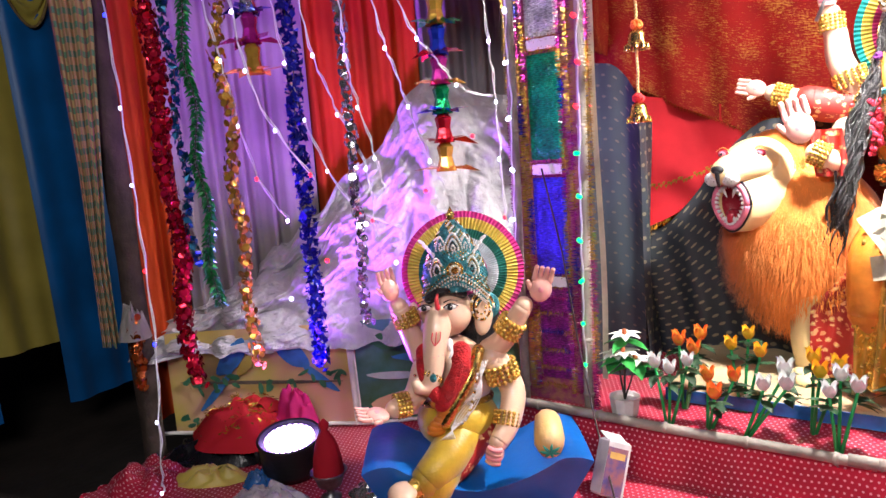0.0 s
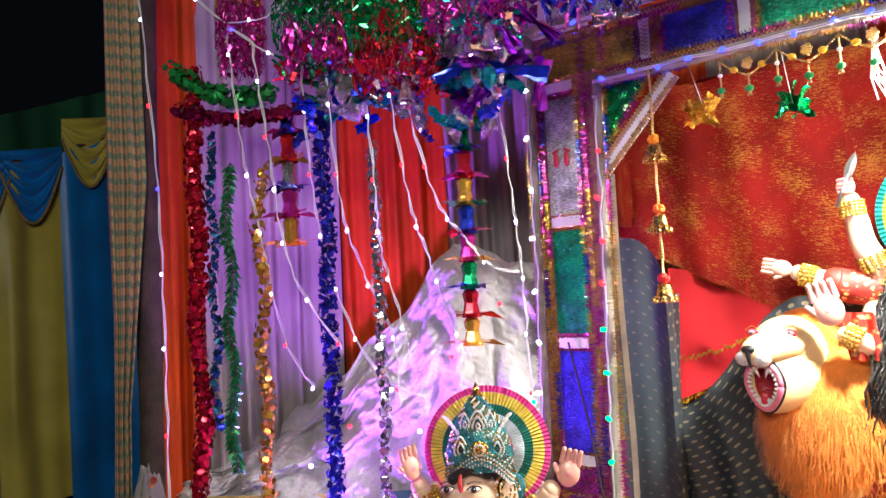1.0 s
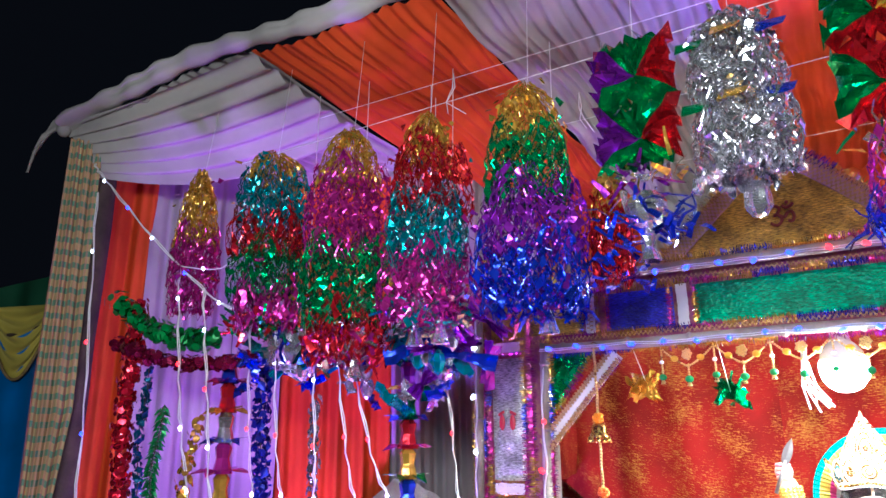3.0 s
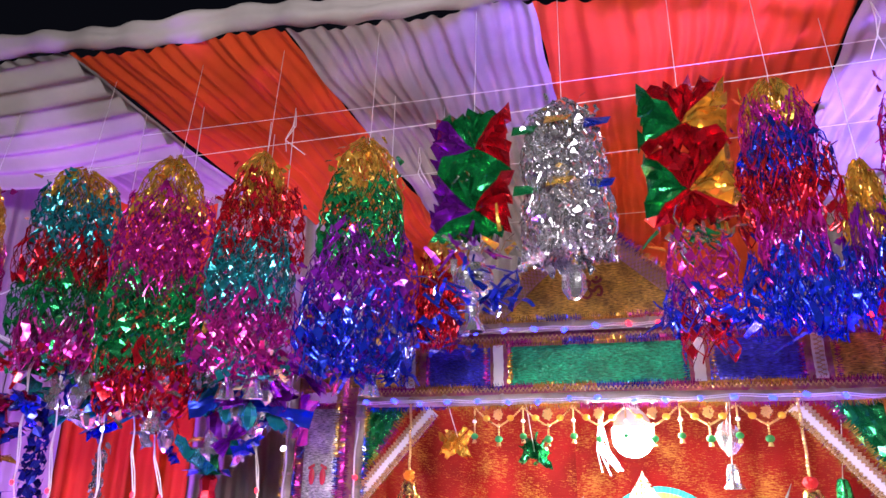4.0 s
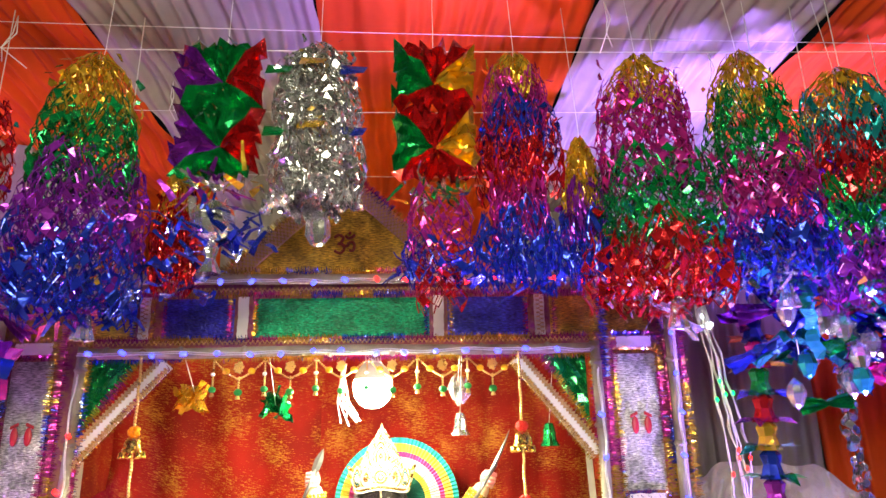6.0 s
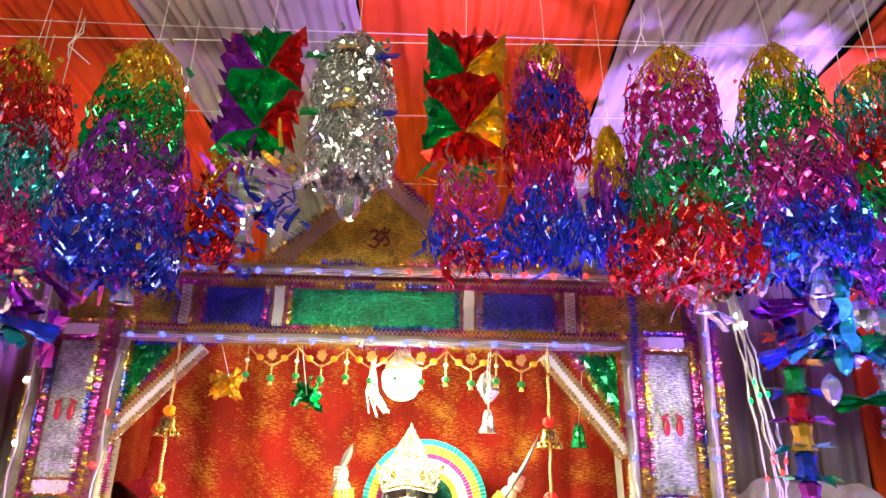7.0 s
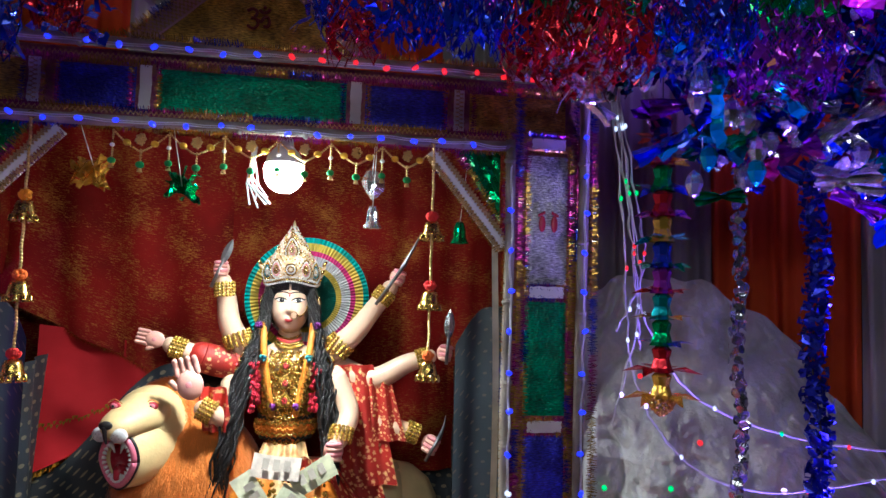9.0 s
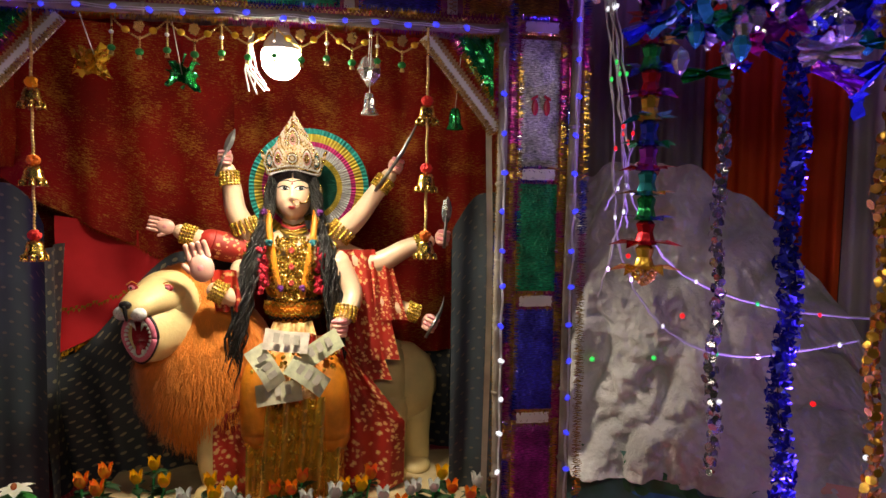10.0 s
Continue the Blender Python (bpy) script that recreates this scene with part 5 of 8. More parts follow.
# striped squash with a painted star
g = Geo()
g.lathe((0, 0, 0), [(0.0, -0.062), (0.028, -0.058), (0.040, -0.03), (0.038, 0.01), (0.034, 0.045), (0.020, 0.062), (0, 0.064)], 20, 0, 0.07)
for k in range(7):
    a = k / 7 * 6.283
    g.tube([(0, 0, -0.064), (0.016 * math.cos(a), 0.016 * math.sin(a), -0.0625), (0.027 * math.cos(a), 0.027 * math.sin(a), -0.058)], [0.003, 0.004, 0.001], 5, 1)
sq = solid("painted_squash", g, [material("squash_skin", (0.72, 0.46, 0.16), 0.45, 0, 0.2, 14, 0.15, 70, second=(0.60, 0.40, 0.20)), material("green_star_paint", (0.02, 0.40, 0.30), 0.5)], "ribbed yellow squash with a painted green star end", "squash")
sq.matrix_world = pose(-0.335, 1.36, 0.625, -62, 20, 40)

# lion
g = Geo()
LH = V((0.010, 2.22, 1.20))
face = V((-0.36, -0.93, -0.06)).normalized()
sd = V((-face.y, face.x, 0)).normalized()
mu = sd.cross(face) * (1 if sd.cross(face).z > 0 else -1)
LT = Matrix((sd, -face, mu)).transposed().to_4x4()
CREAM, MANE, GUM, NOSE = 0, 1, 2, 3


def loft(rings, mat, n=28):
    """A smooth skin through upright oval rings that face the viewer: centre, half width, half height."""
    vs, fs = [], []
    for c, rx, rz in rings:
        for k in range(n):
            t = k / n * 6.283
            vs.append(V(c) + sd * math.cos(t) * rx + mu * math.sin(t) * rz)
    for i in range(len(rings) - 1):
        for k in range(n):
            j = (k + 1) % n
            fs.append((i * n + k, i * n + j, i * n + n + j, i * n + n + k))
    g.add(vs, fs, mat, True)


g.ell(LH, (0.120, 0.115, 0.125), CREAM, 26, 18)
# brow and snout in one sloping wedge, rounded at the nose
snout = [((0.015, 2.23, 1.235), 0.100, 0.082), ((-0.004, 2.16, 1.243), 0.088, 0.066), ((-0.025, 2.10, 1.238), 0.070, 0.052), ((-0.044, 2.055, 1.228), 0.056, 0.042), ((-0.055, 2.030, 1.222), 0.042, 0.031), ((-0.061, 2.018, 1.219), 0.020, 0.015), ((-0.062, 2.016, 1.218), 0.001, 0.001)]
loft(snout, CREAM)
# cheeks and jaws, open towards the viewer
MC = V((-0.036, 2.070, 1.128))
loft([((0.035, 2.24, 1.15), 0.105, 0.120), ((0.010, 2.17, 1.145), 0.096, 0.112), ((-0.018, 2.115, 1.135), 0.080, 0.098), (MC - face * 0.006, 0.066, 0.086), (MC, 0.060, 0.080), (MC - face * 0.02, 0.046, 0.064)], CREAM)
loft([(MC - face * 0.012, 0.052, 0.070), (MC - face * 0.035, 0.046, 0.062), (MC - face * 0.050, 0.030, 0.040), (MC - face * 0.054, 0.001, 0.001)], GUM)


def mp(a, k=1.0, f=0.0):
    """A point on the rim of the open mouth, broad above and narrow at the chin."""
    nar = 1.0 if math.sin(a) > 0 else 1 - 0.30 * abs(math.sin(a))
    return MC + sd * math.cos(a) * 0.060 * k * nar + mu * math.sin(a) * 0.078 * k + face * f


g.tube([mp(k / 36 * 6.283, 1.06, 0.001) for k in range(37)], 0.0050, 8, NOSE)
g.tube([mp(k / 36 * 6.283, 0.90, 0.004) for k in range(37)], 0.0105, 8, 6)
for k in range(26):
    a = (k + 0.5) / 26 * 6.283
    p = mp(a, 0.80, 0.010)
    inw = (MC + face * 0.006 - p).normalized()
    big = 0.036 if k in (4, 8) else (0.026 if k in (17, 21) else 0.012)
    g.tube([p, p + inw * big * 0.55, p + inw * big], [0.0062, 0.0045, 0.0008], 6, 4)
limb(g, [MC - mu * 0.050 - face * 0.030, MC - mu * 0.030 - face * 0.004, MC - mu * 0.046 + face * 0.004], 0.020, 0.014, GUM, 10)
# white upper lips, nose, eyes, whisker dots
for sx in (-1, 1):
    c = V((-0.056, 2.026, 1.208)) + sd * sx * 0.029 - face * (0.004 if sx > 0 else 0.004)
    g.ell(c, (0.028, 0.016, 0.022), 5, 16, 10, LT)
    for q in range(5):
        g.ell(c + face * 0.0145 + sd * (q - 2) * 0.006 + mu * (0.004 if q % 2 else -0.005), 0.0014, NOSE, 6, 4)
g.ell(V((-0.062, 2.010, 1.238)), (0.021, 0.013, 0.013), NOSE, 14, 8, LT)
limb(g, [V((-0.062, 2.002, 1.232)), V((-0.060, 2.006, 1.205)), V((-0.058, 2.012, 1.190))], 0.0075, 0.004, NOSE, 8)
for e in (V((0.038, 2.108, 1.278)), V((-0.062, 2.088, 1.282))):
    g.ell(e, (0.019, 0.008, 0.0125), GUM, 14, 8, LT)
    g.ell(e + face * 0.0035, (0.014, 0.007, 0.0088), 6, 12, 8, LT)
    g.ell(e + face * 0.0085, 0.0046, NOSE, 10, 6)
    limb(g, [e - sd * 0.022 + mu * 0.008, e + mu * 0.019 + face * 0.002, e + sd * 0.022 + mu * 0.008], 0.0018, 0.0014, MANE, 6)
# mane: a soft mass of fine hair over a core
core = V((0.13, 2.27, 0.99))
crest = V((0.058, 2.285, 1.200))
g.ell(core, (0.235, 0.17, 0.26), MANE, 24, 16)
g.ell(crest, (0.150, 0.10, 0.145), MANE, 20, 12)
for k in range(15000):
    a, b = rnd(0, 6.283), math.acos(rnd(-1, 1))
    q = V((math.sin(b) * math.cos(a), math.sin(b) * math.sin(a), math.cos(b)))
    if q.y > 0.35:
        continue
    if k % 3:
        p = core + V((q.x * 0.235, q.y * 0.168, q.z * 0.258))
    else:
        p = crest + V((q.x * 0.152, q.y * 0.103, q.z * 0.147))
    ln = rnd(0.035, 0.085)
    e1 = p + q * 0.012 + V((rnd(-.008, .008), -0.004, -ln * 0.5))
    e2 = p + q * rnd(0.002, 0.016) + V((rnd(-.014, .014), -0.002, -ln))
    w = q.cross(V((0, 0, 1)))
    w = (w.normalized() if w.length > 0.01 else V((1, 0, 0))) * rnd(0.0006, 0.0016)
    g.add([p - w, p + w, e1 + w * 0.8, e1 - w * 0.8, e2], [(0, 1, 2, 3), (3, 2, 4)], MANE, True)
# body and legs
limb(g, [(0.20, 2.30, 0.92), (0.45, 2.36, 0.90), (0.80, 2.40, 0.88)], 0.17, 0.16, CREAM, 18)
for x, y in ((0.175, 2.20), (0.30, 2.26), (0.78, 2.30), (0.88, 2.38)):
    limb(g, [(x, y, 0.86), (x - 0.01, y - 0.01, 0.70), (x, y - 0.01, 0.60)], 0.066, 0.048, CREAM, 14)
    g.ell((x - 0.01, y - 0.045, 0.578), (0.058, 0.085, 0.034), CREAM, 14, 8)
solid("lion_statue", g, [material("lion_cream", (0.86, 0.66, 0.32), 0.45, 0, 0.1, 7, 0.1, 60), material("orange_fur", (0.88, 0.27, 0.035), 0.85, 0, 0.10, 9, 0.3, 120, 0.3, perpiece=0.12), material("throat_red", (0.45, 0.03, 0.05), 0.25), BLACK, WHITE,
                         material("muzzle_white", (0.74, 0.74, 0.74), 0.5, 0, 0.12, 60, 0.2, 120), material("gum_pink", (0.75, 0.20, 0.30), 0.3)], "painted roaring lion statue with shaggy orange fur mane", "statue")

# many-armed goddess statue seated on the lion
g = Geo()
DX, DY = 0.415, 2.25


def dq(x, z, y=0.0):
    """x and z as in the shrine, y towards the viewer from the statue's middle."""
    return V((x, DY - y, z))


HX = DX + 0.007
crown = [(0.070, 0.0), (0.084, 0.010), (0.088, 0.035), (0.080, 0.062), (0.060, 0.090), (0.045, 0.120), (0.028, 0.150), (0.013, 0.172), (0.008, 0.182), (0.0, 0.192)]
CB = dq(HX, 1.668)
g.lathe(CB, crown, 30, IC)
for i in range(1100):
    t, a = (i + 0.5) / 1100, i * 2.39996
    zz = 0.004 + 0.180 * t
    rr = float(np.interp(zz, [q[1] for q in crown], [q[0] for q in crown])) + 0.0012
    m = IC if i % 4 == 0 else (GD if math.sin(a * 5 + t * 24) > 0 else (WH if i % 5 else PK))
    g.ell(CB + V((rr * math.sin(a), -rr * math.cos(a), zz)), rnd(0.0020, 0.0034), m, 5, 4)
rosette(g, CB + V((0, -0.066, 0.100)), 0.025, 0.042, 6, (GD, WH, GD, IC, PK), 0.0027, 0.55)
rosette(g, CB + V((0, -0.090, 0.036)), 0.022, 0.022, 5, (IC, GD, WH, GD), 0.0028, 0.1, False)
for sx in (-1, 1):
    rosette(g, CB + V((sx * 0.047, -0.076, 0.036)), 0.018, 0.032, 5, (GD, WH, PK, GD), 0.0026, 0.2)
    rosette(g, CB + V((sx * 0.078, -0.045, 0.030)), 0.015, 0.036, 4, (WH, GD, TE), 0.0026, 0.2)
    for k in range(6):
        g.ell(CB + V((sx * (0.086 + 0.004 * k), -0.010, -0.010 + 0.014 * k)), (0.006, 0.004, 0.012), (IC, GD)[k % 2], 8, 5, pose(0, 0, 0, 0, sx * 35, 0))
g.lathe(CB + V((0, 0, 0.176)), [(0.006, 0), (0.011, 0.005), (0.006, 0.010), (0.004, 0.020), (0.0, 0.030)], 10, IC)
for row in range(3):
    for i in range(40):
        a = -1.75 + 3.5 * i / 39
        g.ell(CB + V((0.087 * math.sin(a), -0.089 * math.cos(a), -0.008 + 0.007 * row + 0.006 * math.cos(a * 3))), 0.0034, (WH, GD, WH)[row], 5, 4)
# head with painted features
g.ell(dq(HX, 1.60, -0.040), (0.090, 0.078, 0.100), HR, 22, 14)
face = Face(dq(HX, 1.577, 0.018), 0.060, 0.074, 0.082, 0.013)
face.skin(g, SK)
for sx in (-1, 1):
    face.eye(g, sx * 0.0265, 0.028, 0.0195, 0.0082, sx, 0.002)
    face.patch(g, [(sx * 0.038 + 0.012 * math.cos(k / 10 * 6.283), -0.018 + 0.010 * math.sin(k / 10 * 6.283)) for k in range(10)], SK, 0.0006)
    face.patch(g, [(sx * 0.0045 + 0.0016 * math.cos(k / 6 * 6.283), -0.0115 + 0.001 * math.sin(k / 6 * 6.283)) for k in range(6)], PK, 0.0008)
face.patch(g, [(-0.014, -0.034), (-0.007, -0.0295), (-0.002, -0.031), (0.002, -0.031), (0.007, -0.0295), (0.014, -0.034), (0.008, -0.0405), (0.0, -0.043), (-0.008, -0.0405)], LR, 0.0018)
face.stroke(g, [(-0.015, -0.0335), (-0.006, -0.0352), (0.006, -0.0352), (0.015, -0.0335)], 0.0008, BK)
face.stroke(g, [(0.0, 0.040), (0.0, 0.052)], 0.0030, LR)
face.stroke(g, [(-0.003, 0.060), (0.0, 0.058), (0.003, 0.060)], 0.0014, LR)
for i in range(20):
    a = i / 20 * 6.283
    g.ell(face.at(0.016 + 0.011 * math.cos(a), -0.019 + 0.011 * math.sin(a), 0.005), 0.0017, GD, 5, 4)
for i in range(26):
    t = i / 25
    g.ell(face.at(min(0.055, 0.026 + 0.034 * t), -0.019 + 0.030 * t - 0.014 * math.sin(t * 3.14), 0.005), 0.0022 + 0.0008 * (i % 3 == 0), GD, 5, 4)
for sx in (-1, 1):
    # ear and its round jewel
    g.ell(dq(HX + sx * 0.066, 1.590, 0.0), (0.014, 0.016, 0.026), SK, 12, 8)
    rosette(g, dq(HX + sx * 0.080, 1.596, 0.030), 0.017, 0.028, 4, (GD, IC, GD, PK), 0.0034, 0.0, False)
    # hair combed from the parting, then long wavy locks over the shoulder
    for k in range(26):
        t = k / 25
        q = V((HX + sx * 0.004, DY - 0.070 - 0.010, 1.662 - 0.010 * t))
        g.tube([q + V((sx * 0.062 * f * (1.02 - 0.05 * t), 0.050 * f * f - 0.012 * (1 - f) + 0.02 * t, -0.010 * t - 0.055 * f * f * (0.6 + 0.5 * t))) for f in (0, 0.25, 0.5, 0.75, 1.0)], 0.0030, 5, HR)
    way = [(0.358, 1.645, 0.035), (0.343, 1.560, 0.045), (0.332, 1.480, 0.070), (0.290, 1.360, 0.095), (0.262, 1.200, 0.125), (0.238, 1.050, 0.130), (0.225, 0.940, 0.120)] if sx < 0 else [(0.486, 1.645, 0.035), (0.500, 1.560, 0.045), (0.512, 1.480, 0.070), (0.542, 1.350, 0.100), (0.565, 1.180, 0.125), (0.580, 1.050, 0.130), (0.582, 0.940, 0.120)]
    zs = [-q[1] for q in way]
    for k in range(64):
        ox, oy, ph, end = random.gauss(0, 1), random.gauss(0, 1), rnd(0, 6.28), rnd(0.93, 1.25)
        pts = []
        for i in range(24):
            z = 1.645 - (1.645 - end) * i / 23
            x, y = float(np.interp(-z, zs, [q[0] for q in way])), float(np.interp(-z, zs, [q[2] for q in way]))
            f = 0.006 + 0.011 * min(1, i / 12)
            pts.append(dq(x + ox * f * 0.75 + 0.007 * math.sin(ph + i * 1.5), z, y + oy * f * 0.5 + 0.007 * math.cos(ph + i * 1.3)))
        g.tube(pts, [0.0042] * 20 + [0.0036, 0.003, 0.002, 0.001], 5, HR)
# neck, bodice, necklaces, garlands
limb(g, [dq(HX, 1.515, 0.0), dq(HX, 1.44, 0.0)], 0.034, 0.044, SK, 16)
g.ell(dq(DX, 1.345, -0.015), (0.128, 0.075, 0.125), SK, 22, 14)
g.ell(dq(DX + 0.008, 1.30, -0.002), (0.108, 0.082, 0.122), GF, 22, 14)
g.ell(dq(DX + 0.008, 1.20, 0.01), (0.098, 0.082, 0.060), OR, 20, 12)
for row in range(4):
    for i in range(26):
        a = -1.4 + 2.8 * i / 25
        q = 0.036 + row * 0.003
        g.ell(dq(HX + q * math.sin(a), 1.478 - 0.010 * row + 0.010 * abs(a), 0.004 + q * math.cos(a)), 0.0042, (GD, LR, GD, GF)[row], 6, 4)
for i in range(1500):
    t, a = rnd(0, 1), rnd(-1, 1)
    half = 0.030 + 0.045 * math.sin(math.pi * (0.15 + 0.7 * t))
    c = dq(HX + a * half, 1.445 - 0.225 * t, 0.072 + 0.020 * math.sin(t * 2.6) - 0.020 * a * a + rnd(0, .014))
    if i % 3:
        g.ell(c, rnd(0.0022, 0.0062), GD if i % 5 else GF, 5, 4)
    else:
        e = c + V((rnd(-.012, .012), -rnd(0.002, 0.012), rnd(-.014, .010)))
        g.add([c, c + V((0.0018, 0, 0.0018)), e], [(0, 1, 2)], GF, False)
for zc in (1.40, 1.345, 1.29):
    rosette(g, dq(HX, zc, 0.106), 0.022, 0.026, 4, (GD, GF, GD, LR), 0.0036, 0.0)
for sx in (-1, 1):
    limb(g, [dq(HX + sx * 0.078, 1.530, 0.055), dq(HX + sx * 0.072, 1.46, 0.098), dq(HX + sx * 0.058, 1.37, 0.118), dq(HX + sx * 0.036, 1.25, 0.125)], 0.011, 0.010, OR, 10)
    for i in range(260):
        a = rnd(0, 1)
        c = dq(HX + sx * (0.080 - 0.042 * a * a), 1.53 - 0.28 * a, 0.062 + 0.064 * min(1, a * 1.8))
        e = c + V((rnd(-.018, .018), rnd(-.016, .004), rnd(-.014, .014)))
        g.add([c + V((0, -0.008, 0)), c + V((0.002, -0.008, 0.002)), e + V((0, -0.008, 0))], [(0, 1, 2)], GF if i % 4 else GD, False)
    for zz, xx, m in ((1.425, 0.070, TE), (1.275, 0.036, VP), (1.525, 0.092, VP)):
        for k in range(16):
            q = V((rnd(-1, 1), rnd(-1, 1), rnd(-1, 1))).normalized()
            g.ell(dq(HX + sx * xx, zz, 0.135 if zz < 1.5 else 0.075) + q * 0.008, 0.0058, m, 6, 4)
    for k in range(70):
        a = rnd(0, 1)
        g.ell(dq(HX + sx * (0.098 - 0.006 * a) + rnd(-.014, .014), 1.405 - 0.15 * a, 0.085 + rnd(0, .022)), 0.008, CP, 6, 4)
    # gilt shoulder cloth
    for k in range(170):
        a = rnd(0, 1)
        c = dq(HX + sx * (0.118 + 0.045 * a) + rnd(-.016, .016), 1.49 - 0.20 * a, 0.055 + rnd(-.01, .02))
        g.ell(c, rnd(0.003, 0.0075), (GD, GF, GF, LR)[k % 4], 5, 4)
for row in range(7):
    zz = 1.245 - 0.016 * row
    q = math.sqrt(max(0.1, 1 - ((zz - 1.20) / 0.064) ** 2))
    for i in range(46):
        a = -1.6 + 3.2 * i / 45
        g.ell(dq(DX + 0.008 + 0.099 * q * math.sin(a), zz + 0.004 * math.sin(i * 1.9), 0.01 + 0.084 * q * math.cos(a)), 0.0046, (GD, BK, GF, OR, GF, BK, GD)[row], 5, 4)
# hanging end of the printed sleeve before the mane
g.sheet(lambda u, v: dq(0.165 + 0.085 * u + 0.02 * v, 1.335 - 0.135 * v, 0.135 + 0.012 * math.sin(u * 14 + v * 3)), 20, 14, DR, (0.09, 0.14))
# arms
W = (0, -1, 0.05)
limb(g, [dq(0.285, 1.43, 0.02), dq(0.238, 1.52, 0.05), dq(0.225, 1.60, 0.06), dq(0.212, 1.66, 0.07)], 0.040, 0.026)
fist(g, dq(0.205, 1.70, 0.075), W, (0, 0, 1), 0.060)
limb(g, [dq(0.552, 1.43, 0.02), dq(0.630, 1.50, 0.05), dq(0.690, 1.58, 0.06), dq(0.745, 1.655, 0.07)], 0.042, 0.026)
fist(g, dq(0.768, 1.69, 0.075), W, (0.4, 0, 1), 0.062)
limb(g, [dq(0.27, 1.40, 0.0), dq(0.17, 1.415, 0.04), dq(0.06, 1.455, 0.06)], 0.042, 0.025)
palm(g, dq(0.015, 1.472, 0.07), W, (-1, 0, 0.25), 0.062)
limb(g, [dq(0.255, 1.33, 0.04), dq(0.245, 1.24, 0.10), dq(0.185, 1.27, 0.15)], 0.040, 0.028)
palm(g, dq(0.145, 1.345, 0.16), W, (-0.25, 0, 1), 0.095)
limb(g, [dq(0.58, 1.38, 0.0), dq(0.70, 1.35, 0.03), dq(0.81, 1.405, 0.05), dq(0.885, 1.43, 0.06)], 0.048, 0.025)
fist(g, dq(0.935, 1.445, 0.07), W, (0.2, 0, 1), 0.064)
limb(g, [dq(0.60, 1.32, 0.0), dq(0.72, 1.22, 0.04), dq(0.84, 1.18, 0.06)], 0.042, 0.025)
fist(g, dq(0.895, 1.145, 0.07), W, (0.5, 0, 1), 0.070)
limb(g, [dq(0.575, 1.36, 0.06), dq(0.625, 1.25, 0.10), dq(0.595, 1.18, 0.17)], 0.040, 0.028)
fist(g, dq(0.580, 1.155, 0.20), W, (0, 0, 1), 0.072)
for c, d, r in (((0.216, 1.635, 0.065), (-0.1, 0, 1), 0.030), ((0.725, 1.628, 0.068), (0.6, 0, 0.8), 0.031), ((0.085, 1.445, 0.058), (1, 0, -0.3), 0.030), ((0.195, 1.265, 0.145), (-1, 0, 0.5), 0.032), ((0.865, 1.425, 0.06), (1, 0, 0.3), 0.030), ((0.835, 1.182, 0.06), (1, 0, -0.4), 0.030), ((0.602, 1.195, 0.155), (-0.2, -0.4, -1), 0.034), ((0.262, 1.475, 0.04), (-0.4, 0, 1), 0.043), ((0.585, 1.46, 0.035), (0.7, 0, 0.8), 0.043)):
    bangle(g, dq(*c), d, r, 0.048, GF, 5)
# sleeves and skirt of printed red cloth
limb(g, [dq(0.265, 1.40, 0.01), dq(0.20, 1.405, 0.035), dq(0.155, 1.42, 0.05)], 0.056, 0.046, 14, 28)
for x0, z0, x1, z1, w in ((0.64, 1.40, 0.70, 1.02, 0.075), (0.72, 1.36, 0.76, 1.16, 0.045), (0.60, 1.25, 0.68, 0.95, 0.07)):
    a, b = dq(x0, z0, 0.03), dq(x1, z1, 0.06)
    g.sheet(lambda u, v: a.lerp(b, v) + V(((u - 0.5) * 2 * w * (0.8 + 0.4 * v), -0.010 * math.sin(u * 12 + v * 2) - 0.03, 0)), 26, 14, DR, (0.2, 0.4))
g.sheet(lambda u, v: dq(0.49 + (u - 0.5) * (0.22 + 0.42 * min(1, v * 1.8)), 1.13 - 0.55 * v - 0.05 * (2 * u - 1) ** 2 * (1 - v), 0.12 + 0.06 * math.sin(u * 3.14) + 0.018 * math.sin(u * 34 + 2 * v) - 0.02 * v), 60, 20, DR, (0.62, 0.56))
limb(g, [dq(0.42, 1.06, 0.08), dq(0.34, 1.00, 0.19), dq(0.33, 0.82, 0.20)], 0.070, 0.060, 6, 16)
limb(g, [dq(0.45, 1.06, 0.08), dq(0.54, 0.99, 0.19), dq(0.56, 0.80, 0.20)], 0.070, 0.060, 6, 16)
g.sheet(lambda u, v: dq(0.36 + 0.13 * u + (u - 0.5) * 0.16 * v, 1.155 - 0.22 * v, 0.115 + 0.155 * math.sin(v * 1.57) + 0.010 * math.sin(u * 26 + 3 * v) - 0.05 * (2 * u - 1) ** 2), 40, 16, LS, (0.2, 0.2))
g.sheet(lambda u, v: dq(0.29 + 0.31 * u, 0.945 - 0.33 * v, 0.268 + 0.016 * math.sin(u * 34 + 2 * v) + 0.02 * v - 0.06 * (2 * u - 1) ** 2), 70, 14, GF, (0.3, 0.3))
g.ell(dq(0.585, 0.64, 0.28), (0.035, 0.075, 0.026), SK, 14, 8)
for i in range(240):
    a = rnd(0, 1)
    g.ell(dq(0.30 + 0.26 * a + rnd(-.02, .02), 1.10 - rnd(0, 0.44), 0.275 - abs(a - 0.5) * 0.10 + rnd(-.004, .006)), rnd(0.004, 0.010), GF, 5, 4)
solid("goddess_statue", g, ST, "painted clay goddess statue with eight arms and gilt crown", "statue")
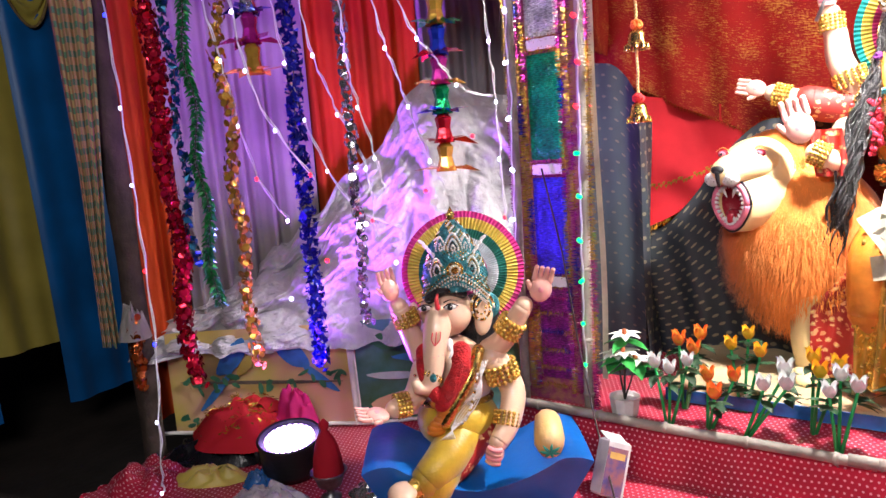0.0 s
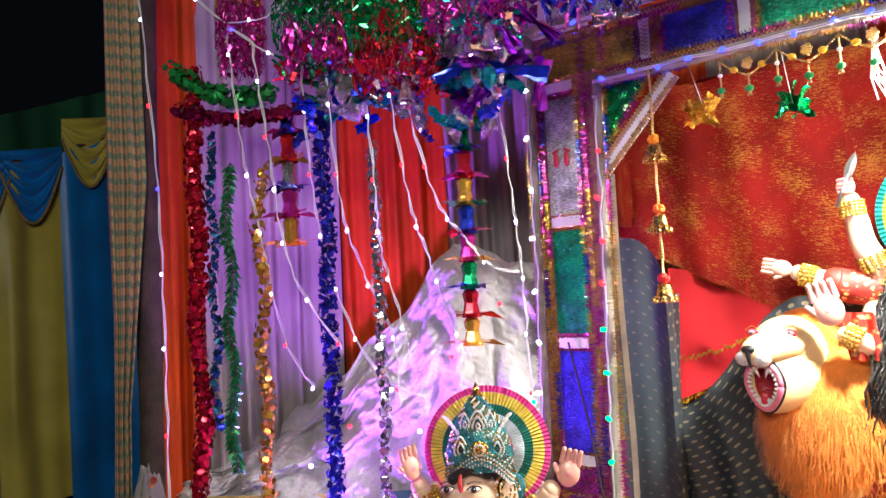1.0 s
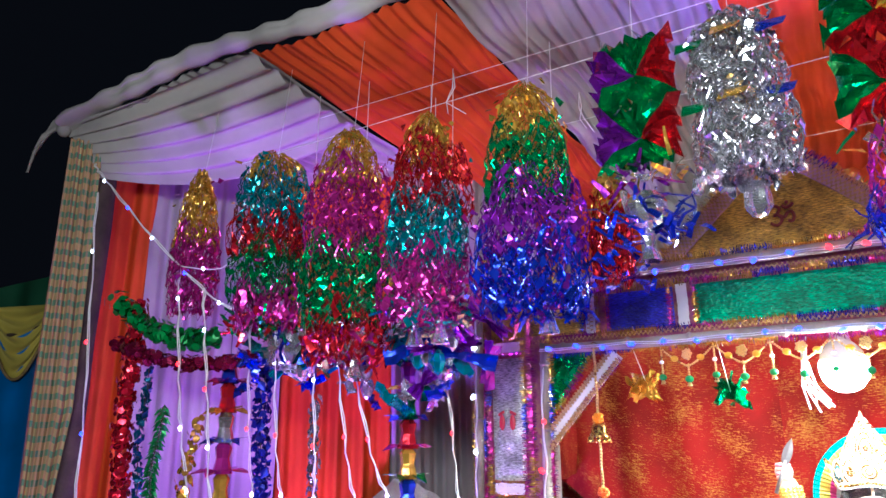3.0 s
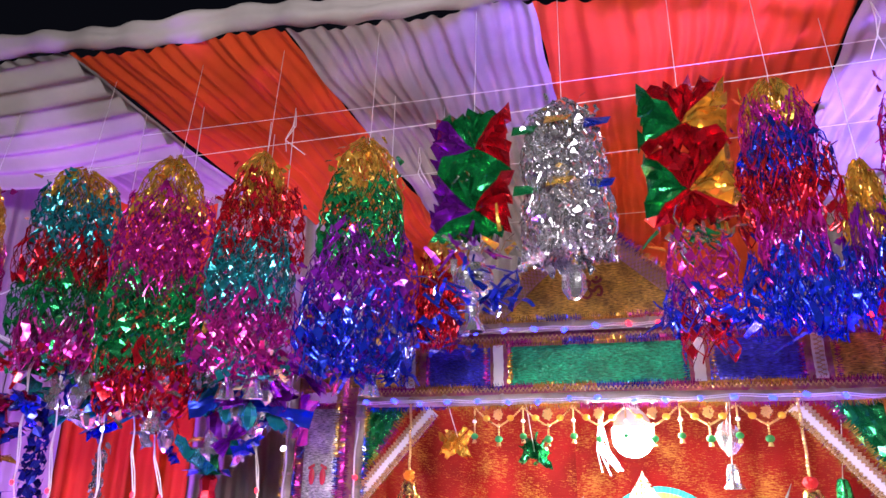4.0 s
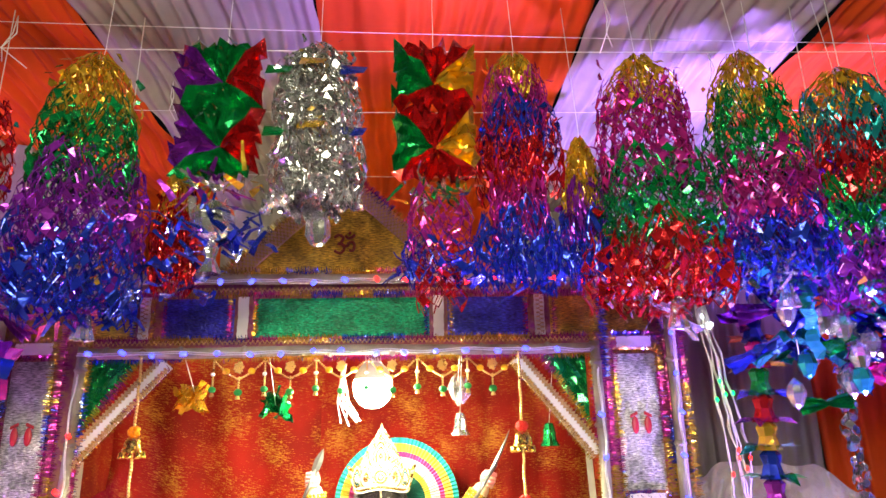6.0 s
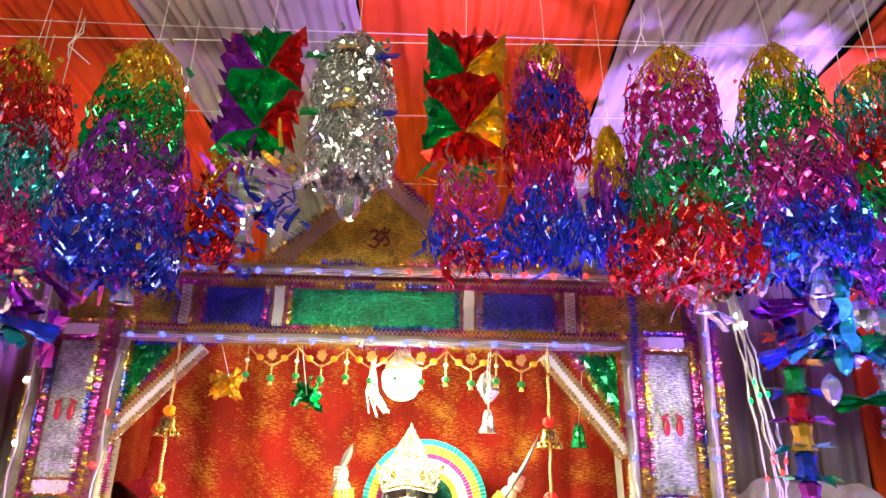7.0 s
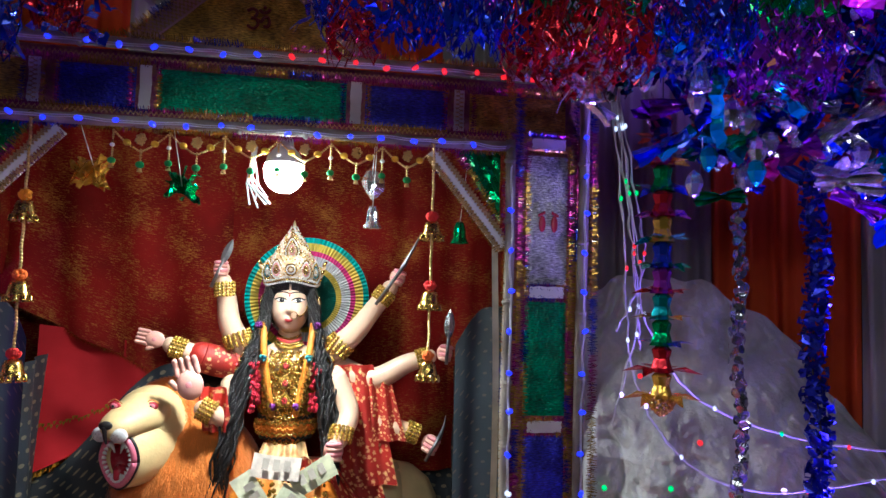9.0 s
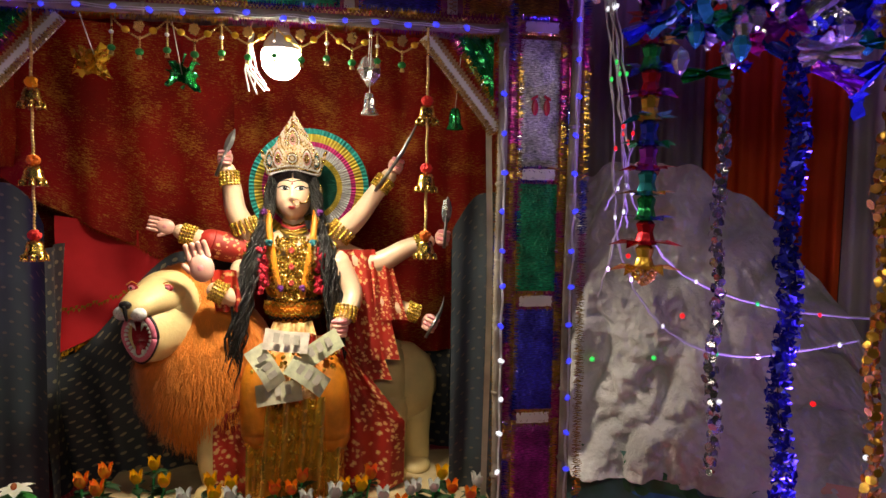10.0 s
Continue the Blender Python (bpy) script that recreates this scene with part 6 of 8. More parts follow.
pleated_halo("pleated_halo", (0.472, 2.33, 1.612), 0, 0, 0.212,
             [(0.91, 1.0, PAPER["teal"]), (0.78, 0.91, PAPER["yellow"]), (0.70, 0.78, PAPER["magenta"]), (0.55, 0.70, PAPER["white"]), (0.46, 0.55, PAPER["yellow"]), (0.10, 0.46, PAPER["green"])], "pleated crepe paper halo in pastel rings behind the goddess")

# what the goddess holds
STEEL = material("dull_steel", (0.30, 0.30, 0.31), 0.4, 0.9, 0.25, 20, 0.15, 60)


def weapon(name, a, b, kind, label):
    a, b = V(a), V(b)
    ob = thing(name, label, name.replace("_", " "), "weapons of the goddess", at=a)
    d = b - a
    part("shaft", Geo().tube([V((0, 0, 0)), d * 0.6], 0.0055, 8), STEEL, ob)
    s = d.cross(V((0, 1, 0))).normalized()
    geo = Geo()
    w = {"spear": 0.013, "sword": 0.006, "mace": 0.018, "knife": 0.009}[kind]
    st = 0.50 if kind != "sword" else 0.30
    n = 10
    vs, fs = [], []
    for i in range(n + 1):
        t = i / n
        ww = w * (math.sin(math.pi * min(1, t * 0.9 + 0.12)) ** 0.7 if kind != "knife" else (1 - t * 0.9))
        c = d * (st + (1 - st) * t) + (s * 0.02 * t * t if kind in ("sword", "knife") else V((0, 0, 0)))
        vs += [c - s * ww, c + V((0, -0.004, 0)), c + s * ww, c + V((0, 0.004, 0))]
    for i in range(n):
        for k in range(4):
            j = (k + 1) % 4
            fs.append((i * 4 + k, i * 4 + j, i * 4 + 4 + j, i * 4 + 4 + k))
    geo.add(vs, fs, 0, False)
    part("blade", geo, SILVER if kind == "mace" else STEEL, ob)


weapon("spear_blade", dq(0.180, 1.640, 0.10), dq(0.240, 1.795, 0.10), "spear", "small dark steel spear blade in a raised hand")
weapon("sword", dq(0.695, 1.60, 0.13), dq(0.855, 1.83, 0.12), "sword", "curved steel sword in a raised hand")
weapon("mace", dq(0.935, 1.41, 0.11), dq(0.945, 1.59, 0.11), "mace", "silvered mace with a leaf-shaped head")
weapon("dagger", dq(0.875, 1.10, 0.11), dq(0.955, 1.235, 0.11), "knife", "short steel dagger held low")

# paper notes pinned on the lap
for i, (x, z, ang, col) in enumerate(((0.42, 1.135, 8, (0.72, 0.64, 0.56)), (0.525, 1.11, -30, (0.60, 0.62, 0.42)), (0.36, 1.06, 60, (0.64, 0.64, 0.46)), (0.485, 1.03, 35, (0.58, 0.60, 0.42)), (0.40, 0.98, -10, (0.50, 0.46, 0.32)))):
    g = Geo().sheet(lambda u, v: V(((u - 0.5) * 0.135, 0.010 * math.sin(u * 4 + i), (v - 0.5) * 0.066)), 12, 4)
    ob = thing("paper_note", "creased paper offering note pinned to the skirt", "paper note", "paper notes on the lap")
    ob.matrix_world = pose(x, DY - 0.330 + 0.02 * (z > 1.1), z, -26, ang, 0)
    part("paper", g, material("note_paper_%d" % i, col, 0.8, 0, 0.15, 30, 0.1, 200), ob)
    for k in range(3):
        part("printed_bar", Geo().box((-0.03 + 0.03 * k, -0.010, 0.004), (0.018, 0.001, 0.03)), material("note_print", (0.46, 0.42, 0.36), 0.8), ob)

# painted board under the statues
g = Geo().box((0.44, 2.22, STAGE + 0.026), (1.30, 0.56, 0.05))
bd = thing("statue_board", "cream board with a blue front edge under the statues", "board")
part("board", g, material("cream_board", (0.66, 0.52, 0.30), 0.6, 0, 0.15, 8, 0.15, 60), bd)
part("front_edge", Geo().box((0.44, 1.936, STAGE + 0.026), (1.30, 0.006, 0.040)), material("blue_edge_paint", (0.02, 0.20, 0.62), 0.45, 0, 0.15, 20, 0.1, 60), bd, "blue painted edge")


# ---------------------------------------------------------------- foil lanterns under the canopy
def lace(geo, z1, z0, r1, r0, mat, lobes=3, lobe=0.22, seed=0.0, nu=30, nv=10, open_share=0.16, dome=False):
    """A tier of slit foil pulled open into a net of small diamonds; some cells stay closed and glint."""
    def at(i, t):
        r = r1 + (r0 - r1) * t
        if dome:
            r *= math.sin(min(1, t * 1.9 + 0.16) * 1.571)
        else:
            r *= 0.86 + 0.20 * math.sin(math.pi * min(1, t * 0.9 + 0.08))
        a = i / nu * 6.283
        wave = math.cos(lobes * a + seed)
        q = r * (1 + lobe * wave * (0.5 + 0.5 * t))
        return V((q * math.cos(a), q * math.sin(a), z1 + (z0 - z1) * t + 0.026 * wave * ((1 - t) if not dome else 0.4 * (1 - t)) - 0.016 * wave * t))
    node = {}
    for j in range(nv + 1):
        for i in range(nu):
            p = at(i + (0.5 if j % 2 else 0.0) + rnd(-.22, .22), min(1.05, max(0.0, (j + rnd(-.25, .25)) / nv)))
            d = V((p.x, p.y, 0))
            d = d.normalized() if d.length > 1e-6 else V((1, 0, 0))
            node[i, j] = p + d * rnd(-.006, .006)
    vs, fs = [], []
    for j in range(nv):
        for i in range(nu):
            k = (i + 1) % nu if j % 2 else (i - 1) % nu
            for q in ((i, j + 1), (k, j + 1)):
                a, b = node[i, j], node[q]
                d = b - a
                w = d.cross(V((rnd(-1, 1), rnd(-1, 1), rnd(-1, 1))))
                w = (w.normalized() if w.length > 1e-7 else V((1, 0, 0))) * rnd(0.0007, 0.0019)
                o = len(vs)
                vs += [a - w, a + w, b + w * 0.8, b - w * 0.8]
                fs.append((o, o + 1, o + 2, o + 3))
            if j < nv - 1 and rnd(0, 1) < open_share:
                o = len(vs)
                vs += [node[i, j], node[i, j + 1], node[i, j + 2], node[k, j + 1]]
                fs += [(o, o + 1, o + 3), (o + 1, o + 2, o + 3)]
    geo.add(vs, fs, mat, False)


def curls(geo, c, spread, count, mats, size=(0.02, 0.05)):
    """Loose bent strips of foil."""
    for k in range(count):
        p = V(c) + V(tuple(max(-1.5, min(1.5, random.gauss(0, 1))) * q for q in spread))
        d = V((rnd(-1, 1), rnd(-1, 1), rnd(-1, 1))).normalized()
        s = d.orthogonal().normalized() * rnd(0.003, 0.010)
        b = d.cross(s).normalized()
        ln = rnd(*size)
        q = [p, p + d * ln * 0.5 + b * ln * 0.15, p + d * ln + b * ln * rnd(-0.2, 0.4)]
        vs = []
        for i, o in enumerate(q):
            vs += [o - s * (1 - 0.25 * i), o + s * (1 - 0.25 * i)]
        geo.add(vs, [(0, 1, 3, 2), (2, 3, 5, 4)], random.choice(mats), False)


def crumple(geo, c, w, h, seed):
    """A crushed square of foil, pinched at its middle."""
    c = V(c)
    geo.sheet(lambda u, v: c + V(((u - 0.5) * w * (0.45 + 1.1 * abs(v - 0.5)), -0.02 * math.sin(u * 9 + seed) - 0.03 * noise.noise(V((u * 4, v * 4, seed))), (v - 0.5) * h * (0.6 + 0.8 * abs(u - 0.5)) + 0.02 * noise.noise(V((u * 5, v * 3, seed + 5))))), 9, 9, 0, (1, 1), False)


def pinwheel(geo, c, w, h, mats, depth=0.030, n=44):
    """Pleated foil fan spread to a rectangle, its pleats crushed; mats: top and bottom, left, right."""
    c = V(c)
    rings = (0.0, 0.14, 0.36, 0.60, 0.82, 1.0)
    pts = {}
    for k in range(n):
        a = k / n * 6.283
        x, z = math.cos(a), math.sin(a)
        f = min(w / 2 / max(abs(x), 1e-6), h / 2 / max(abs(z), 1e-6))
        for j, q in enumerate(rings):
            pts[k, j] = c + V((x * f * q * rnd(0.96, 1.04) + rnd(-.008, .008) * min(1, q * 2), (-depth if k % 2 else depth * 0.3) * (0.1 + q) * rnd(0.3, 1.5) - 0.030 * math.sin(q * 2.6) + rnd(-.014, .014) * q, z * f * q * rnd(0.97, 1.03) + rnd(-.004, .004)))
    for k in range(n):
        m2 = (k + 1) % n
        am = (k + 0.5) / n * 6.283
        m = mats[0] if abs(math.sin(am)) * w > abs(math.cos(am)) * h * 1.05 else (mats[1] if math.cos(am) < 0 else mats[2])
        for j in range(len(rings) - 1):
            a, b, d, e = pts[k, j], pts[m2, j], pts[m2, j + 1], pts[k, j + 1]
            geo.add([a, b, d, e], [(0, 1, 2), (0, 2, 3)] if (k + j) % 2 else [(0, 1, 3), (1, 2, 3)], m, False)


ALL = [RED, GREEN, BLUE, GOLD, SILVER, PURPLE, MAGENTA, TEAL]
IX = {"red": 0, "green": 1, "blue": 2, "gold": 3, "silver": 4, "purple": 5, "magenta": 6, "teal": 7}
HANG_Y = 1.20
CANOPY_Z = 2.985


def lantern(x, tiers, label, y=HANG_Y, frill=None, bells=0, top=None):
    """A hanging lantern of net foil tiers. tiers: colour, top, bottom, radius above, radius below."""
    ob = thing("foil_lantern", label, "foil lantern", "foil lanterns under the canopy", at=(x, y, -0.022))
    t0 = tiers[0][1]
    part("thread", Geo().tube([(0, 0, t0 - 0.01), (0.004, 0.01, t0 + 0.05), (-0.004, 0.05, min(CANOPY_Z, t0 + 0.40))], 0.0007, 5), WIRE, ob)
    for i, (col, z1, z0, r1, r0) in enumerate(tiers):
        g = Geo()
        wide = (0.82, 0.90, 0.96, 0.98, 0.96, 0.94)[min(i, 5)]
        for layer in range(2):
            lace(g, z1 + 0.022, z0 - rnd(0.015, 0.035), r1 * wide * (0.92 - 0.26 * layer), r0 * wide * (0.94 - 0.26 * layer) * rnd(0.95, 1.1), 0, random.choice((3, 4, 4)), 0.26, rnd(0, 6), dome=(i == 0), nu=48 - 10 * layer, nv=max(8, int((z1 - z0) / 0.0085)), open_share=0.10 if i == 0 else 0.20)
        curls(g, (0, 0, (z1 + z0) / 2), (r0 * 0.6, r0 * 0.6, (z1 - z0) * 0.3), 26, [0, 0, 1], (0.012, 0.028))
        part("foil_tier", g, [ALL[IX[col]], ALL[IX[tiers[(i + 1) % len(tiers)][0]]]], ob, col + " net foil", "stuff")
    zb = tiers[-1][2]
    if frill:
        g = Geo()
        for col in frill:
            curls(g, (0, -0.01, zb - 0.01), (0.06, 0.05, 0.025), 46, [IX[col]], (0.02, 0.05))
        part("foil_frill", g, ALL, ob, "ragged frill of foil strips", "stuff")
    for k in range(bells):
        a = k * 2.1 + 0.6
        c = V((0.04 * math.cos(a), 0.04 * math.sin(a) - 0.02, zb - 0.05))
        part("silver_bell", Geo().lathe(c, [(0.003, 0.035), (0.010, 0.026), (0.014, 0.0), (0.024, -0.03), (0.020, -0.028)], 14, 0, 0.22, smooth=False), SILVER, ob, "fluted silver foil bell")
    return ob


lantern(-1.32, [("gold", 2.66, 2.45, 0.045, 0.080), ("magenta", 2.45, 2.24, 0.085, 0.080)], "gold and magenta net foil lantern, tall and narrow")
lantern(-0.98, [("gold", 2.64, 2.58, 0.09, 0.10), ("teal", 2.58, 2.44, 0.10, 0.105), ("red", 2.44, 2.36, 0.11, 0.11), ("green", 2.36, 2.24, 0.105, 0.11), ("magenta", 2.24, 2.15, 0.10, 0.10)], "gold, teal, red and green net foil lantern", frill=("red", "green"))
lantern(-0.68, [("gold", 2.64, 2.52, 0.07, 0.10), ("magenta", 2.52, 2.31, 0.11, 0.115), ("green", 2.31, 2.13, 0.12, 0.125), ("red", 2.13, 2.05, 0.12, 0.12)], "gold, magenta and green net foil lantern", frill=("red", "magenta", "silver"), bells=1)
lantern(-0.42, [("gold", 2.62, 2.53, 0.06, 0.08), ("red", 2.53, 2.39, 0.10, 0.11), ("teal", 2.39, 2.25, 0.10, 0.105), ("magenta", 2.25, 2.12, 0.105, 0.11)], "gold, red, teal and magenta net foil lantern", frill=("magenta", "silver", "teal"), bells=2)
lantern(-0.14, [("gold", 2.62, 2.50, 0.065, 0.09), ("green", 2.50, 2.37, 0.095, 0.115), ("purple", 2.37, 2.23, 0.11, 0.13), ("blue", 2.23, 2.12, 0.13, 0.12)], "gold, green, purple and blue net foil lantern", frill=("blue", "purple", "blue"), bells=1)
lantern(0.00, [("gold", 2.42, 2.34, 0.03, 0.05), ("red", 2.34, 2.20, 0.05, 0.055)], "small orange-gold net foil lantern", y=1.34, frill=("blue",))
lantern(0.745, [("gold", 2.63, 2.565, 0.055, 0.065), ("magenta", 2.565, 2.50, 0.075, 0.080), ("blue", 2.50, 2.45, 0.08, 0.085), ("red", 2.45, 2.36, 0.085, 0.08), ("magenta", 2.36, 2.26, 0.06, 0.065), ("blue", 2.26, 2.17, 0.085, 0.08)], "gold, magenta, red and blue net foil lantern", frill=("blue",))
lantern(0.895, [("gold", 2.46, 2.34, 0.035, 0.05), ("purple", 2.34, 2.27, 0.05, 0.055), ("blue", 2.27, 2.19, 0.055, 0.06)], "small gold, purple and blue net foil lantern", y=1.26)
lantern(1.02, [("gold", 2.63, 2.535, 0.065, 0.085), ("magenta", 2.535, 2.37, 0.11, 0.115), ("green", 2.37, 2.23, 0.12, 0.125), ("red", 2.23, 2.13, 0.13, 0.13)], "gold, magenta, green and red net foil lantern", frill=("red", "red", "silver"), bells=1)
lantern(1.255, [("gold", 2.64, 2.53, 0.065, 0.085), ("green", 2.53, 2.39, 0.09, 0.105), ("magenta", 2.39, 2.26, 0.11, 0.12), ("blue", 2.26, 2.17, 0.12, 0.12)], "gold, green, maroon and blue net foil lantern", frill=("blue", "teal", "silver"), bells=1)
lantern(1.475, [("gold", 2.60, 2.53, 0.08, 0.09), ("teal", 2.53, 2.44, 0.10, 0.10), ("red", 2.44, 2.34, 0.10, 0.10), ("green", 2.34, 2.24, 0.10, 0.11), ("purple", 2.24, 2.12, 0.11, 0.11)], "gold, teal, red and green net foil lantern", frill=("green", "magenta"))
lantern(1.72, [("gold", 2.64, 2.52, 0.07, 0.09), ("magenta", 2.52, 2.36, 0.10, 0.11), ("blue", 2.36, 2.20, 0.11, 0.12)], "gold, magenta and blue net foil lantern", frill=("blue", "silver", "purple"), bells=2)


def fan_lantern(x, mats, label, ball):
    ob = thing("foil_fan", label, "foil fan", "pleated foil fans under the canopy", at=(x, HANG_Y, -0.022))
    part("thread", Geo().tube([(0, 0, 2.64), (0.0, 0.03, 2.98)], 0.0007, 5), WIRE, ob)
    for zc in (2.585, 2.435):
        g = Geo()
        pinwheel(g, (0, 0, zc), 0.172, 0.155, (0, 1, 2))
        part("pleated_fan", g, [ALL[IX[m]] for m in mats], ob, "pleated foil fan")
    g = Geo()
    curls(g, (0, -0.01, 2.335), (0.045, 0.03, 0.02), 40, [IX["silver"], IX[mats[1]], IX["gold"]], (0.03, 0.06))
    part("foil_frill", g, ALL, ob, "ragged foil frill", "stuff")
    if ball:
        part("mirror_ball", Geo().ell((0, -0.01, 2.275), (0.044, 0.044, 0.042), 0, 14, 9, smooth=False), SILVER, ob, "faceted silver ball")
        g = Geo()
        curls(g, (0, 0, 2.25), (0.06, 0.05, 0.02), 60, [IX["blue"]], (0.03, 0.06))
        part("foil_frill", g, ALL, ob, "blue foil frill", "stuff")
        part("silver_drop", Geo().lathe((0, -0.01, 2.20), [(0.004, 0.035), (0.016, 0.015), (0.010, -0.005), (0.024, -0.035)], 12, 0, 0.2, smooth=False), SILVER, ob, "fluted silver drop")
    else:
        g = Geo()
        lace(g, 2.32, 2.21, 0.055, 0.065, 0, nu=26, nv=9)
        part("foil_tier", g, MAGENTA, ob, "magenta net foil", "stuff")
        g = Geo()
        lace(g, 2.22, 2.15, 0.075, 0.07, 0, nu=26, nv=7)
        curls(g, (0, 0, 2.19), (0.05, 0.04, 0.02), 40, [0], (0.02, 0.05))
        part("foil_tier", g, BLUE, ob, "blue net foil", "stuff")
        g = Geo()
        lace(g, 2.22, 2.10, 0.035, 0.05, 0, nu=18, nv=10)
        part("foil_tassel", g, RED, ob, "red net tassel", "stuff")


fan_lantern(0.125, ("green", "purple", "red"), "green, purple and red pleated foil fans with a silver ball", True)
fan_lantern(0.570, ("red", "green", "gold"), "red, green and gold pleated foil fans over net tiers", False)

# silver lantern with coloured ears
ob = thing("foil_lantern", "silver net foil lantern with coloured foil ears", "foil lantern", "foil lanterns under the canopy", at=(0.325, HANG_Y, -0.018))
part("thread", Geo().tube([(0, 0, 2.64), (0, 0.03, 2.98)], 0.0007, 5), WIRE, ob)
for z1, z0, r1, r0 in ((2.665, 2.55, 0.065, 0.080), (2.555, 2.45, 0.085, 0.085), (2.45, 2.32, 0.09, 0.095)):
    g = Geo()
    for k in (1, 0.8, 0.6):
        lace(g, z1, z0, r1 * k, r0 * k, 0, 4, 0.08, rnd(0, 6), nu=40, nv=13, open_share=0.30, dome=z1 > 2.6)
    curls(g, (0, 0, (z1 + z0) / 2), (0.05, 0.05, 0.03), 60, [0], (0.010, 0.025))
    part("foil_tier", g, SILVER, ob, "silver net foil", "stuff")
for z in (2.585, 2.445):
    for x, col in ((-0.075, "green"), (0.0, "gold"), (0.078, "blue")):
        g = Geo().add([V((x - 0.028, -0.07 + abs(x) * 0.4, z + 0.018)), V((x + 0.028, -0.075 + abs(x) * 0.4, z + 0.012)), V((x + 0.02, -0.10 + abs(x) * 0.5, z - 0.012)), V((x - 0.03, -0.09 + abs(x) * 0.5, z - 0.01))], [(0, 1, 2), (0, 2, 3)], 0, False)
        part("foil_ear", g, ALL[IX[col]], ob, col + " foil ear")
g = Geo()
for k in range(16):
    a = k / 16 * 6.283
    crumple(g, (0.078 * math.cos(a), -0.03 + 0.055 * math.sin(a), 2.305 + 0.014 * math.sin(a * 3)), rnd(0.035, 0.06), rnd(0.03, 0.05), rnd(0, 60))
part("foil_petals", g, SILVER, ob, "ring of silver foil petals")
part("silver_drop", Geo().lathe((0.01, -0.03, 2.245), [(0.012, 0.035), (0.024, 0.015), (0.026, -0.015), (0.014, -0.032), (0, -0.036)], 14, 0, 0.2, smooth=False), SILVER, ob, "fluted silver drop")

# threads strung under the canopy
for a, b in (((-1.3, 1.50, 2.93), (2.4, 1.62, 2.95)), ((-1.2, 1.25, 2.68), (2.2, 1.25, 2.70)), ((-0.6, 1.9, 2.86), (2.2, 1.9, 2.88)), ((-0.3, 2.4, 2.84), (1.8, 2.4, 2.84))):
    solid("cord", Geo().tube(sag(a, b, 0.015, 20), 0.0010, 5, 0, False), WIRE, "thin pale cord strung under the canopy", "cord", "cords under the canopy")
for x, y in ((-0.55, 1.55), (-0.25, 1.9), (1.05, 1.45), (1.9, 1.5), (1.45, 1.7)):
    g = Geo()
    for k in range(2):
        g.tube([(x, y, 2.96), (x + 0.01 * k, y - 0.01, 2.90), (x + rnd(-.03, .03), y - 0.02, 2.85), (x + rnd(-.03, .05), y, 2.80 + 0.02 * k)], 0.0016, 5)
    solid("loose_tie", g, WIRE, "loose white tie hanging from the canopy", "tie", "loose ties of the canopy")


# ---------------------------------------------------------------- hanging garlands
def garland(x, y, z1, z0, mat, style, label, r=0.02, dens=1.0, end=None):
    """A hanging cord closely set with foil discs, leaves or petals."""
    ob = thing("foil_garland", label, "garland", "hanging foil garlands", at=(x, y, 0))
    n = 26
    path = [V((0.008 * math.sin(i * 0.8 + x * 9), 0.008 * math.cos(i * 0.7), z1 + (z0 - z1) * i / n)) for i in range(n + 1)]
    part("cord", Geo().tube(path, 0.0016, 5, 0, False), DARKWIRE, ob)
    g = Geo()
    count = int((z1 - z0) * {"disc": 330, "leaf": 420, "sparse": 190, "petal": 260}[style] * dens)
    for k in range(count):
        t = (k + rnd(0, 1)) / count
        c = path[min(n, int(t * n))].lerp(path[min(n, int(t * n) + 1)], t * n % 1)
        a = k * 2.4
        o = V((math.cos(a), math.sin(a), rnd(-.5, .5))).normalized()
        side = o.cross(V((rnd(-1, 1), rnd(-1, 1), rnd(-1, 1)))).normalized()
        up = o.cross(side)
        if style in ("disc", "sparse"):
            q = rnd(0.008, 0.014) * (1.0 if style == "disc" else 0.95)
            cc = c + o * rnd(0.3, 1) * r
            g.add([cc + (side * math.cos(b * 0.785) + up * math.sin(b * 0.785)) * q + o * rnd(0, .002) for b in range(8)], [tuple(range(8))], 0, False)
        elif style == "leaf":
            e = c + o * r * rnd(0.8, 1.3) + V((0, 0, -r * 0.6))
            m = c + o * r * 0.6
            g.add([c, m + side * 0.006, e, m - side * 0.006], [(0, 1, 2), (0, 2, 3)], 0, False)
        else:
            q = rnd(0.012, 0.019)
            cc = c + o * r * rnd(0.35, 1.0)
            g.add([cc - side * q, cc + up * q * 0.7, cc + side * q, cc - up * q * 0.7 + o * 0.004], [(0, 1, 2, 3)], 0, False)
            g.add([c + o * 0.004, c + o * r + side * 0.004, c + o * r - side * 0.004], [(0, 1, 2)], 0, False)
    part("foil_fringe", g, mat, ob, "", "stuff")
    return ob


RED2 = foil("red_discs", (0.65, 0.01, 0.04), 0.22, 0.5)
BLUE2 = material("blue_petal_foil", (0.015, 0.02, 0.42), 0.35, 0.6, 0.2, 30, 0.2, 45, perpiece=0.5)
GOLD2 = foil("gold_discs", (0.80, 0.45, 0.07), 0.22, 0.5)
SILV2 = foil("silver_discs", (0.75, 0.76, 0.80), 0.18, 0.5)
GRN2 = material("green_leaf_foil", (0.02, 0.30, 0.06), 0.35, 0.4, 0.2, 30, 0.2, 50, perpiece=0.4)
garland(-1.515, 1.15, 2.24, 0.66, RED2, "disc", "glossy red foil disc garland, thick", 0.034, 1.7)
garland(-1.40, 1.19, 1.90, 0.92, GRN2, "leaf", "green foil leaf garland", 0.024, 1.2)
garland(-1.24, 1.19, 1.86, 0.74, GOLD2, "sparse", "gold foil disc garland", 0.024, 1.3)
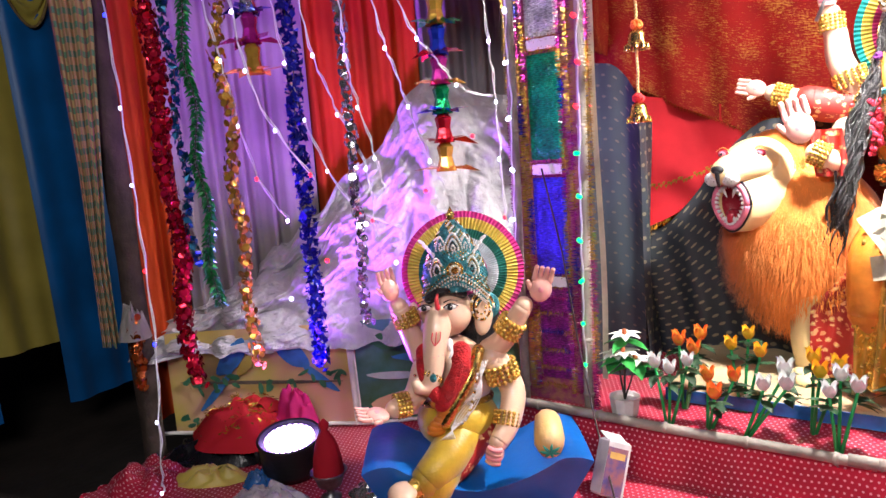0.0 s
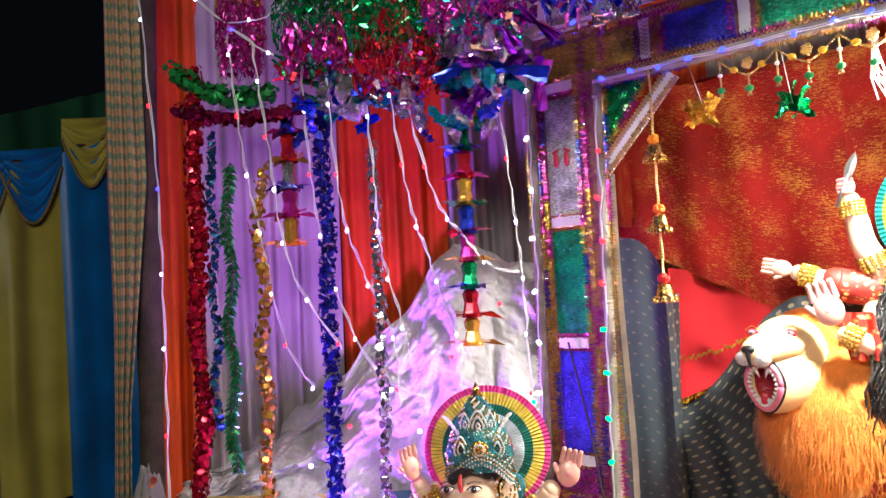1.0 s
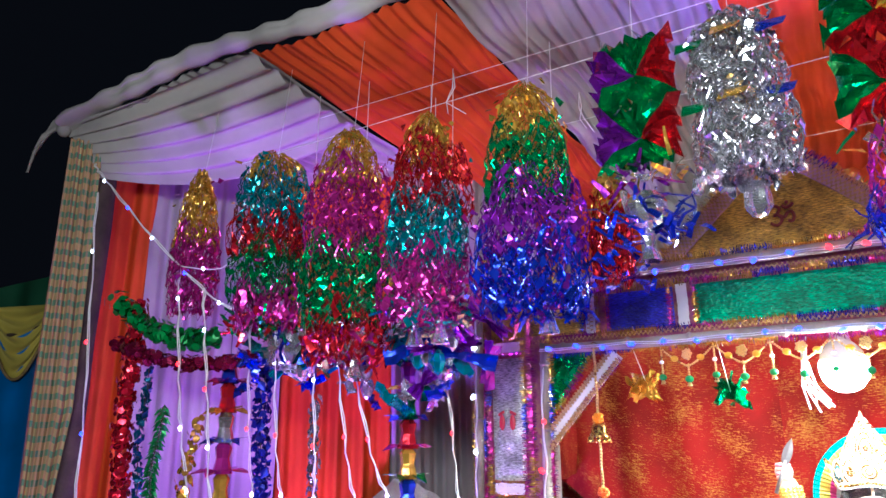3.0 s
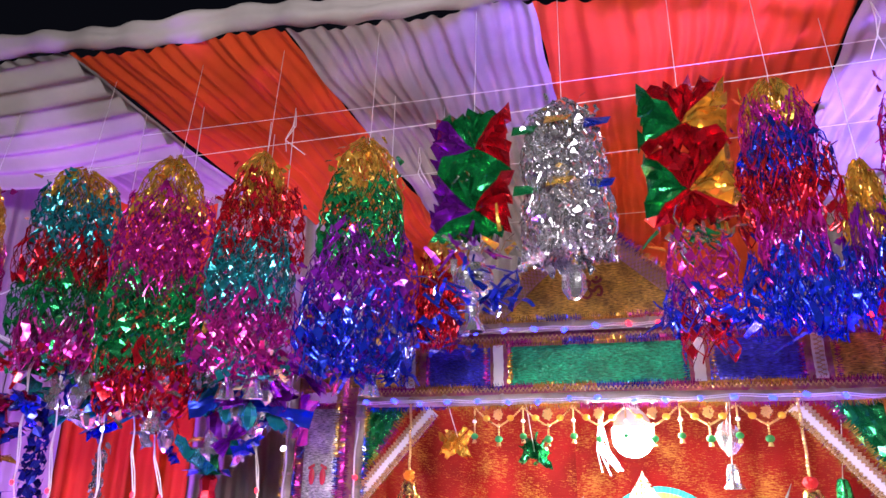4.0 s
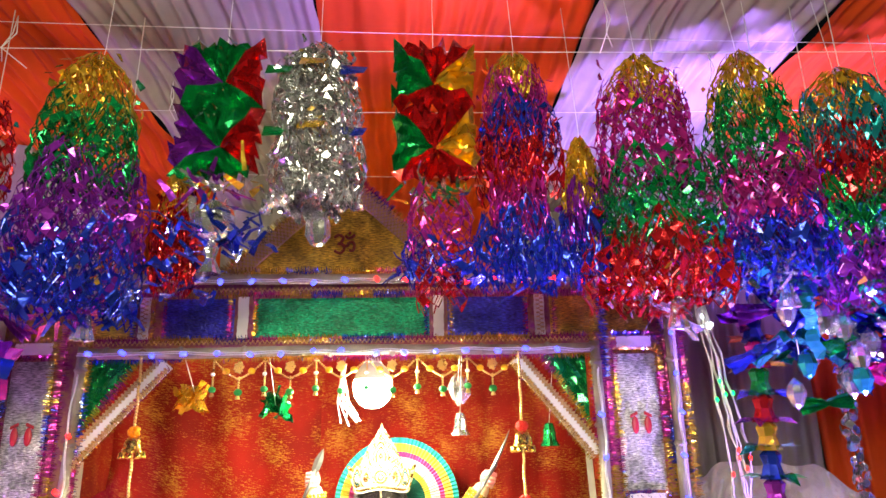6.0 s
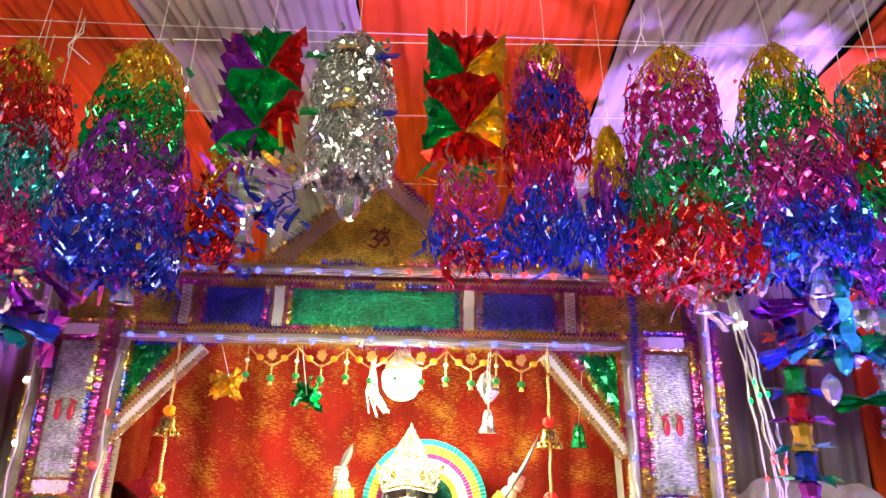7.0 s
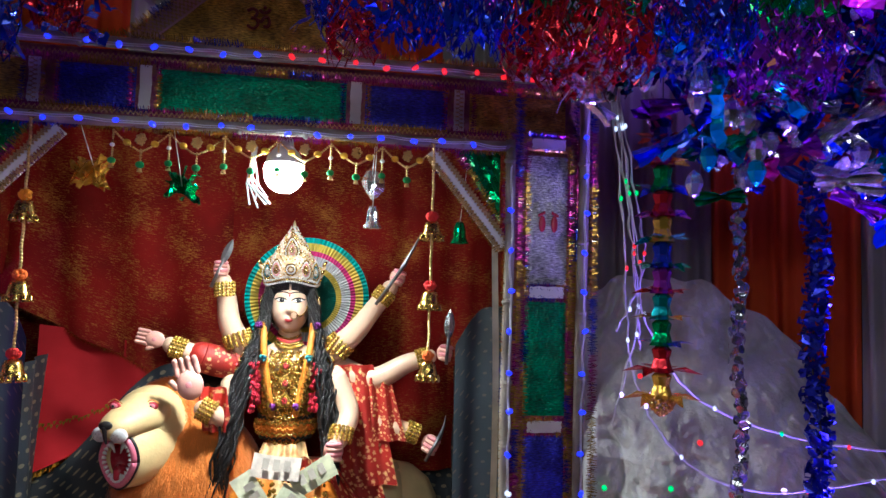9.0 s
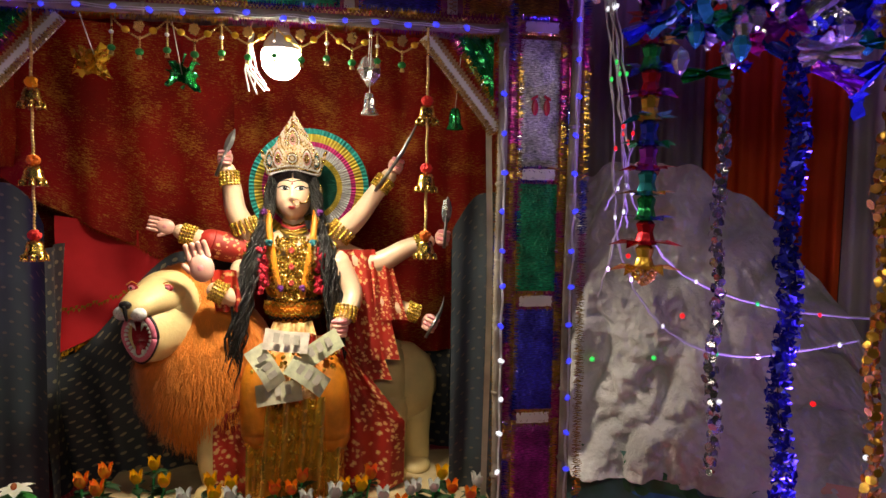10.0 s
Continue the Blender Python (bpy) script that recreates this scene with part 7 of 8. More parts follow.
garland(-1.10, 1.33, 2.06, 0.71, BLUE2, "petal", "dark blue foil petal garland", 0.030, 1.25)
garland(-0.955, 1.40, 1.92, 0.84, SILV2, "sparse", "silver foil disc garland", 0.020, 1.2)
garland(-1.50, 1.20, 2.02, 1.05, material("teal_dark_foil", (0.01, 0.10, 0.20), 0.3, 0.7, 0.2, 20, 0.2, 50), "petal", "dark teal foil garland", 0.014, 0.6)
garland(1.535, 1.45, 2.02, 0.86, SILV2, "sparse", "silver foil disc garland", 0.020, 1.2)
garland(1.655, 1.34, 2.02, 0.74, BLUE2, "petal", "dark blue foil petal garland", 0.032, 1.4)
garland(1.80, 1.22, 2.05, 0.80, GOLD2, "sparse", "gold foil disc garland", 0.024, 1.2)
garland(1.90, 1.20, 2.10, 0.9, foil("magenta_discs", (0.5, 0.02, 0.25)), "disc", "magenta foil disc garland", 0.022, 1.0)


def swag(a, b, drop, mat, label, r=0.03, count=420):
    ob = thing("foil_swag", label, "garland", "foil swags", at=(0, 0, 0))
    path = sag(a, b, drop, 20)
    part("cord", Geo().tube(path, 0.0016, 5, 0, False), DARKWIRE, ob)
    g = Geo()
    for k in range(count):
        c = path[int(rnd(0, 20))] .lerp(path[int(rnd(0, 20))], 0.0)
        i = int(rnd(0, 20))
        c = path[i].lerp(path[i + 1], rnd(0, 1))
        o = V((rnd(-1, 1), rnd(-1, 1), rnd(-1, 1))).normalized()
        s = o.orthogonal().normalized()
        u = o.cross(s)
        q = rnd(0.008, 0.015)
        cc = c + o * r * rnd(0.2, 1)
        g.add([cc + (s * math.cos(w * 1.047) + u * math.sin(w * 1.047)) * q for w in range(6)], [tuple(range(6))], 0, False)
    part("foil_fringe", g, mat, ob, "", "stuff")


swag((-1.58, 1.12, 2.24), (-1.20, 1.22, 2.10), 0.05, GRN2, "dark green foil swag between garlands", 0.045, 500)
swag((-1.56, 1.12, 2.10), (-1.05, 1.22, 2.03), 0.04, foil("wine_discs", (0.35, 0.01, 0.08)), "wine-red foil swag between garlands", 0.03, 420)


# stacked cup garland
def cup_garland(x, y, z1, z0, cols, label, pine=False):
    ob = thing("cup_garland", label, "garland", "stacked foil cup garlands", at=(x, y, 0))
    part("cord", Geo().tube([(0, 0, z1 + 0.25), (0, 0, z0 + 0.02)], 0.0014, 5), DARKWIRE, ob)
    n = len(cols)
    st = (z1 - z0) / n
    for i, col in enumerate(cols):
        z = z1 - st * i
        g = Geo().lathe((0, 0, z - st * 0.5), [(0.016, st * 0.5), (0.027, st * 0.34), (0.021, 0.0), (0.028, -st * 0.35), (0.034, -st * 0.5)], 8, 0, 0.1, smooth=False)
        cup = part("cup", g, ALL[IX[col]], ob, col + " foil cup")
        g = Geo()
        for k in range(6):
            a = k / 6 * 6.283 + i
            d = V((math.cos(a), math.sin(a), 0))
            s = V((-d.y, d.x, 0)) * 0.020
            dip = rnd(-.02, .012)
            b = V((0, 0, z - st * 0.9))
            ln = 0.095 if i > n - 3 else 0.075
            g.add([b + d * 0.012, b + d * ln * 0.6 + s + V((0, 0, .006)), b + d * ln + V((0, 0, dip)), b + d * ln * 0.6 - s + V((0, 0, .006))], [(0, 1, 2), (0, 2, 3)], 0, False)
        part("petals", g, ALL[IX[cols[(i + 3) % n] if i < n - 2 else col]], cup, "ring of foil petals")
    if pine:
        g = Geo()
        for k in range(60):
            a = k * 2.4
            t = k / 60
            r = 0.024 * math.sin(math.pi * (0.15 + 0.85 * t)) + 0.004
            g.ell((r * math.cos(a), r * math.sin(a), z0 + 0.01 - 0.05 * t), 0.006, 0, 6, 4)
        part("gold_cone", g, GOLD, ob, "knobbly gold cone")


SEQ = ["blue", "purple", "green", "red", "gold", "blue", "magenta", "green", "red", "gold"]
cup_garland(-0.655, 1.455, 2.09, 1.30, SEQ, "multicoloured stacked foil cup garland")
cup_garland(1.36, 1.50, 2.10, 1.40, ["blue", "magenta", "green", "red", "gold", "blue", "purple", "teal", "green", "red", "gold"], "multicoloured stacked foil cup garland with a gold cone", True)
cup_garland(-1.17, 1.25, 2.05, 1.62, ["blue", "red", "silver", "magenta", "gold"], "short stacked foil cup garland")


# glossy foil bows and crystals in the corners of the wings
def bow_cluster(x, y, z, cols, label, n=16, spread=(0.16, 0.08, 0.07)):
    ob = thing("foil_bow_cluster", label, "foil decoration", "foil bow clusters", at=(x, y, z))
    part("cord", Geo().tube([(0, 0, 0), (0, 0.02, min(0.8, 2.97 - z))], 0.0012, 5), WIRE, ob)
    for k in range(n):
        c = V((random.gauss(0, spread[0]), random.gauss(0, spread[1]), random.gauss(0, spread[2])))
        g = Geo()
        m = pose(*c, rnd(-70, 70), rnd(-50, 50), rnd(0, 360))
        w, h = rnd(0.040, 0.095), rnd(0.016, 0.040)
        seed = rnd(0, 99)
        g.sheet(lambda u, v: m @ V(((u - 0.5) * w * 2 * (0.35 + abs(u - 0.5)), 0.012 * math.sin(v * 14 + seed) + 0.015 * noise.noise(V((u * 4, v * 4, seed))), (v - 0.5) * h * 2 * (0.25 + 1.5 * abs(u - 0.5)))), 8, 7, 0, (1, 1), False)
        part("bow", g, ALL[IX[random.choice(cols)]], ob)
    for k in range(4):
        c = V((random.gauss(0, spread[0]), -0.06, -0.06 + random.gauss(0, 0.04)))
        part("crystal_drop", Geo().lathe(c, [(0.0, 0.035), (0.016, 0.02), (0.022, 0.0), (0.012, -0.025), (0.0, -0.035)], 8, smooth=False), random.choice((SILVER, SILVER, TEAL)), ob, "faceted foil drop")


bow_cluster(-0.92, 1.30, 2.08, ["silver", "green", "silver", "teal", "blue"], "glossy silver and green foil bows with crystal drops", 20)
bow_cluster(-0.55, 1.42, 2.02, ["blue", "teal", "purple", "silver"], "glossy blue and silver foil bows", 18, (0.10, 0.06, 0.10))
bow_cluster(1.52, 1.36, 2.10, ["blue", "silver", "silver", "teal"], "glossy blue and silver foil bows with crystal drops", 44, (0.18, 0.08, 0.10))
bow_cluster(1.85, 1.32, 2.18, ["silver", "blue", "magenta", "blue"], "glossy blue, silver and magenta foil bows", 40, (0.16, 0.08, 0.10))
bow_cluster(1.42, 1.42, 1.98, ["teal", "green", "blue"], "glossy teal and green foil bows", 12, (0.09, 0.06, 0.06))
bow_cluster(1.55, 1.27, 2.28, ["silver", "blue", "blue", "magenta", "purple"], "glossy blue and violet foil bows", 36, (0.15, 0.07, 0.08))
bow_cluster(1.72, 1.36, 2.02, ["silver", "blue", "blue", "silver", "purple"], "glossy silver and blue foil bows with crystal drops", 36, (0.12, 0.07, 0.08))
bow_cluster(1.38, 1.34, 2.14, ["silver", "blue", "purple"], "glossy silver and blue foil bows", 18, (0.09, 0.06, 0.07))
bow_cluster(-0.75, 1.34, 2.10, ["silver", "teal", "blue", "magenta"], "glossy silver and teal foil bows with crystal drops", 22, (0.13, 0.07, 0.06))
bow_cluster(-0.45, 1.36, 2.06, ["silver", "blue", "purple"], "glossy silver and violet foil bows", 16, (0.08, 0.06, 0.07))
# silver fluted drops at the arch corners, foil flowers inside the arch
for x, y, z in ((-0.22, 1.55, 2.20), (1.20, 1.55, 2.20), (-0.55, 1.40, 2.08)):
    ob = thing("silver_bell_cluster", "cluster of fluted silver foil bells", "foil bells", "silver bell clusters", at=(x, y, z))
    part("cord", Geo().tube([(0, 0, 0.03), (0.01, 0.0, 0.76)], 0.0012, 5), WIRE, ob)
    for k in range(4):
        t = pose(0, 0, 0, rnd(-25, 25), rnd(-35, 35), 0)
        part("bell", Geo().lathe((0.028 * (k - 1.5), rnd(-.02, .02), -0.02), [(0.004, 0.055), (0.010, 0.045), (0.014, 0.01), (0.026, -0.035), (0.022, -0.033)], 14, 0, 0.25, t, False), SILVER, ob)
    g = Geo().sheet(lambda u, v: V((0.03 + (u - 0.5) * 0.03, -0.02, 0.03 + v * 0.11)) + V((v * 0.03, -0.01 * math.sin(u * 3), 0)), 3, 5, 0, (1, 1), False)
    part("foil_ribbon", g, foil("champagne", (0.75, 0.55, 0.40)), ob, "champagne foil ribbon")
for x, z, col, word in ((-0.115, 1.955, "gold", "bow"), (0.12, 1.925, "green", "bow"), (0.66, 1.965, "silver", "crystal"), (0.665, 1.87, "silver", "bell"), (0.93, 1.835, "green", "bell")):
    ob = thing("foil_" + word, "shiny " + col + " foil " + word + " hanging inside the arch", "foil " + word, "foil shapes in the arch", at=(x, 1.95, z))
    part("cord", Geo().tube([(0, 0, 0.0), (0, -0.13, 2.06 - z)], 0.001, 5), WIRE, ob)
    for k in range({"bow": 4, "crystal": 2, "bell": 1}[word]):
        g = Geo()
        if word == "bow":
            crumple(g, (rnd(-.03, .03), rnd(-.015, .015), rnd(-.02, .02)), rnd(0.06, 0.10), rnd(0.05, 0.08), rnd(0, 50))
        elif word == "crystal":
            g.lathe((0.012 * k, -0.01, -0.012 * k), [(0.0, 0.046), (0.018, 0.032), (0.032, 0.0), (0.018, -0.030), (0.0, -0.044)], 6, 0, 0.0, pose(0, 0, 0, 10 * k, 14 * k, 30 * k), False)
        else:
            g.lathe((0, -0.01, -0.01), [(0.0, 0.036), (0.012, 0.032), (0.018, 0.014), (0.020, -0.014), (0.030, -0.032), (0.025, -0.030)], 14, 0, 0.22, smooth=False)
        part({"bow": "foil_square", "crystal": "crystal_drop", "bell": "fluted_bell"}[word], g, ALL[IX[col]], ob)


# ---------------------------------------------------------------- fairy-light wires of the wings
def light_wire(pts, keys, label="white fairy-light wire with tiny lamps", gap=0.16, double=True):
    ob = thing("light_wire", label, "fairy lights", "hanging fairy-light wires")
    k = len(pts) - 1
    out = []
    for i in range(k):
        p = [V(pts[max(0, min(k, i + o))]) for o in (-1, 0, 1, 2)]
        for q in range(9):
            t = q / 9
            c = 0.5 * (2 * p[1] + (p[2] - p[0]) * t + (2 * p[0] - 5 * p[1] + 4 * p[2] - p[3]) * t * t + (3 * p[1] - p[0] - 3 * p[2] + p[3]) * t ** 3)
            out.append(c + V((0.003 * math.sin(q * 2.2 + i), 0.003 * math.cos(q * 1.7), 0)))
    out.append(V(pts[-1]))
    part("wire", Geo().tube(out, 0.0019, 5, 0, False), WIRE, ob)
    if double:
        part("wire", Geo().tube([p + V((0.004 * math.sin(j * 1.3), 0.003, 0.003)) for j, p in enumerate(out)], 0.0017, 5, 0, False), WIRE, ob)
    acc, j = 0.06, 0
    for a, b in zip(out, out[1:]):
        acc += (b - a).length
        if acc > gap:
            acc = 0
            part("lamp", Geo().ell(b + V((0, -0.005, 0)), (0.0045, 0.0045, 0.0065), 0, 8, 6), LED[keys[j % len(keys)]], ob)
            j += 1


def mirrored(pts):
    return [(2 * MID - x, y, z) for x, y, z in pts]


WIRES = [
    [(-1.04, 1.20, 2.15), (-1.10, 1.28, 1.79), (-1.10, 1.36, 1.48), (-1.03, 1.45, 1.22), (-0.89, 1.52, 1.13)],
    [(-0.96, 1.22, 2.12), (-0.98, 1.28, 1.73), (-0.98, 1.36, 1.53), (-0.95, 1.45, 1.32), (-0.98, 1.50, 1.10)],
    [(-0.84, 1.25, 2.10), (-0.86, 1.30, 1.75), (-0.92, 1.38, 1.59), (-0.92, 1.45, 1.39), (-0.92, 1.50, 1.24)],
    [(-0.76, 1.25, 2.10), (-0.74, 1.30, 1.73), (-0.74, 1.38, 1.55), (-0.72, 1.45, 1.36), (-0.70, 1.50, 1.26)],
    [(-0.74, 1.28, 2.08), (-0.69, 1.35, 1.73), (-0.64, 1.42, 1.60), (-0.61, 1.50, 1.52), (-0.58, 1.60, 1.50)],
    [(-0.54, 1.45, 2.12), (-0.53, 1.50, 1.73), (-0.54, 1.55, 1.48), (-0.56, 1.60, 1.15)],
    [(-1.30, 1.13, 2.32), (-1.24, 1.13, 1.93), (-1.23, 1.18, 1.66), (-1.22, 1.25, 1.34), (-1.15, 1.30, 1.18)],
    [(-1.20, 1.15, 2.24), (-1.15, 1.16, 1.90), (-1.12, 1.20, 1.55), (-1.02, 1.30, 1.30)],
]
for w in WIRES:
    light_wire(w, ("white", "red", "violet", "white"))
light_wire([(-1.72, 1.05, 2.73), (-1.62, 1.06, 2.63), (-1.30, 1.13, 2.32), (-1.04, 1.20, 2.15), (-0.60, 1.40, 2.12), (-0.60, 1.74, 2.26)], ("white", "blue"))
light_wire([(-1.30, 1.13, 2.32), (-1.12, 1.14, 2.29), (-1.05, 1.20, 2.36)], ("white",), double=False)
light_wire([(-1.64, 1.03, 2.60), (-1.52, 1.02, 1.82), (-1.50, 1.02, 1.27), (-1.47, 1.0, 0.84), (-1.44, 0.95, 0.52), (-1.42, 0.93, 0.40)], ("white", "red", "blue", "white"), gap=0.22)
for w in ([(1.27, 1.60, 2.22), (1.33, 1.62, 1.90), (1.38, 1.64, 1.60), (1.55, 1.68, 1.38), (1.80, 1.62, 1.28), (2.05, 1.5, 1.26)], [(1.26, 1.60, 2.22), (1.31, 1.62, 1.86), (1.36, 1.66, 1.45), (1.50, 1.66, 1.22), (1.70, 1.60, 1.14), (2.0, 1.5, 1.20)],
          [(1.265, 1.60, 2.22), (1.31, 1.61, 1.95), (1.35, 1.63, 1.70), (1.40, 1.7, 1.5)], [(1.28, 1.60, 2.21), (1.34, 1.61, 1.92), (1.37, 1.62, 1.72), (1.33, 1.7, 1.55)], [(1.27, 1.59, 2.22), (1.325, 1.60, 1.88), (1.36, 1.62, 1.62), (1.31, 1.68, 1.3)]):
    light_wire(w, ("white", "green", "red", "white", "violet"))
# glowing spots among the cotton
for side in (-1, 1):
    for s, d, z, key in ((0.75, -0.03, 1.0, "red"), (1.12, 0.02, 1.22, "red"), (1.0, -0.06, 0.98, "white"), (1.3, 0.06, 1.40, "red"), (0.9, -0.02, 1.12, "violet"), (0.62, -0.08, 0.88, "white"), (1.4, 0.02, 1.05, "green"), (1.2, 0.0, 1.08, "green")):
        p = wing(side, s, d - 0.02, z)
        solid("small_lamp", Geo().ell(p, 0.008, 0, 8, 6), LED[key], "tiny coloured lamp lying on the cotton hill", "fairy light", "tiny lamps on the cotton")
# dark wire down the left post
solid("loose_cable", Geo().tube([(-0.52, 1.77, 1.28), (-0.50, 1.765, 1.20), (-0.46, 1.76, 1.02), (-0.42, 1.755, 0.75), (-0.33, 1.66, 0.52), (-0.22, 1.50, 0.40), (-0.12, 1.38, 0.366)], 0.003, 6), DARKWIRE, "dark twisted cable running down to the platform", "cable")


# ---------------------------------------------------------------- wings: printed low walls and the clutter before them
def banner(side, s0, s1, zb, zt, base, label):
    ob = thing("printed_banner", label, "banner", "printed banners")
    g = Geo()
    g.sheet(lambda u, v: wing(side, s0 + (s1 - s0) * u, -0.01 + 0.006 * math.sin(u * 7), zb + (zt - zb) * v), 30, 8, 0, (s1 - s0, zt - zb))
    part("print", g, base, ob)
    return ob


LEAFP = material("print_leaf", (0.05, 0.20, 0.10), 0.6, 0, 0.2, 20, 0.05, 60)
BLUEP = material("print_blue", (0.05, 0.22, 0.60), 0.6, 0, 0.2, 20, 0.05, 60)
PINKP = material("print_pink", (0.70, 0.36, 0.40), 0.6, 0, 0.15, 4, 0.05, 60, second=(0.60, 0.45, 0.12))
YELP = material("print_yellow", (0.52, 0.42, 0.08), 0.6, 0, 0.2, 4, 0.05, 60, second=(0.62, 0.34, 0.26))
BROWNP = material("print_bough", (0.12, 0.09, 0.07), 0.7, 0, 0.2, 20, 0.05, 60)
for side in (-1, 1):
    b = banner(side, 0.10, 0.79, 0.365, 0.76, YELP, "yellow and pink printed banner with boughs and blue patches")

    def blot(s, z, rs, rz, ang, mat, name, d=-0.022):
        n = 18
        pts = []
        for k in range(n):
            a = k / n * 6.283
            x, y = rs * math.cos(a) * (1 + 0.12 * math.sin(3 * a)), rz * math.sin(a)
            c, q = math.cos(radians(ang)), math.sin(radians(ang))
            pts.append(wing(side, s + x * c - y * q, d, z + x * q + y * c))
        part(name, Geo().add(pts, [tuple(range(n))], 0, False), mat, b)
    blot(0.35, 0.655, 0.085, 0.036, 50, BLUEP, "blue_patch")
    blot(0.28, 0.53, 0.10, 0.014, 48, BLUEP, "blue_streak", -0.023)
    blot(0.57, 0.665, 0.085, 0.040, -48, BLUEP, "blue_patch")
    blot(0.67, 0.56, 0.09, 0.016, -42, BLUEP, "blue_streak", -0.023)
    blot(0.40, 0.625, 0.05, 0.020, 50, material("print_gold", (0.60, 0.48, 0.08), 0.6), "yellow_patch", -0.025)
    blot(0.45, 0.555, 0.30, 0.007, -3, BROWNP, "bough", -0.024)
    for k in range(26):
        blot(0.14 + rnd(0, 0.62), 0.555 + rnd(-.03, .03), rnd(.012, .026), rnd(.006, .011), rnd(0, 180), LEAFP, "leaf_print", -0.026)
    for k in range(12):
        blot(0.14 + rnd(0, 0.3), 0.42 + rnd(-.03, .03), rnd(.012, .026), rnd(.006, .011), rnd(0, 180), LEAFP, "leaf_print", -0.026)
    g = Geo().sheet(lambda u, v: wing(side, 0.795 + (u - 0.5) * 0.030 + 0.01 * (1 - v), -0.03 - 0.006 * math.sin(u * 9), 0.37 + 0.38 * v), 8, 12)
    solid("white_ribbon", g, WHITE, "white satin ribbon along the join of two banners", "ribbon", "ribbons between banners")
    b2 = banner(side, 0.81, 1.50, 0.365, 0.76, material("print_river", (0.10, 0.24, 0.30), 0.5, 0, 0.25, 6, 0.05, 60, second=(0.04, 0.12, 0.05)), "printed landscape banner with dark trees and a river")
    b = b2
    blot(1.0, 0.44, 0.14, 0.05, 5, PINKP, "pink_patch")
    blot(1.1, 0.62, 0.15, 0.02, 2, BLUEP, "river_patch")
    blot(0.95, 0.55, 0.10, 0.015, -2, material("print_pale", (0.5, 0.6, 0.7), 0.6), "pale_patch", -0.024)
    for k in range(16):
        blot(0.84 + rnd(0, 0.6), 0.68 + rnd(-.04, .04), rnd(.02, .04), rnd(.012, .022), rnd(0, 180), LEAFP, "tree_print", -0.026)
    g = Geo().tube([wing(side, s, -0.02, 0.372 + 0.004 * math.sin(s * 20)) for s in [0.1 * k for k in range(16)]], 0.008, 6)
    solid("white_piping", g, WHITE, "white cord along the foot of the banners", "cord", "cords at the banner foot")

# stage lamp on its back, dots of light in its face
for x, y, tilt, yaw in ((-1.20, 1.25, 9, 38), (1.78, 1.27, 9, -38)):
    ob = thing("stage_lamp", "black round stage lamp lying on its back, lit", "stage lamp", "stage lamps")
    ob.matrix_world = pose(x, y, FLOOR + 0.075, tilt, 0, yaw)
    part("housing", Geo().lathe((0, 0, 0), [(0.0, -0.06), (0.085, -0.058), (0.098, -0.03), (0.100, 0.055), (0.104, 0.062), (0.100, 0.068), (0.092, 0.062), (0.090, 0.050), (0.0, 0.050)], 32), BLACK, ob)
    part("yoke", Geo().tube([(-0.112, 0, 0.01), (-0.114, 0.04, -0.055), (-0.10, 0.07, -0.075), (0.10, 0.07, -0.075), (0.114, 0.04, -0.055), (0.112, 0, 0.01)], 0.008, 8), BLACK, ob)
    k = 0
    for ring, cnt in ((0.0, 1), (0.018, 6), (0.036, 12), (0.054, 18), (0.072, 24)):
        for i in range(cnt):
            a = i / cnt * 6.283 + ring * 20
            part("lamp_dot", Geo().ell((ring * math.cos(a), ring * math.sin(a), 0.055), (0.0075, 0.0075, 0.005), 0, 8, 4), LED["violet"], ob)

# red-wrapped coconut standing in a steel cup
ob = thing("steel_cup", "small steel cup on a foot", "cup", at=(-0.985, 1.20, FLOOR))
part("bowl", Geo().lathe((0, 0, 0), [(0.03, 0.0), (0.032, 0.006), (0.012, 0.014), (0.012, 0.03), (0.036, 0.045), (0.046, 0.075), (0.056, 0.088), (0.052, 0.088), (0.042, 0.076), (0.0, 0.055)], 28), STEEL, ob)
g = Geo().lathe((0, 0, 0), [(0.040, 0.0), (0.046, 0.03), (0.042, 0.075), (0.034, 0.11), (0.024, 0.135), (0.010, 0.155), (0.016, 0.175), (0.004, 0.19), (0, 0.19)], 18, 0, 0.08)
solid("wrapped_coconut", g, cloth("deep_red", (0.45, 0.015, 0.03)), "coconut wrapped in red cloth, standing in a steel cup", "wrapped coconut", at=(-0.985, 1.20, FLOOR + 0.058))


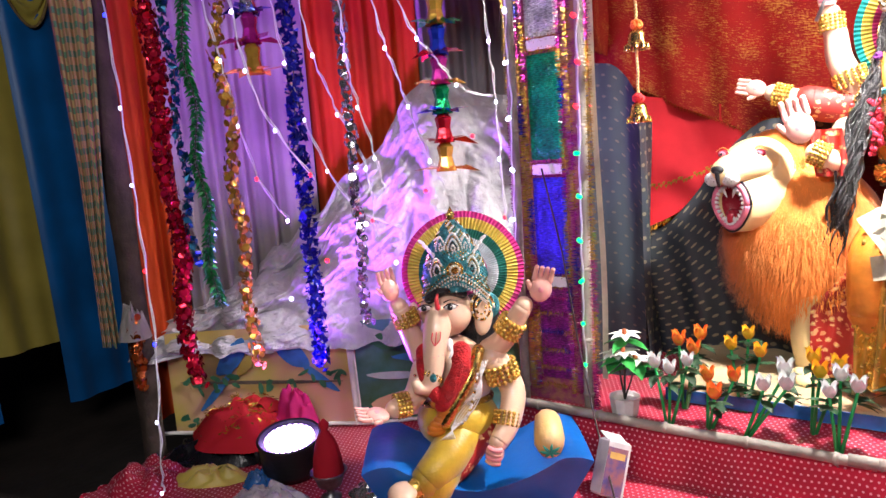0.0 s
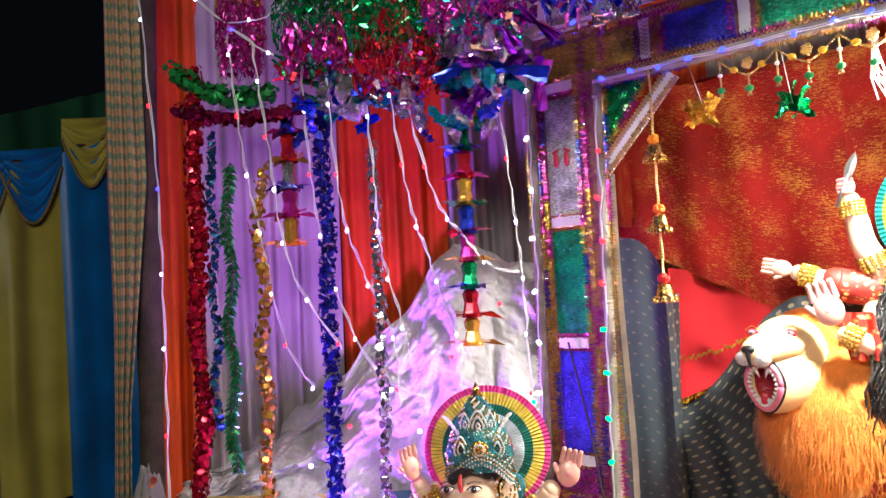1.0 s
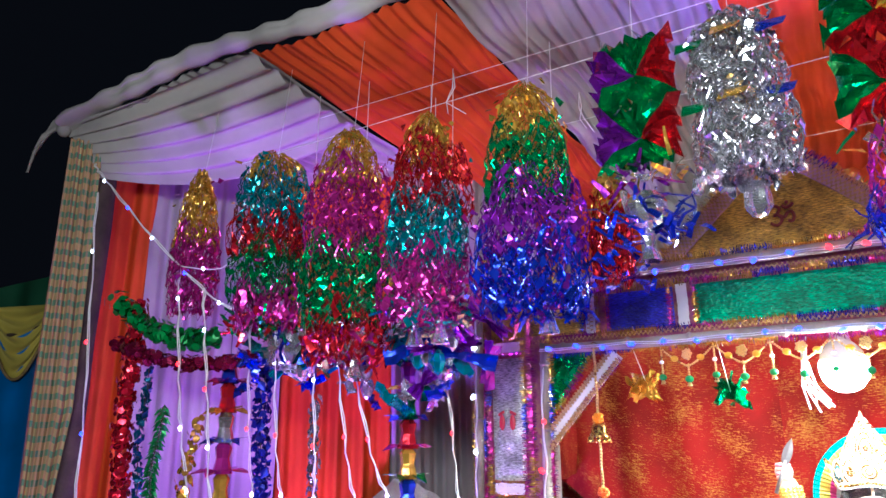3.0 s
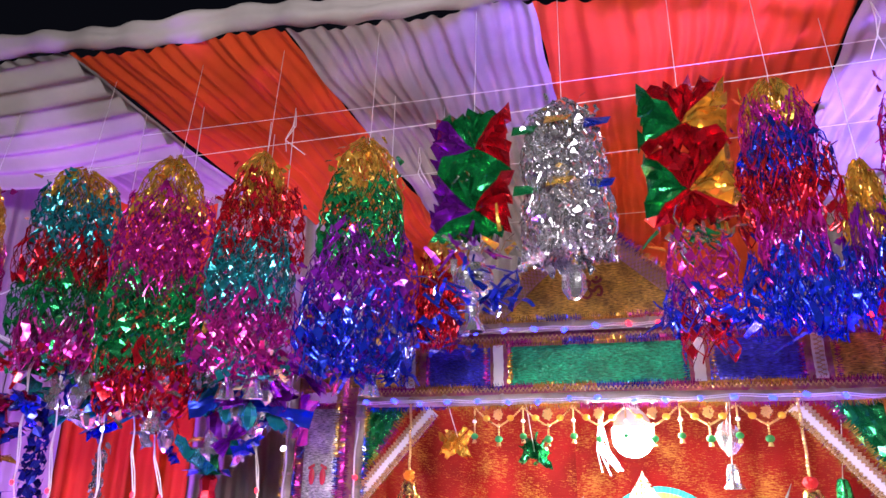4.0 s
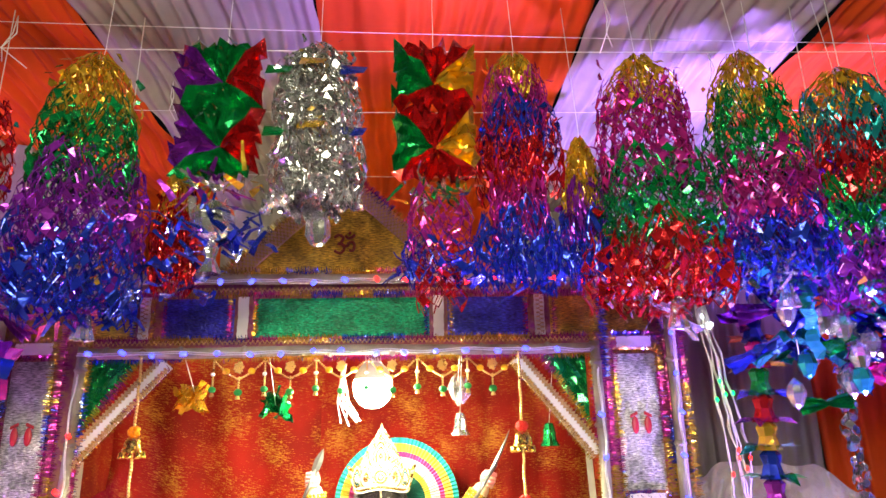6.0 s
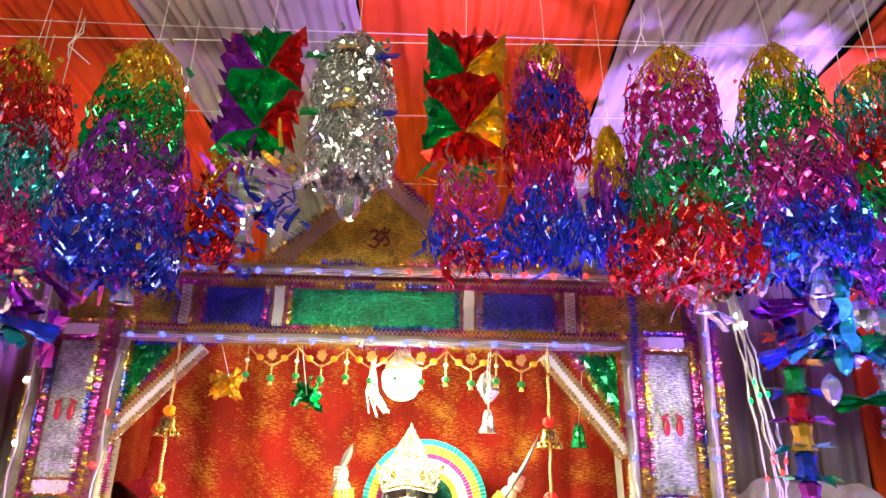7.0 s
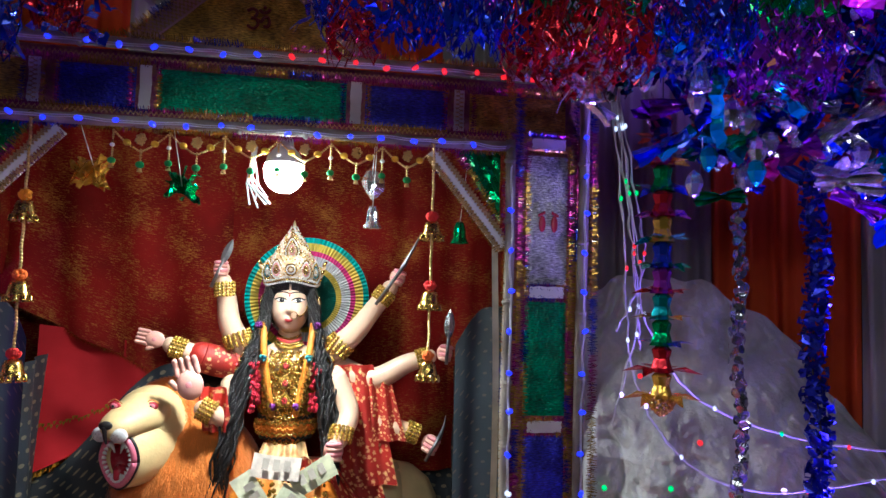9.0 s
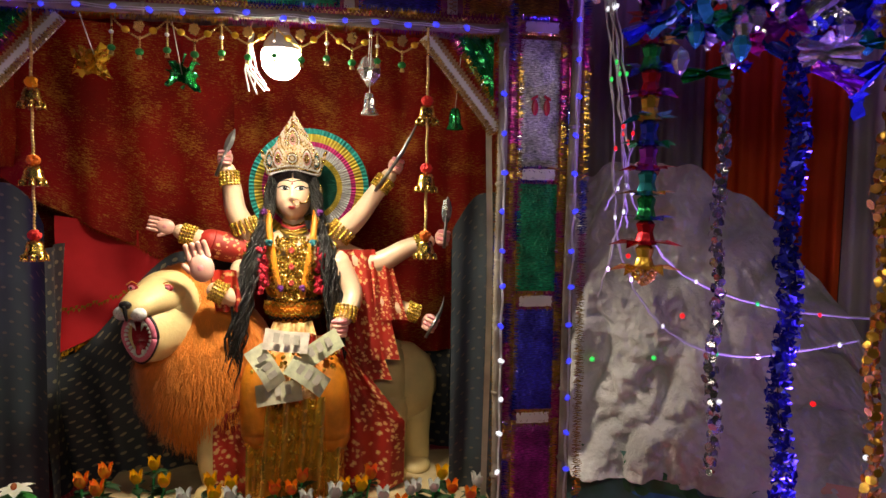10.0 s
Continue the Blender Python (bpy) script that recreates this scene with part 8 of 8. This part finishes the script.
def heap(name, at, size, mat, label, category, seed, turn=0, tins=0):
    def fn(u, v):
        a, r = u * 6.283, (1 - v)
        h = size[2] * (1 - r ** 2.4) * (0.80 + 0.42 * noise.noise(V((math.cos(a) * r * 3.2, math.sin(a) * r * 3.2, seed))) + 0.10 * noise.noise(V((math.cos(a) * r * 7, math.sin(a) * r * 9, seed))))
        q = r * (1 + 0.16 * noise.noise(V((math.cos(a) * 2, math.sin(a) * 2, seed + 4))))
        return V((size[0] * q * math.cos(a), size[1] * q * math.sin(a), max(0.002, h + 0.010 * math.sin(a * 7 + r * 5 + seed + 3 * noise.noise(V((a, r * 3, seed)))) * r * (1 - r) * 4)))
    geo = Geo()
    geo.sheet(fn, 56, 18, 0, (0.5, 0.3))
    if tins:
        ob = thing(name, label, category, at=at, turn=turn)
        part("cloth", geo, mat, ob)
        g2 = Geo()
        for k in range(tins):
            p = fn(rnd(0, 1), rnd(0.1, 0.9)) + V((0, 0, 0.004))
            g2.add([p, p + V((rnd(-.02, .02), rnd(-.02, .02), rnd(0, .02))), p + V((rnd(-.006, .006), rnd(-.006, .006), .006))], [(0, 1, 2)], 0, False)
        part("tinsel", g2, GOLD, ob, "gold tinsel edging", "stuff")
        return ob
    return solid(name, geo, mat, label, category, at=at, turn=turn)


heap("tinsel_cloth", (-1.50, 1.32, FLOOR + 0.05), (0.22, 0.15, 0.14), RED_CLOTH, "heap of red cloth edged with gold tinsel", "cloth heap", 2.0, 25, 260)
heap("magenta_cloth", (-1.36, 1.42, FLOOR + 0.08), (0.10, 0.07, 0.14), cloth("magenta", (0.55, 0.02, 0.15)), "crumpled magenta cloth on the red heap", "cloth heap", 6.0)
heap("black_bag", (-1.56, 1.22, FLOOR), (0.20, 0.09, 0.085), material("black_plastic", (0.012, 0.012, 0.016), 0.28, 0, 0.1, 12, 0.5, 30), "folded black plastic bag", "bag", 9.0, 20)
heap("yellow_cloth", (-1.43, 1.10, FLOOR), (0.13, 0.06, 0.05), YELLOW_CLOTH, "crumpled yellow satin cloth", "cloth heap", 12.0, 30)
heap("dotted_cloth", (-1.62, 0.99, FLOOR - 0.02), (0.17, 0.13, 0.09), DOTS, "bunched red dotted cloth at the platform corner", "cloth heap", 15.0)
heap("clear_bag", (-1.14, 1.10, FLOOR), (0.13, 0.07, 0.05), material("clear_plastic", (0.55, 0.52, 0.58), 0.15, 0, 0.2, 18, 0.9, 40), "crumpled pale plastic bag", "bag", 19.0, 15)
heap("blue_packet", (-1.25, 1.16, FLOOR), (0.07, 0.05, 0.05), material("blue_wrap", (0.03, 0.14, 0.42), 0.25, 0, 0.2, 18, 0.6, 40), "crumpled blue plastic packet", "packet", 23.0)
heap("foil_scrap", (-0.86, 1.27, FLOOR), (0.10, 0.07, 0.05), SILVER, "crumpled silver foil scraps", "foil", 27.0)
heap("petal_heap", (-0.72, 1.10, FLOOR), (0.09, 0.05, 0.03), material("petals", (0.5, 0.12, 0.04), 0.8, 0, 0.3, 60, 0.5, 90, second=(0.2, 0.25, 0.03)), "small heap of red and yellow petals", "petals", 31.0)
# white bag of wool tied at the pole, with a tinsel end
heap("cloth_knot", (-1.83, 1.14, 0.78), (0.055, 0.055, 0.14), WHITE_CLOTH, "knotted white cloth tied round the tent pole", "cloth knot", 35.0)
garland(-1.81, 1.13, 0.86, 0.60, foil("red_gold", (0.55, 0.12, 0.02)), "disc", "red and gold tinsel end tied to the pole", 0.022, 1.2)

# incense carton leaning against the riser, half open
ob = thing("incense_carton", "crumpled printed incense carton leaning on the riser", "carton")
ob.matrix_world = pose(-0.262, 1.585, FLOOR + 0.082, -14, 24, 52)
part("carton", Geo().box((0, 0, 0), (0.075, 0.05, 0.155)), material("carton_white", (0.68, 0.66, 0.66), 0.5, 0, 0.1, 20, 0.1, 60), ob)
part("printed_face", Geo().box((-0.004, -0.0258, -0.008), (0.066, 0.0016, 0.130)), material("carton_print", (0.10, 0.08, 0.22), 0.4, 0, 0.3, 30, 0.05, 60, second=(0.30, 0.12, 0.12)), ob, "dark printed face")
part("print_bar", Geo().box((-0.004, -0.0275, 0.035), (0.05, 0.0012, 0.018)), material("print_gold_bar", (0.70, 0.45, 0.12), 0.5), ob)
part("label_bar", Geo().box((0.0382, 0, 0.01), (0.0014, 0.03, 0.06)), material("print_grey_bar", (0.35, 0.36, 0.36), 0.6), ob)
part("flap", Geo().box((0.0, 0.01, 0.083), (0.07, 0.05, 0.003), 0, pose(0, 0, 0, 25, 0, 0)), MATS["carton_white"], ob)
# steel plate at the front of the platform
ob = solid("steel_plate", Geo().lathe((0, 0, 0), [(0.0, 0.003), (0.10, 0.003), (0.115, 0.014), (0.125, 0.016), (0.123, 0.012), (0.112, 0.004), (0.0, 0.0)], 36), STEEL, "round steel offering plate on the platform", "plate", at=(0.02, 1.43, FLOOR + 0.006))

# ---------------------------------------------------------------- artificial flowers on the stage
LEAF = material("silk_leaf", (0.02, 0.07, 0.025), 0.5, 0, 0.25, 25, 0.2, 60, perpiece=0.35)
STEM = material("plastic_stem", (0.02, 0.40, 0.10), 0.4, 0, 0.1, 20, 0.05, 60)
TULIP = {k: material("tulip_" + k, c, 0.45, 0, 0.1, 40, 0.1, 80, second=s) for k, c, s in (("white", (0.80, 0.80, 0.80), (0.70, 0.74, 0.72)), ("orange", (0.85, 0.13, 0.03), (0.85, 0.42, 0.04)), ("yellow", (0.85, 0.55, 0.02), (0.80, 0.38, 0.02)), ("red", (0.80, 0.10, 0.03), (0.75, 0.30, 0.02)))}


def blossom(geo, c, d, size, mat=0):
    """A closed tulip of six curved petals."""
    d = V(d).normalized()
    s = d.orthogonal().normalized()
    t = d.cross(s)
    for k in range(6):
        a = k / 6 * 6.283 + (0.5 if k % 2 else 0)
        o = s * math.cos(a) + t * math.sin(a)
        w = d.cross(o)

        def fn(u, v):
            r = size * (0.10 + 0.42 * math.sin(min(1, v * 1.25) * 1.75) - (0.03 if k % 2 else 0))
            if v > 0.8:
                r += size * (v - 0.8) * 0.6
            return V(c) + d * size * 1.15 * v + o * r * (1 - 0.22 * abs(u - 0.5) * 2) + w * (u - 0.5) * size * 0.72 * math.sin(math.pi * (0.18 + 0.76 * v))
        geo.sheet(fn, 4, 6, mat)


def leaf(geo, base, d, length, width, droop=0.3, mat=0):
    d = V(d).normalized()
    s = d.cross(V((0, 0, 1)))
    s = s.normalized() if s.length > 0.05 else V((1, 0, 0))
    geo.sheet(lambda u, v: V(base) + d * length * v + s * (u - 0.5) * width * math.sin(math.pi * (0.06 + 0.94 * v) ** 0.8) + V((0, 0, -droop * length * v * v + 0.15 * width * abs(u - 0.5))), 4, 6, mat)


def tulips(x, y, heads, label, stem_lean=0.0):
    """A bunch of silk tulips: heads hold offset, height and colour."""
    ob = thing("silk_tulips", label, "artificial flowers", "silk tulip bunches on the stage", at=(x, y, STAGE))
    for dx, dy, h, col in heads:
        foot = V((dx * 0.15 + stem_lean, dy * 0.15, -0.004))
        top = V((dx, dy, h))
        part("stem", Geo().tube([foot, foot.lerp(top, 0.5) + V((0, 0.004, 0.0)), top], [0.0052, 0.0045, 0.004], 7), STEM, ob)
        g = Geo()
        blossom(g, top, (dx * 0.8, -0.12 + dy, 1), rnd(0.034, 0.041))
        part("blossom", g, TULIP[col], ob, col + " silk tulip head")
        g = Geo()
        for k in range(7):
            a = rnd(0, 6.283)
            leaf(g, top - V((0, 0, rnd(0.005, 0.035))), (math.cos(a), math.sin(a), rnd(-0.2, 0.5)), rnd(0.04, 0.06), rnd(0.022, 0.032))
        part("leaves", g, LEAF, ob)


tulips(-0.150, 1.76, [(-0.035, 0, 0.170, "white"), (0.012, -0.02, 0.165, "white"), (0.05, 0.02, 0.180, "white")], "three white silk tulips with dark leaves on green stems")
tulips(-0.145, 1.90, [(-0.01, 0, 0.200, "orange"), (0.045, 0.03, 0.215, "orange"), (0.035, -0.01, 0.180, "orange")], "three orange silk tulips with dark leaves on green stems")
tulips(-0.035, 1.78, [(-0.015, 0.02, 0.135, "orange"), (0.055, 0.02, 0.145, "orange"), (0.015, -0.03, 0.105, "orange")], "three red-orange silk tulips with yellow throats", -0.01)
tulips(0.015, 1.94, [(-0.03, 0, 0.190, "yellow"), (0.01, 0.04, 0.215, "yellow"), (0.05, -0.01, 0.180, "yellow")], "three yellow silk tulips with dark leaves")
tulips(0.080, 1.77, [(0.02, 0, 0.140, "white"), (0.075, 0, 0.150, "white"), (0.065, 0.04, 0.175, "white")], "three white silk tulips leaning on green stems", -0.03)
tulips(0.205, 1.86, [(0.0, 0.03, 0.190, "yellow"), (0.02, -0.02, 0.170, "yellow"), (0.06, 0.02, 0.18, "yellow")], "three yellow silk tulips with dark leaves")
tulips(0.275, 1.765, [(-0.02, -0.01, 0.150, "white"), (0.04, 0.01, 0.165, "white"), (0.0, 0.04, 0.18, "white")], "three white silk tulips with dark leaves")
for i, (x, y, cols) in enumerate(((0.42, 1.90, ("red", "orange", "orange")), (0.52, 1.77, ("white", "white", "white")), (0.63, 1.90, ("yellow", "yellow", "red")), (0.74, 1.77, ("white", "orange", "white")), (0.85, 1.87, ("white", "white", "yellow")), (0.95, 1.80, ("orange", "red", "white")))):
    tulips(x, y, [(-0.03, 0.01, 0.15 + 0.02 * (i % 2), cols[0]), (0.02, -0.02, 0.16, cols[1]), (0.05, 0.02, 0.18, cols[2])], " and ".join(dict.fromkeys(cols)) + " silk tulips with dark leaves")

# potted silk lily
ob = thing("potted_lily", "white silk lily with green leaves in a white pot", "artificial flowers", at=(-0.285, 1.775, STAGE + 0.002))
part("pot", Geo().lathe((0, 0, 0), [(0.0, 0.0), (0.034, 0.0), (0.040, 0.012), (0.046, 0.058), (0.048, 0.062), (0.043, 0.062), (0.040, 0.05), (0.0, 0.05)], 10, smooth=False), material("white_pot", (0.78, 0.77, 0.76), 0.35), ob, "faceted white plastic pot")
for k, (dx, dy, h) in enumerate(((-0.02, 0, 0.19), (0.01, -0.02, 0.205), (0.005, 0.01, 0.25), (0.04, 0, 0.18))):
    part("stem", Geo().tube([(0, 0, 0.05), (dx * 0.5, dy * 0.5, h * 0.6), (dx, dy, h)], 0.003, 6), material("dark_stem", (0.05, 0.05, 0.04), 0.5), ob)
    for q in range(6):
        a = q / 6 * 6.283 + k
        g = Geo()
        leaf(g, (dx, dy, h), (math.cos(a), math.sin(a) - 0.2, 0.28), 0.055, 0.030, 0.35)
        part("petal", g, material("silk_white", (0.80, 0.82, 0.78), 0.5, 0, 0.1, 40, 0.1, 80, second=(0.70, 0.75, 0.60)), ob)
    for q in range(4):
        a = q / 4 * 6.283 + k * 0.7
        g = Geo()
        leaf(g, (dx, dy, h - 0.02), (math.cos(a), math.sin(a), 0.1), 0.075, 0.042, 0.4)
        part("leaf", g, material("bright_silk_leaf", (0.03, 0.32, 0.05), 0.45, 0, 0.2, 20, 0.1, 60), ob)
    part("stamens", Geo().ell((dx, dy - 0.008, h + 0.012), (0.008, 0.008, 0.010), 0, 8, 5), material("stamen", (0.55, 0.15, 0.05), 0.7), ob)

# ---------------------------------------------------------------- the tent beyond the pole
g = Geo()
TX = -3.05


def side_cloth(name, y0, y1, z0, z1a, z1b, mat, label, freq=7, seed=0.0, x=TX, lean=0.0):
    geo = Geo()
    geo.sheet(lambda u, v: V((x + folds(u, freq * (y1 - y0), 0.02, seed, v), y0 + (y1 - y0) * u + lean * (1 - v), z0 + (z1a + (z1b - z1a) * u - z0) * v)), max(20, int((y1 - y0) * 90)), 24, 0, (y1 - y0, z1a - z0))
    return solid(name, geo, mat, label, "tent wall", "tent wall cloths")


side_cloth("tent_wall_cloth", 0.75, 1.08, 0.25, 2.0, 2.13, BLUE_CLOTH, "blue satin strip of the tent wall", 3, 1.0, lean=0.04)
side_cloth("tent_wall_cloth", 1.07, 1.39, 0.56, 2.13, 2.24, YELLOW_CLOTH, "dull yellow satin strip of the tent wall", 3, 2.0, lean=0.04)
side_cloth("tent_wall_cloth", 1.38, 1.90, 0.24, 2.24, 2.50, BLUE_CLOTH, "blue satin strip of the tent wall, lower edge tied back", 2.6, 3.0, lean=0.05)
side_cloth("tent_wall_cloth", 1.88, 2.6, 0.25, 2.5, 2.6, YELLOW_CLOTH, "dull yellow satin strip of the tent wall", 7, 4.0)
side_cloth("tent_wall_border", 0.75, 2.6, 2.10, 2.22, 3.05, cloth("dark_green", (0.02, 0.10, 0.05)), "dark green cloth along the top of the tent wall", 3, 5.0, TX - 0.03)
for y, zt, mat, word in ((1.02, 2.16, BLUE_CLOTH, "blue"), (1.25, 2.24, BLUE_CLOTH, "blue"), (1.52, 2.44, YELLOW_CLOTH, "yellow"), (1.80, 2.44, BLUE_CLOTH, "blue")):
    ob = thing("scalloped_valance", word + " satin valance with a braided edge", "valance", "valances of the tent wall", at=(TX + 0.02, y, zt))

    def val(u, v):
        h = (0.10 + 0.26 * math.sin(math.pi * u)) * v
        return V((0.02 * math.sin(v * 26) * math.sin(math.pi * u) + 0.01, (u - 0.5) * 0.27, -h + 0.06 * (u - 0.5)))
    part("cloth", Geo().sheet(val, 20, 26, 0, (0.27, 0.3)), mat, ob)
    part("braid", Geo().tube([val(k / 20, 1.0) for k in range(21)], 0.007, 6), material("tan_braid", (0.35, 0.24, 0.10), 0.7, 0, 0.2, 60, 0.5, 90), ob, "tan braided edge")

# checked cotton cloth hung beside the pole
def gamcha(u, v):
    z = 0.76 + (2.86 - 0.76) * v
    wide = float(np.interp(z, (0.76, 1.10, 1.40, 1.90, 2.86), (0.055, 0.050, 0.072, 0.125, 0.105)))
    mid = float(np.interp(z, (0.76, 1.10, 1.40, 1.90, 2.86), (-1.895, -1.885, -1.855, -1.825, -1.85)))
    c = V((mid, 1.085, 0)) + V((0.45, 0.89, 0)) * (u - 0.5) * wide + V((0.89, -0.45, 0)) * (0.010 * math.sin(u * 19 + v * 3) + 0.006 * math.sin(u * 41 + v * 5) + 0.012 * math.sin(v * 7))
    return V((c.x, c.y, z + 0.02 * noise.noise(V((u * 6, 0, 3))) * (1 - v)))


g = Geo().sheet(gamcha, 40, 70, 0, (0.20, 2.1))
solid("checked_cloth", g, CHECK, "green and tan checked cotton cloth hung beside the pole", "cloth")

# rope and props that carry the tent wall
g = Geo()
g.tube([(TX + 0.01, 0.70, 2.02), (TX + 0.01, 1.36, 2.235), (TX + 0.01, 1.9, 2.495), (TX + 0.01, 2.62, 2.61)], 0.012, 8)
g.tube([(TX + 0.01, 0.72, 0), (TX + 0.01, 0.72, 2.05)], 0.025, 8)
g.tube([(TX + 0.01, 2.62, 0), (TX + 0.01, 2.62, 2.63)], 0.025, 8)
solid("tent_wall_pole", g, WOOD, "dark wooden props and rail carrying the tent wall", "pole", kind="structure")
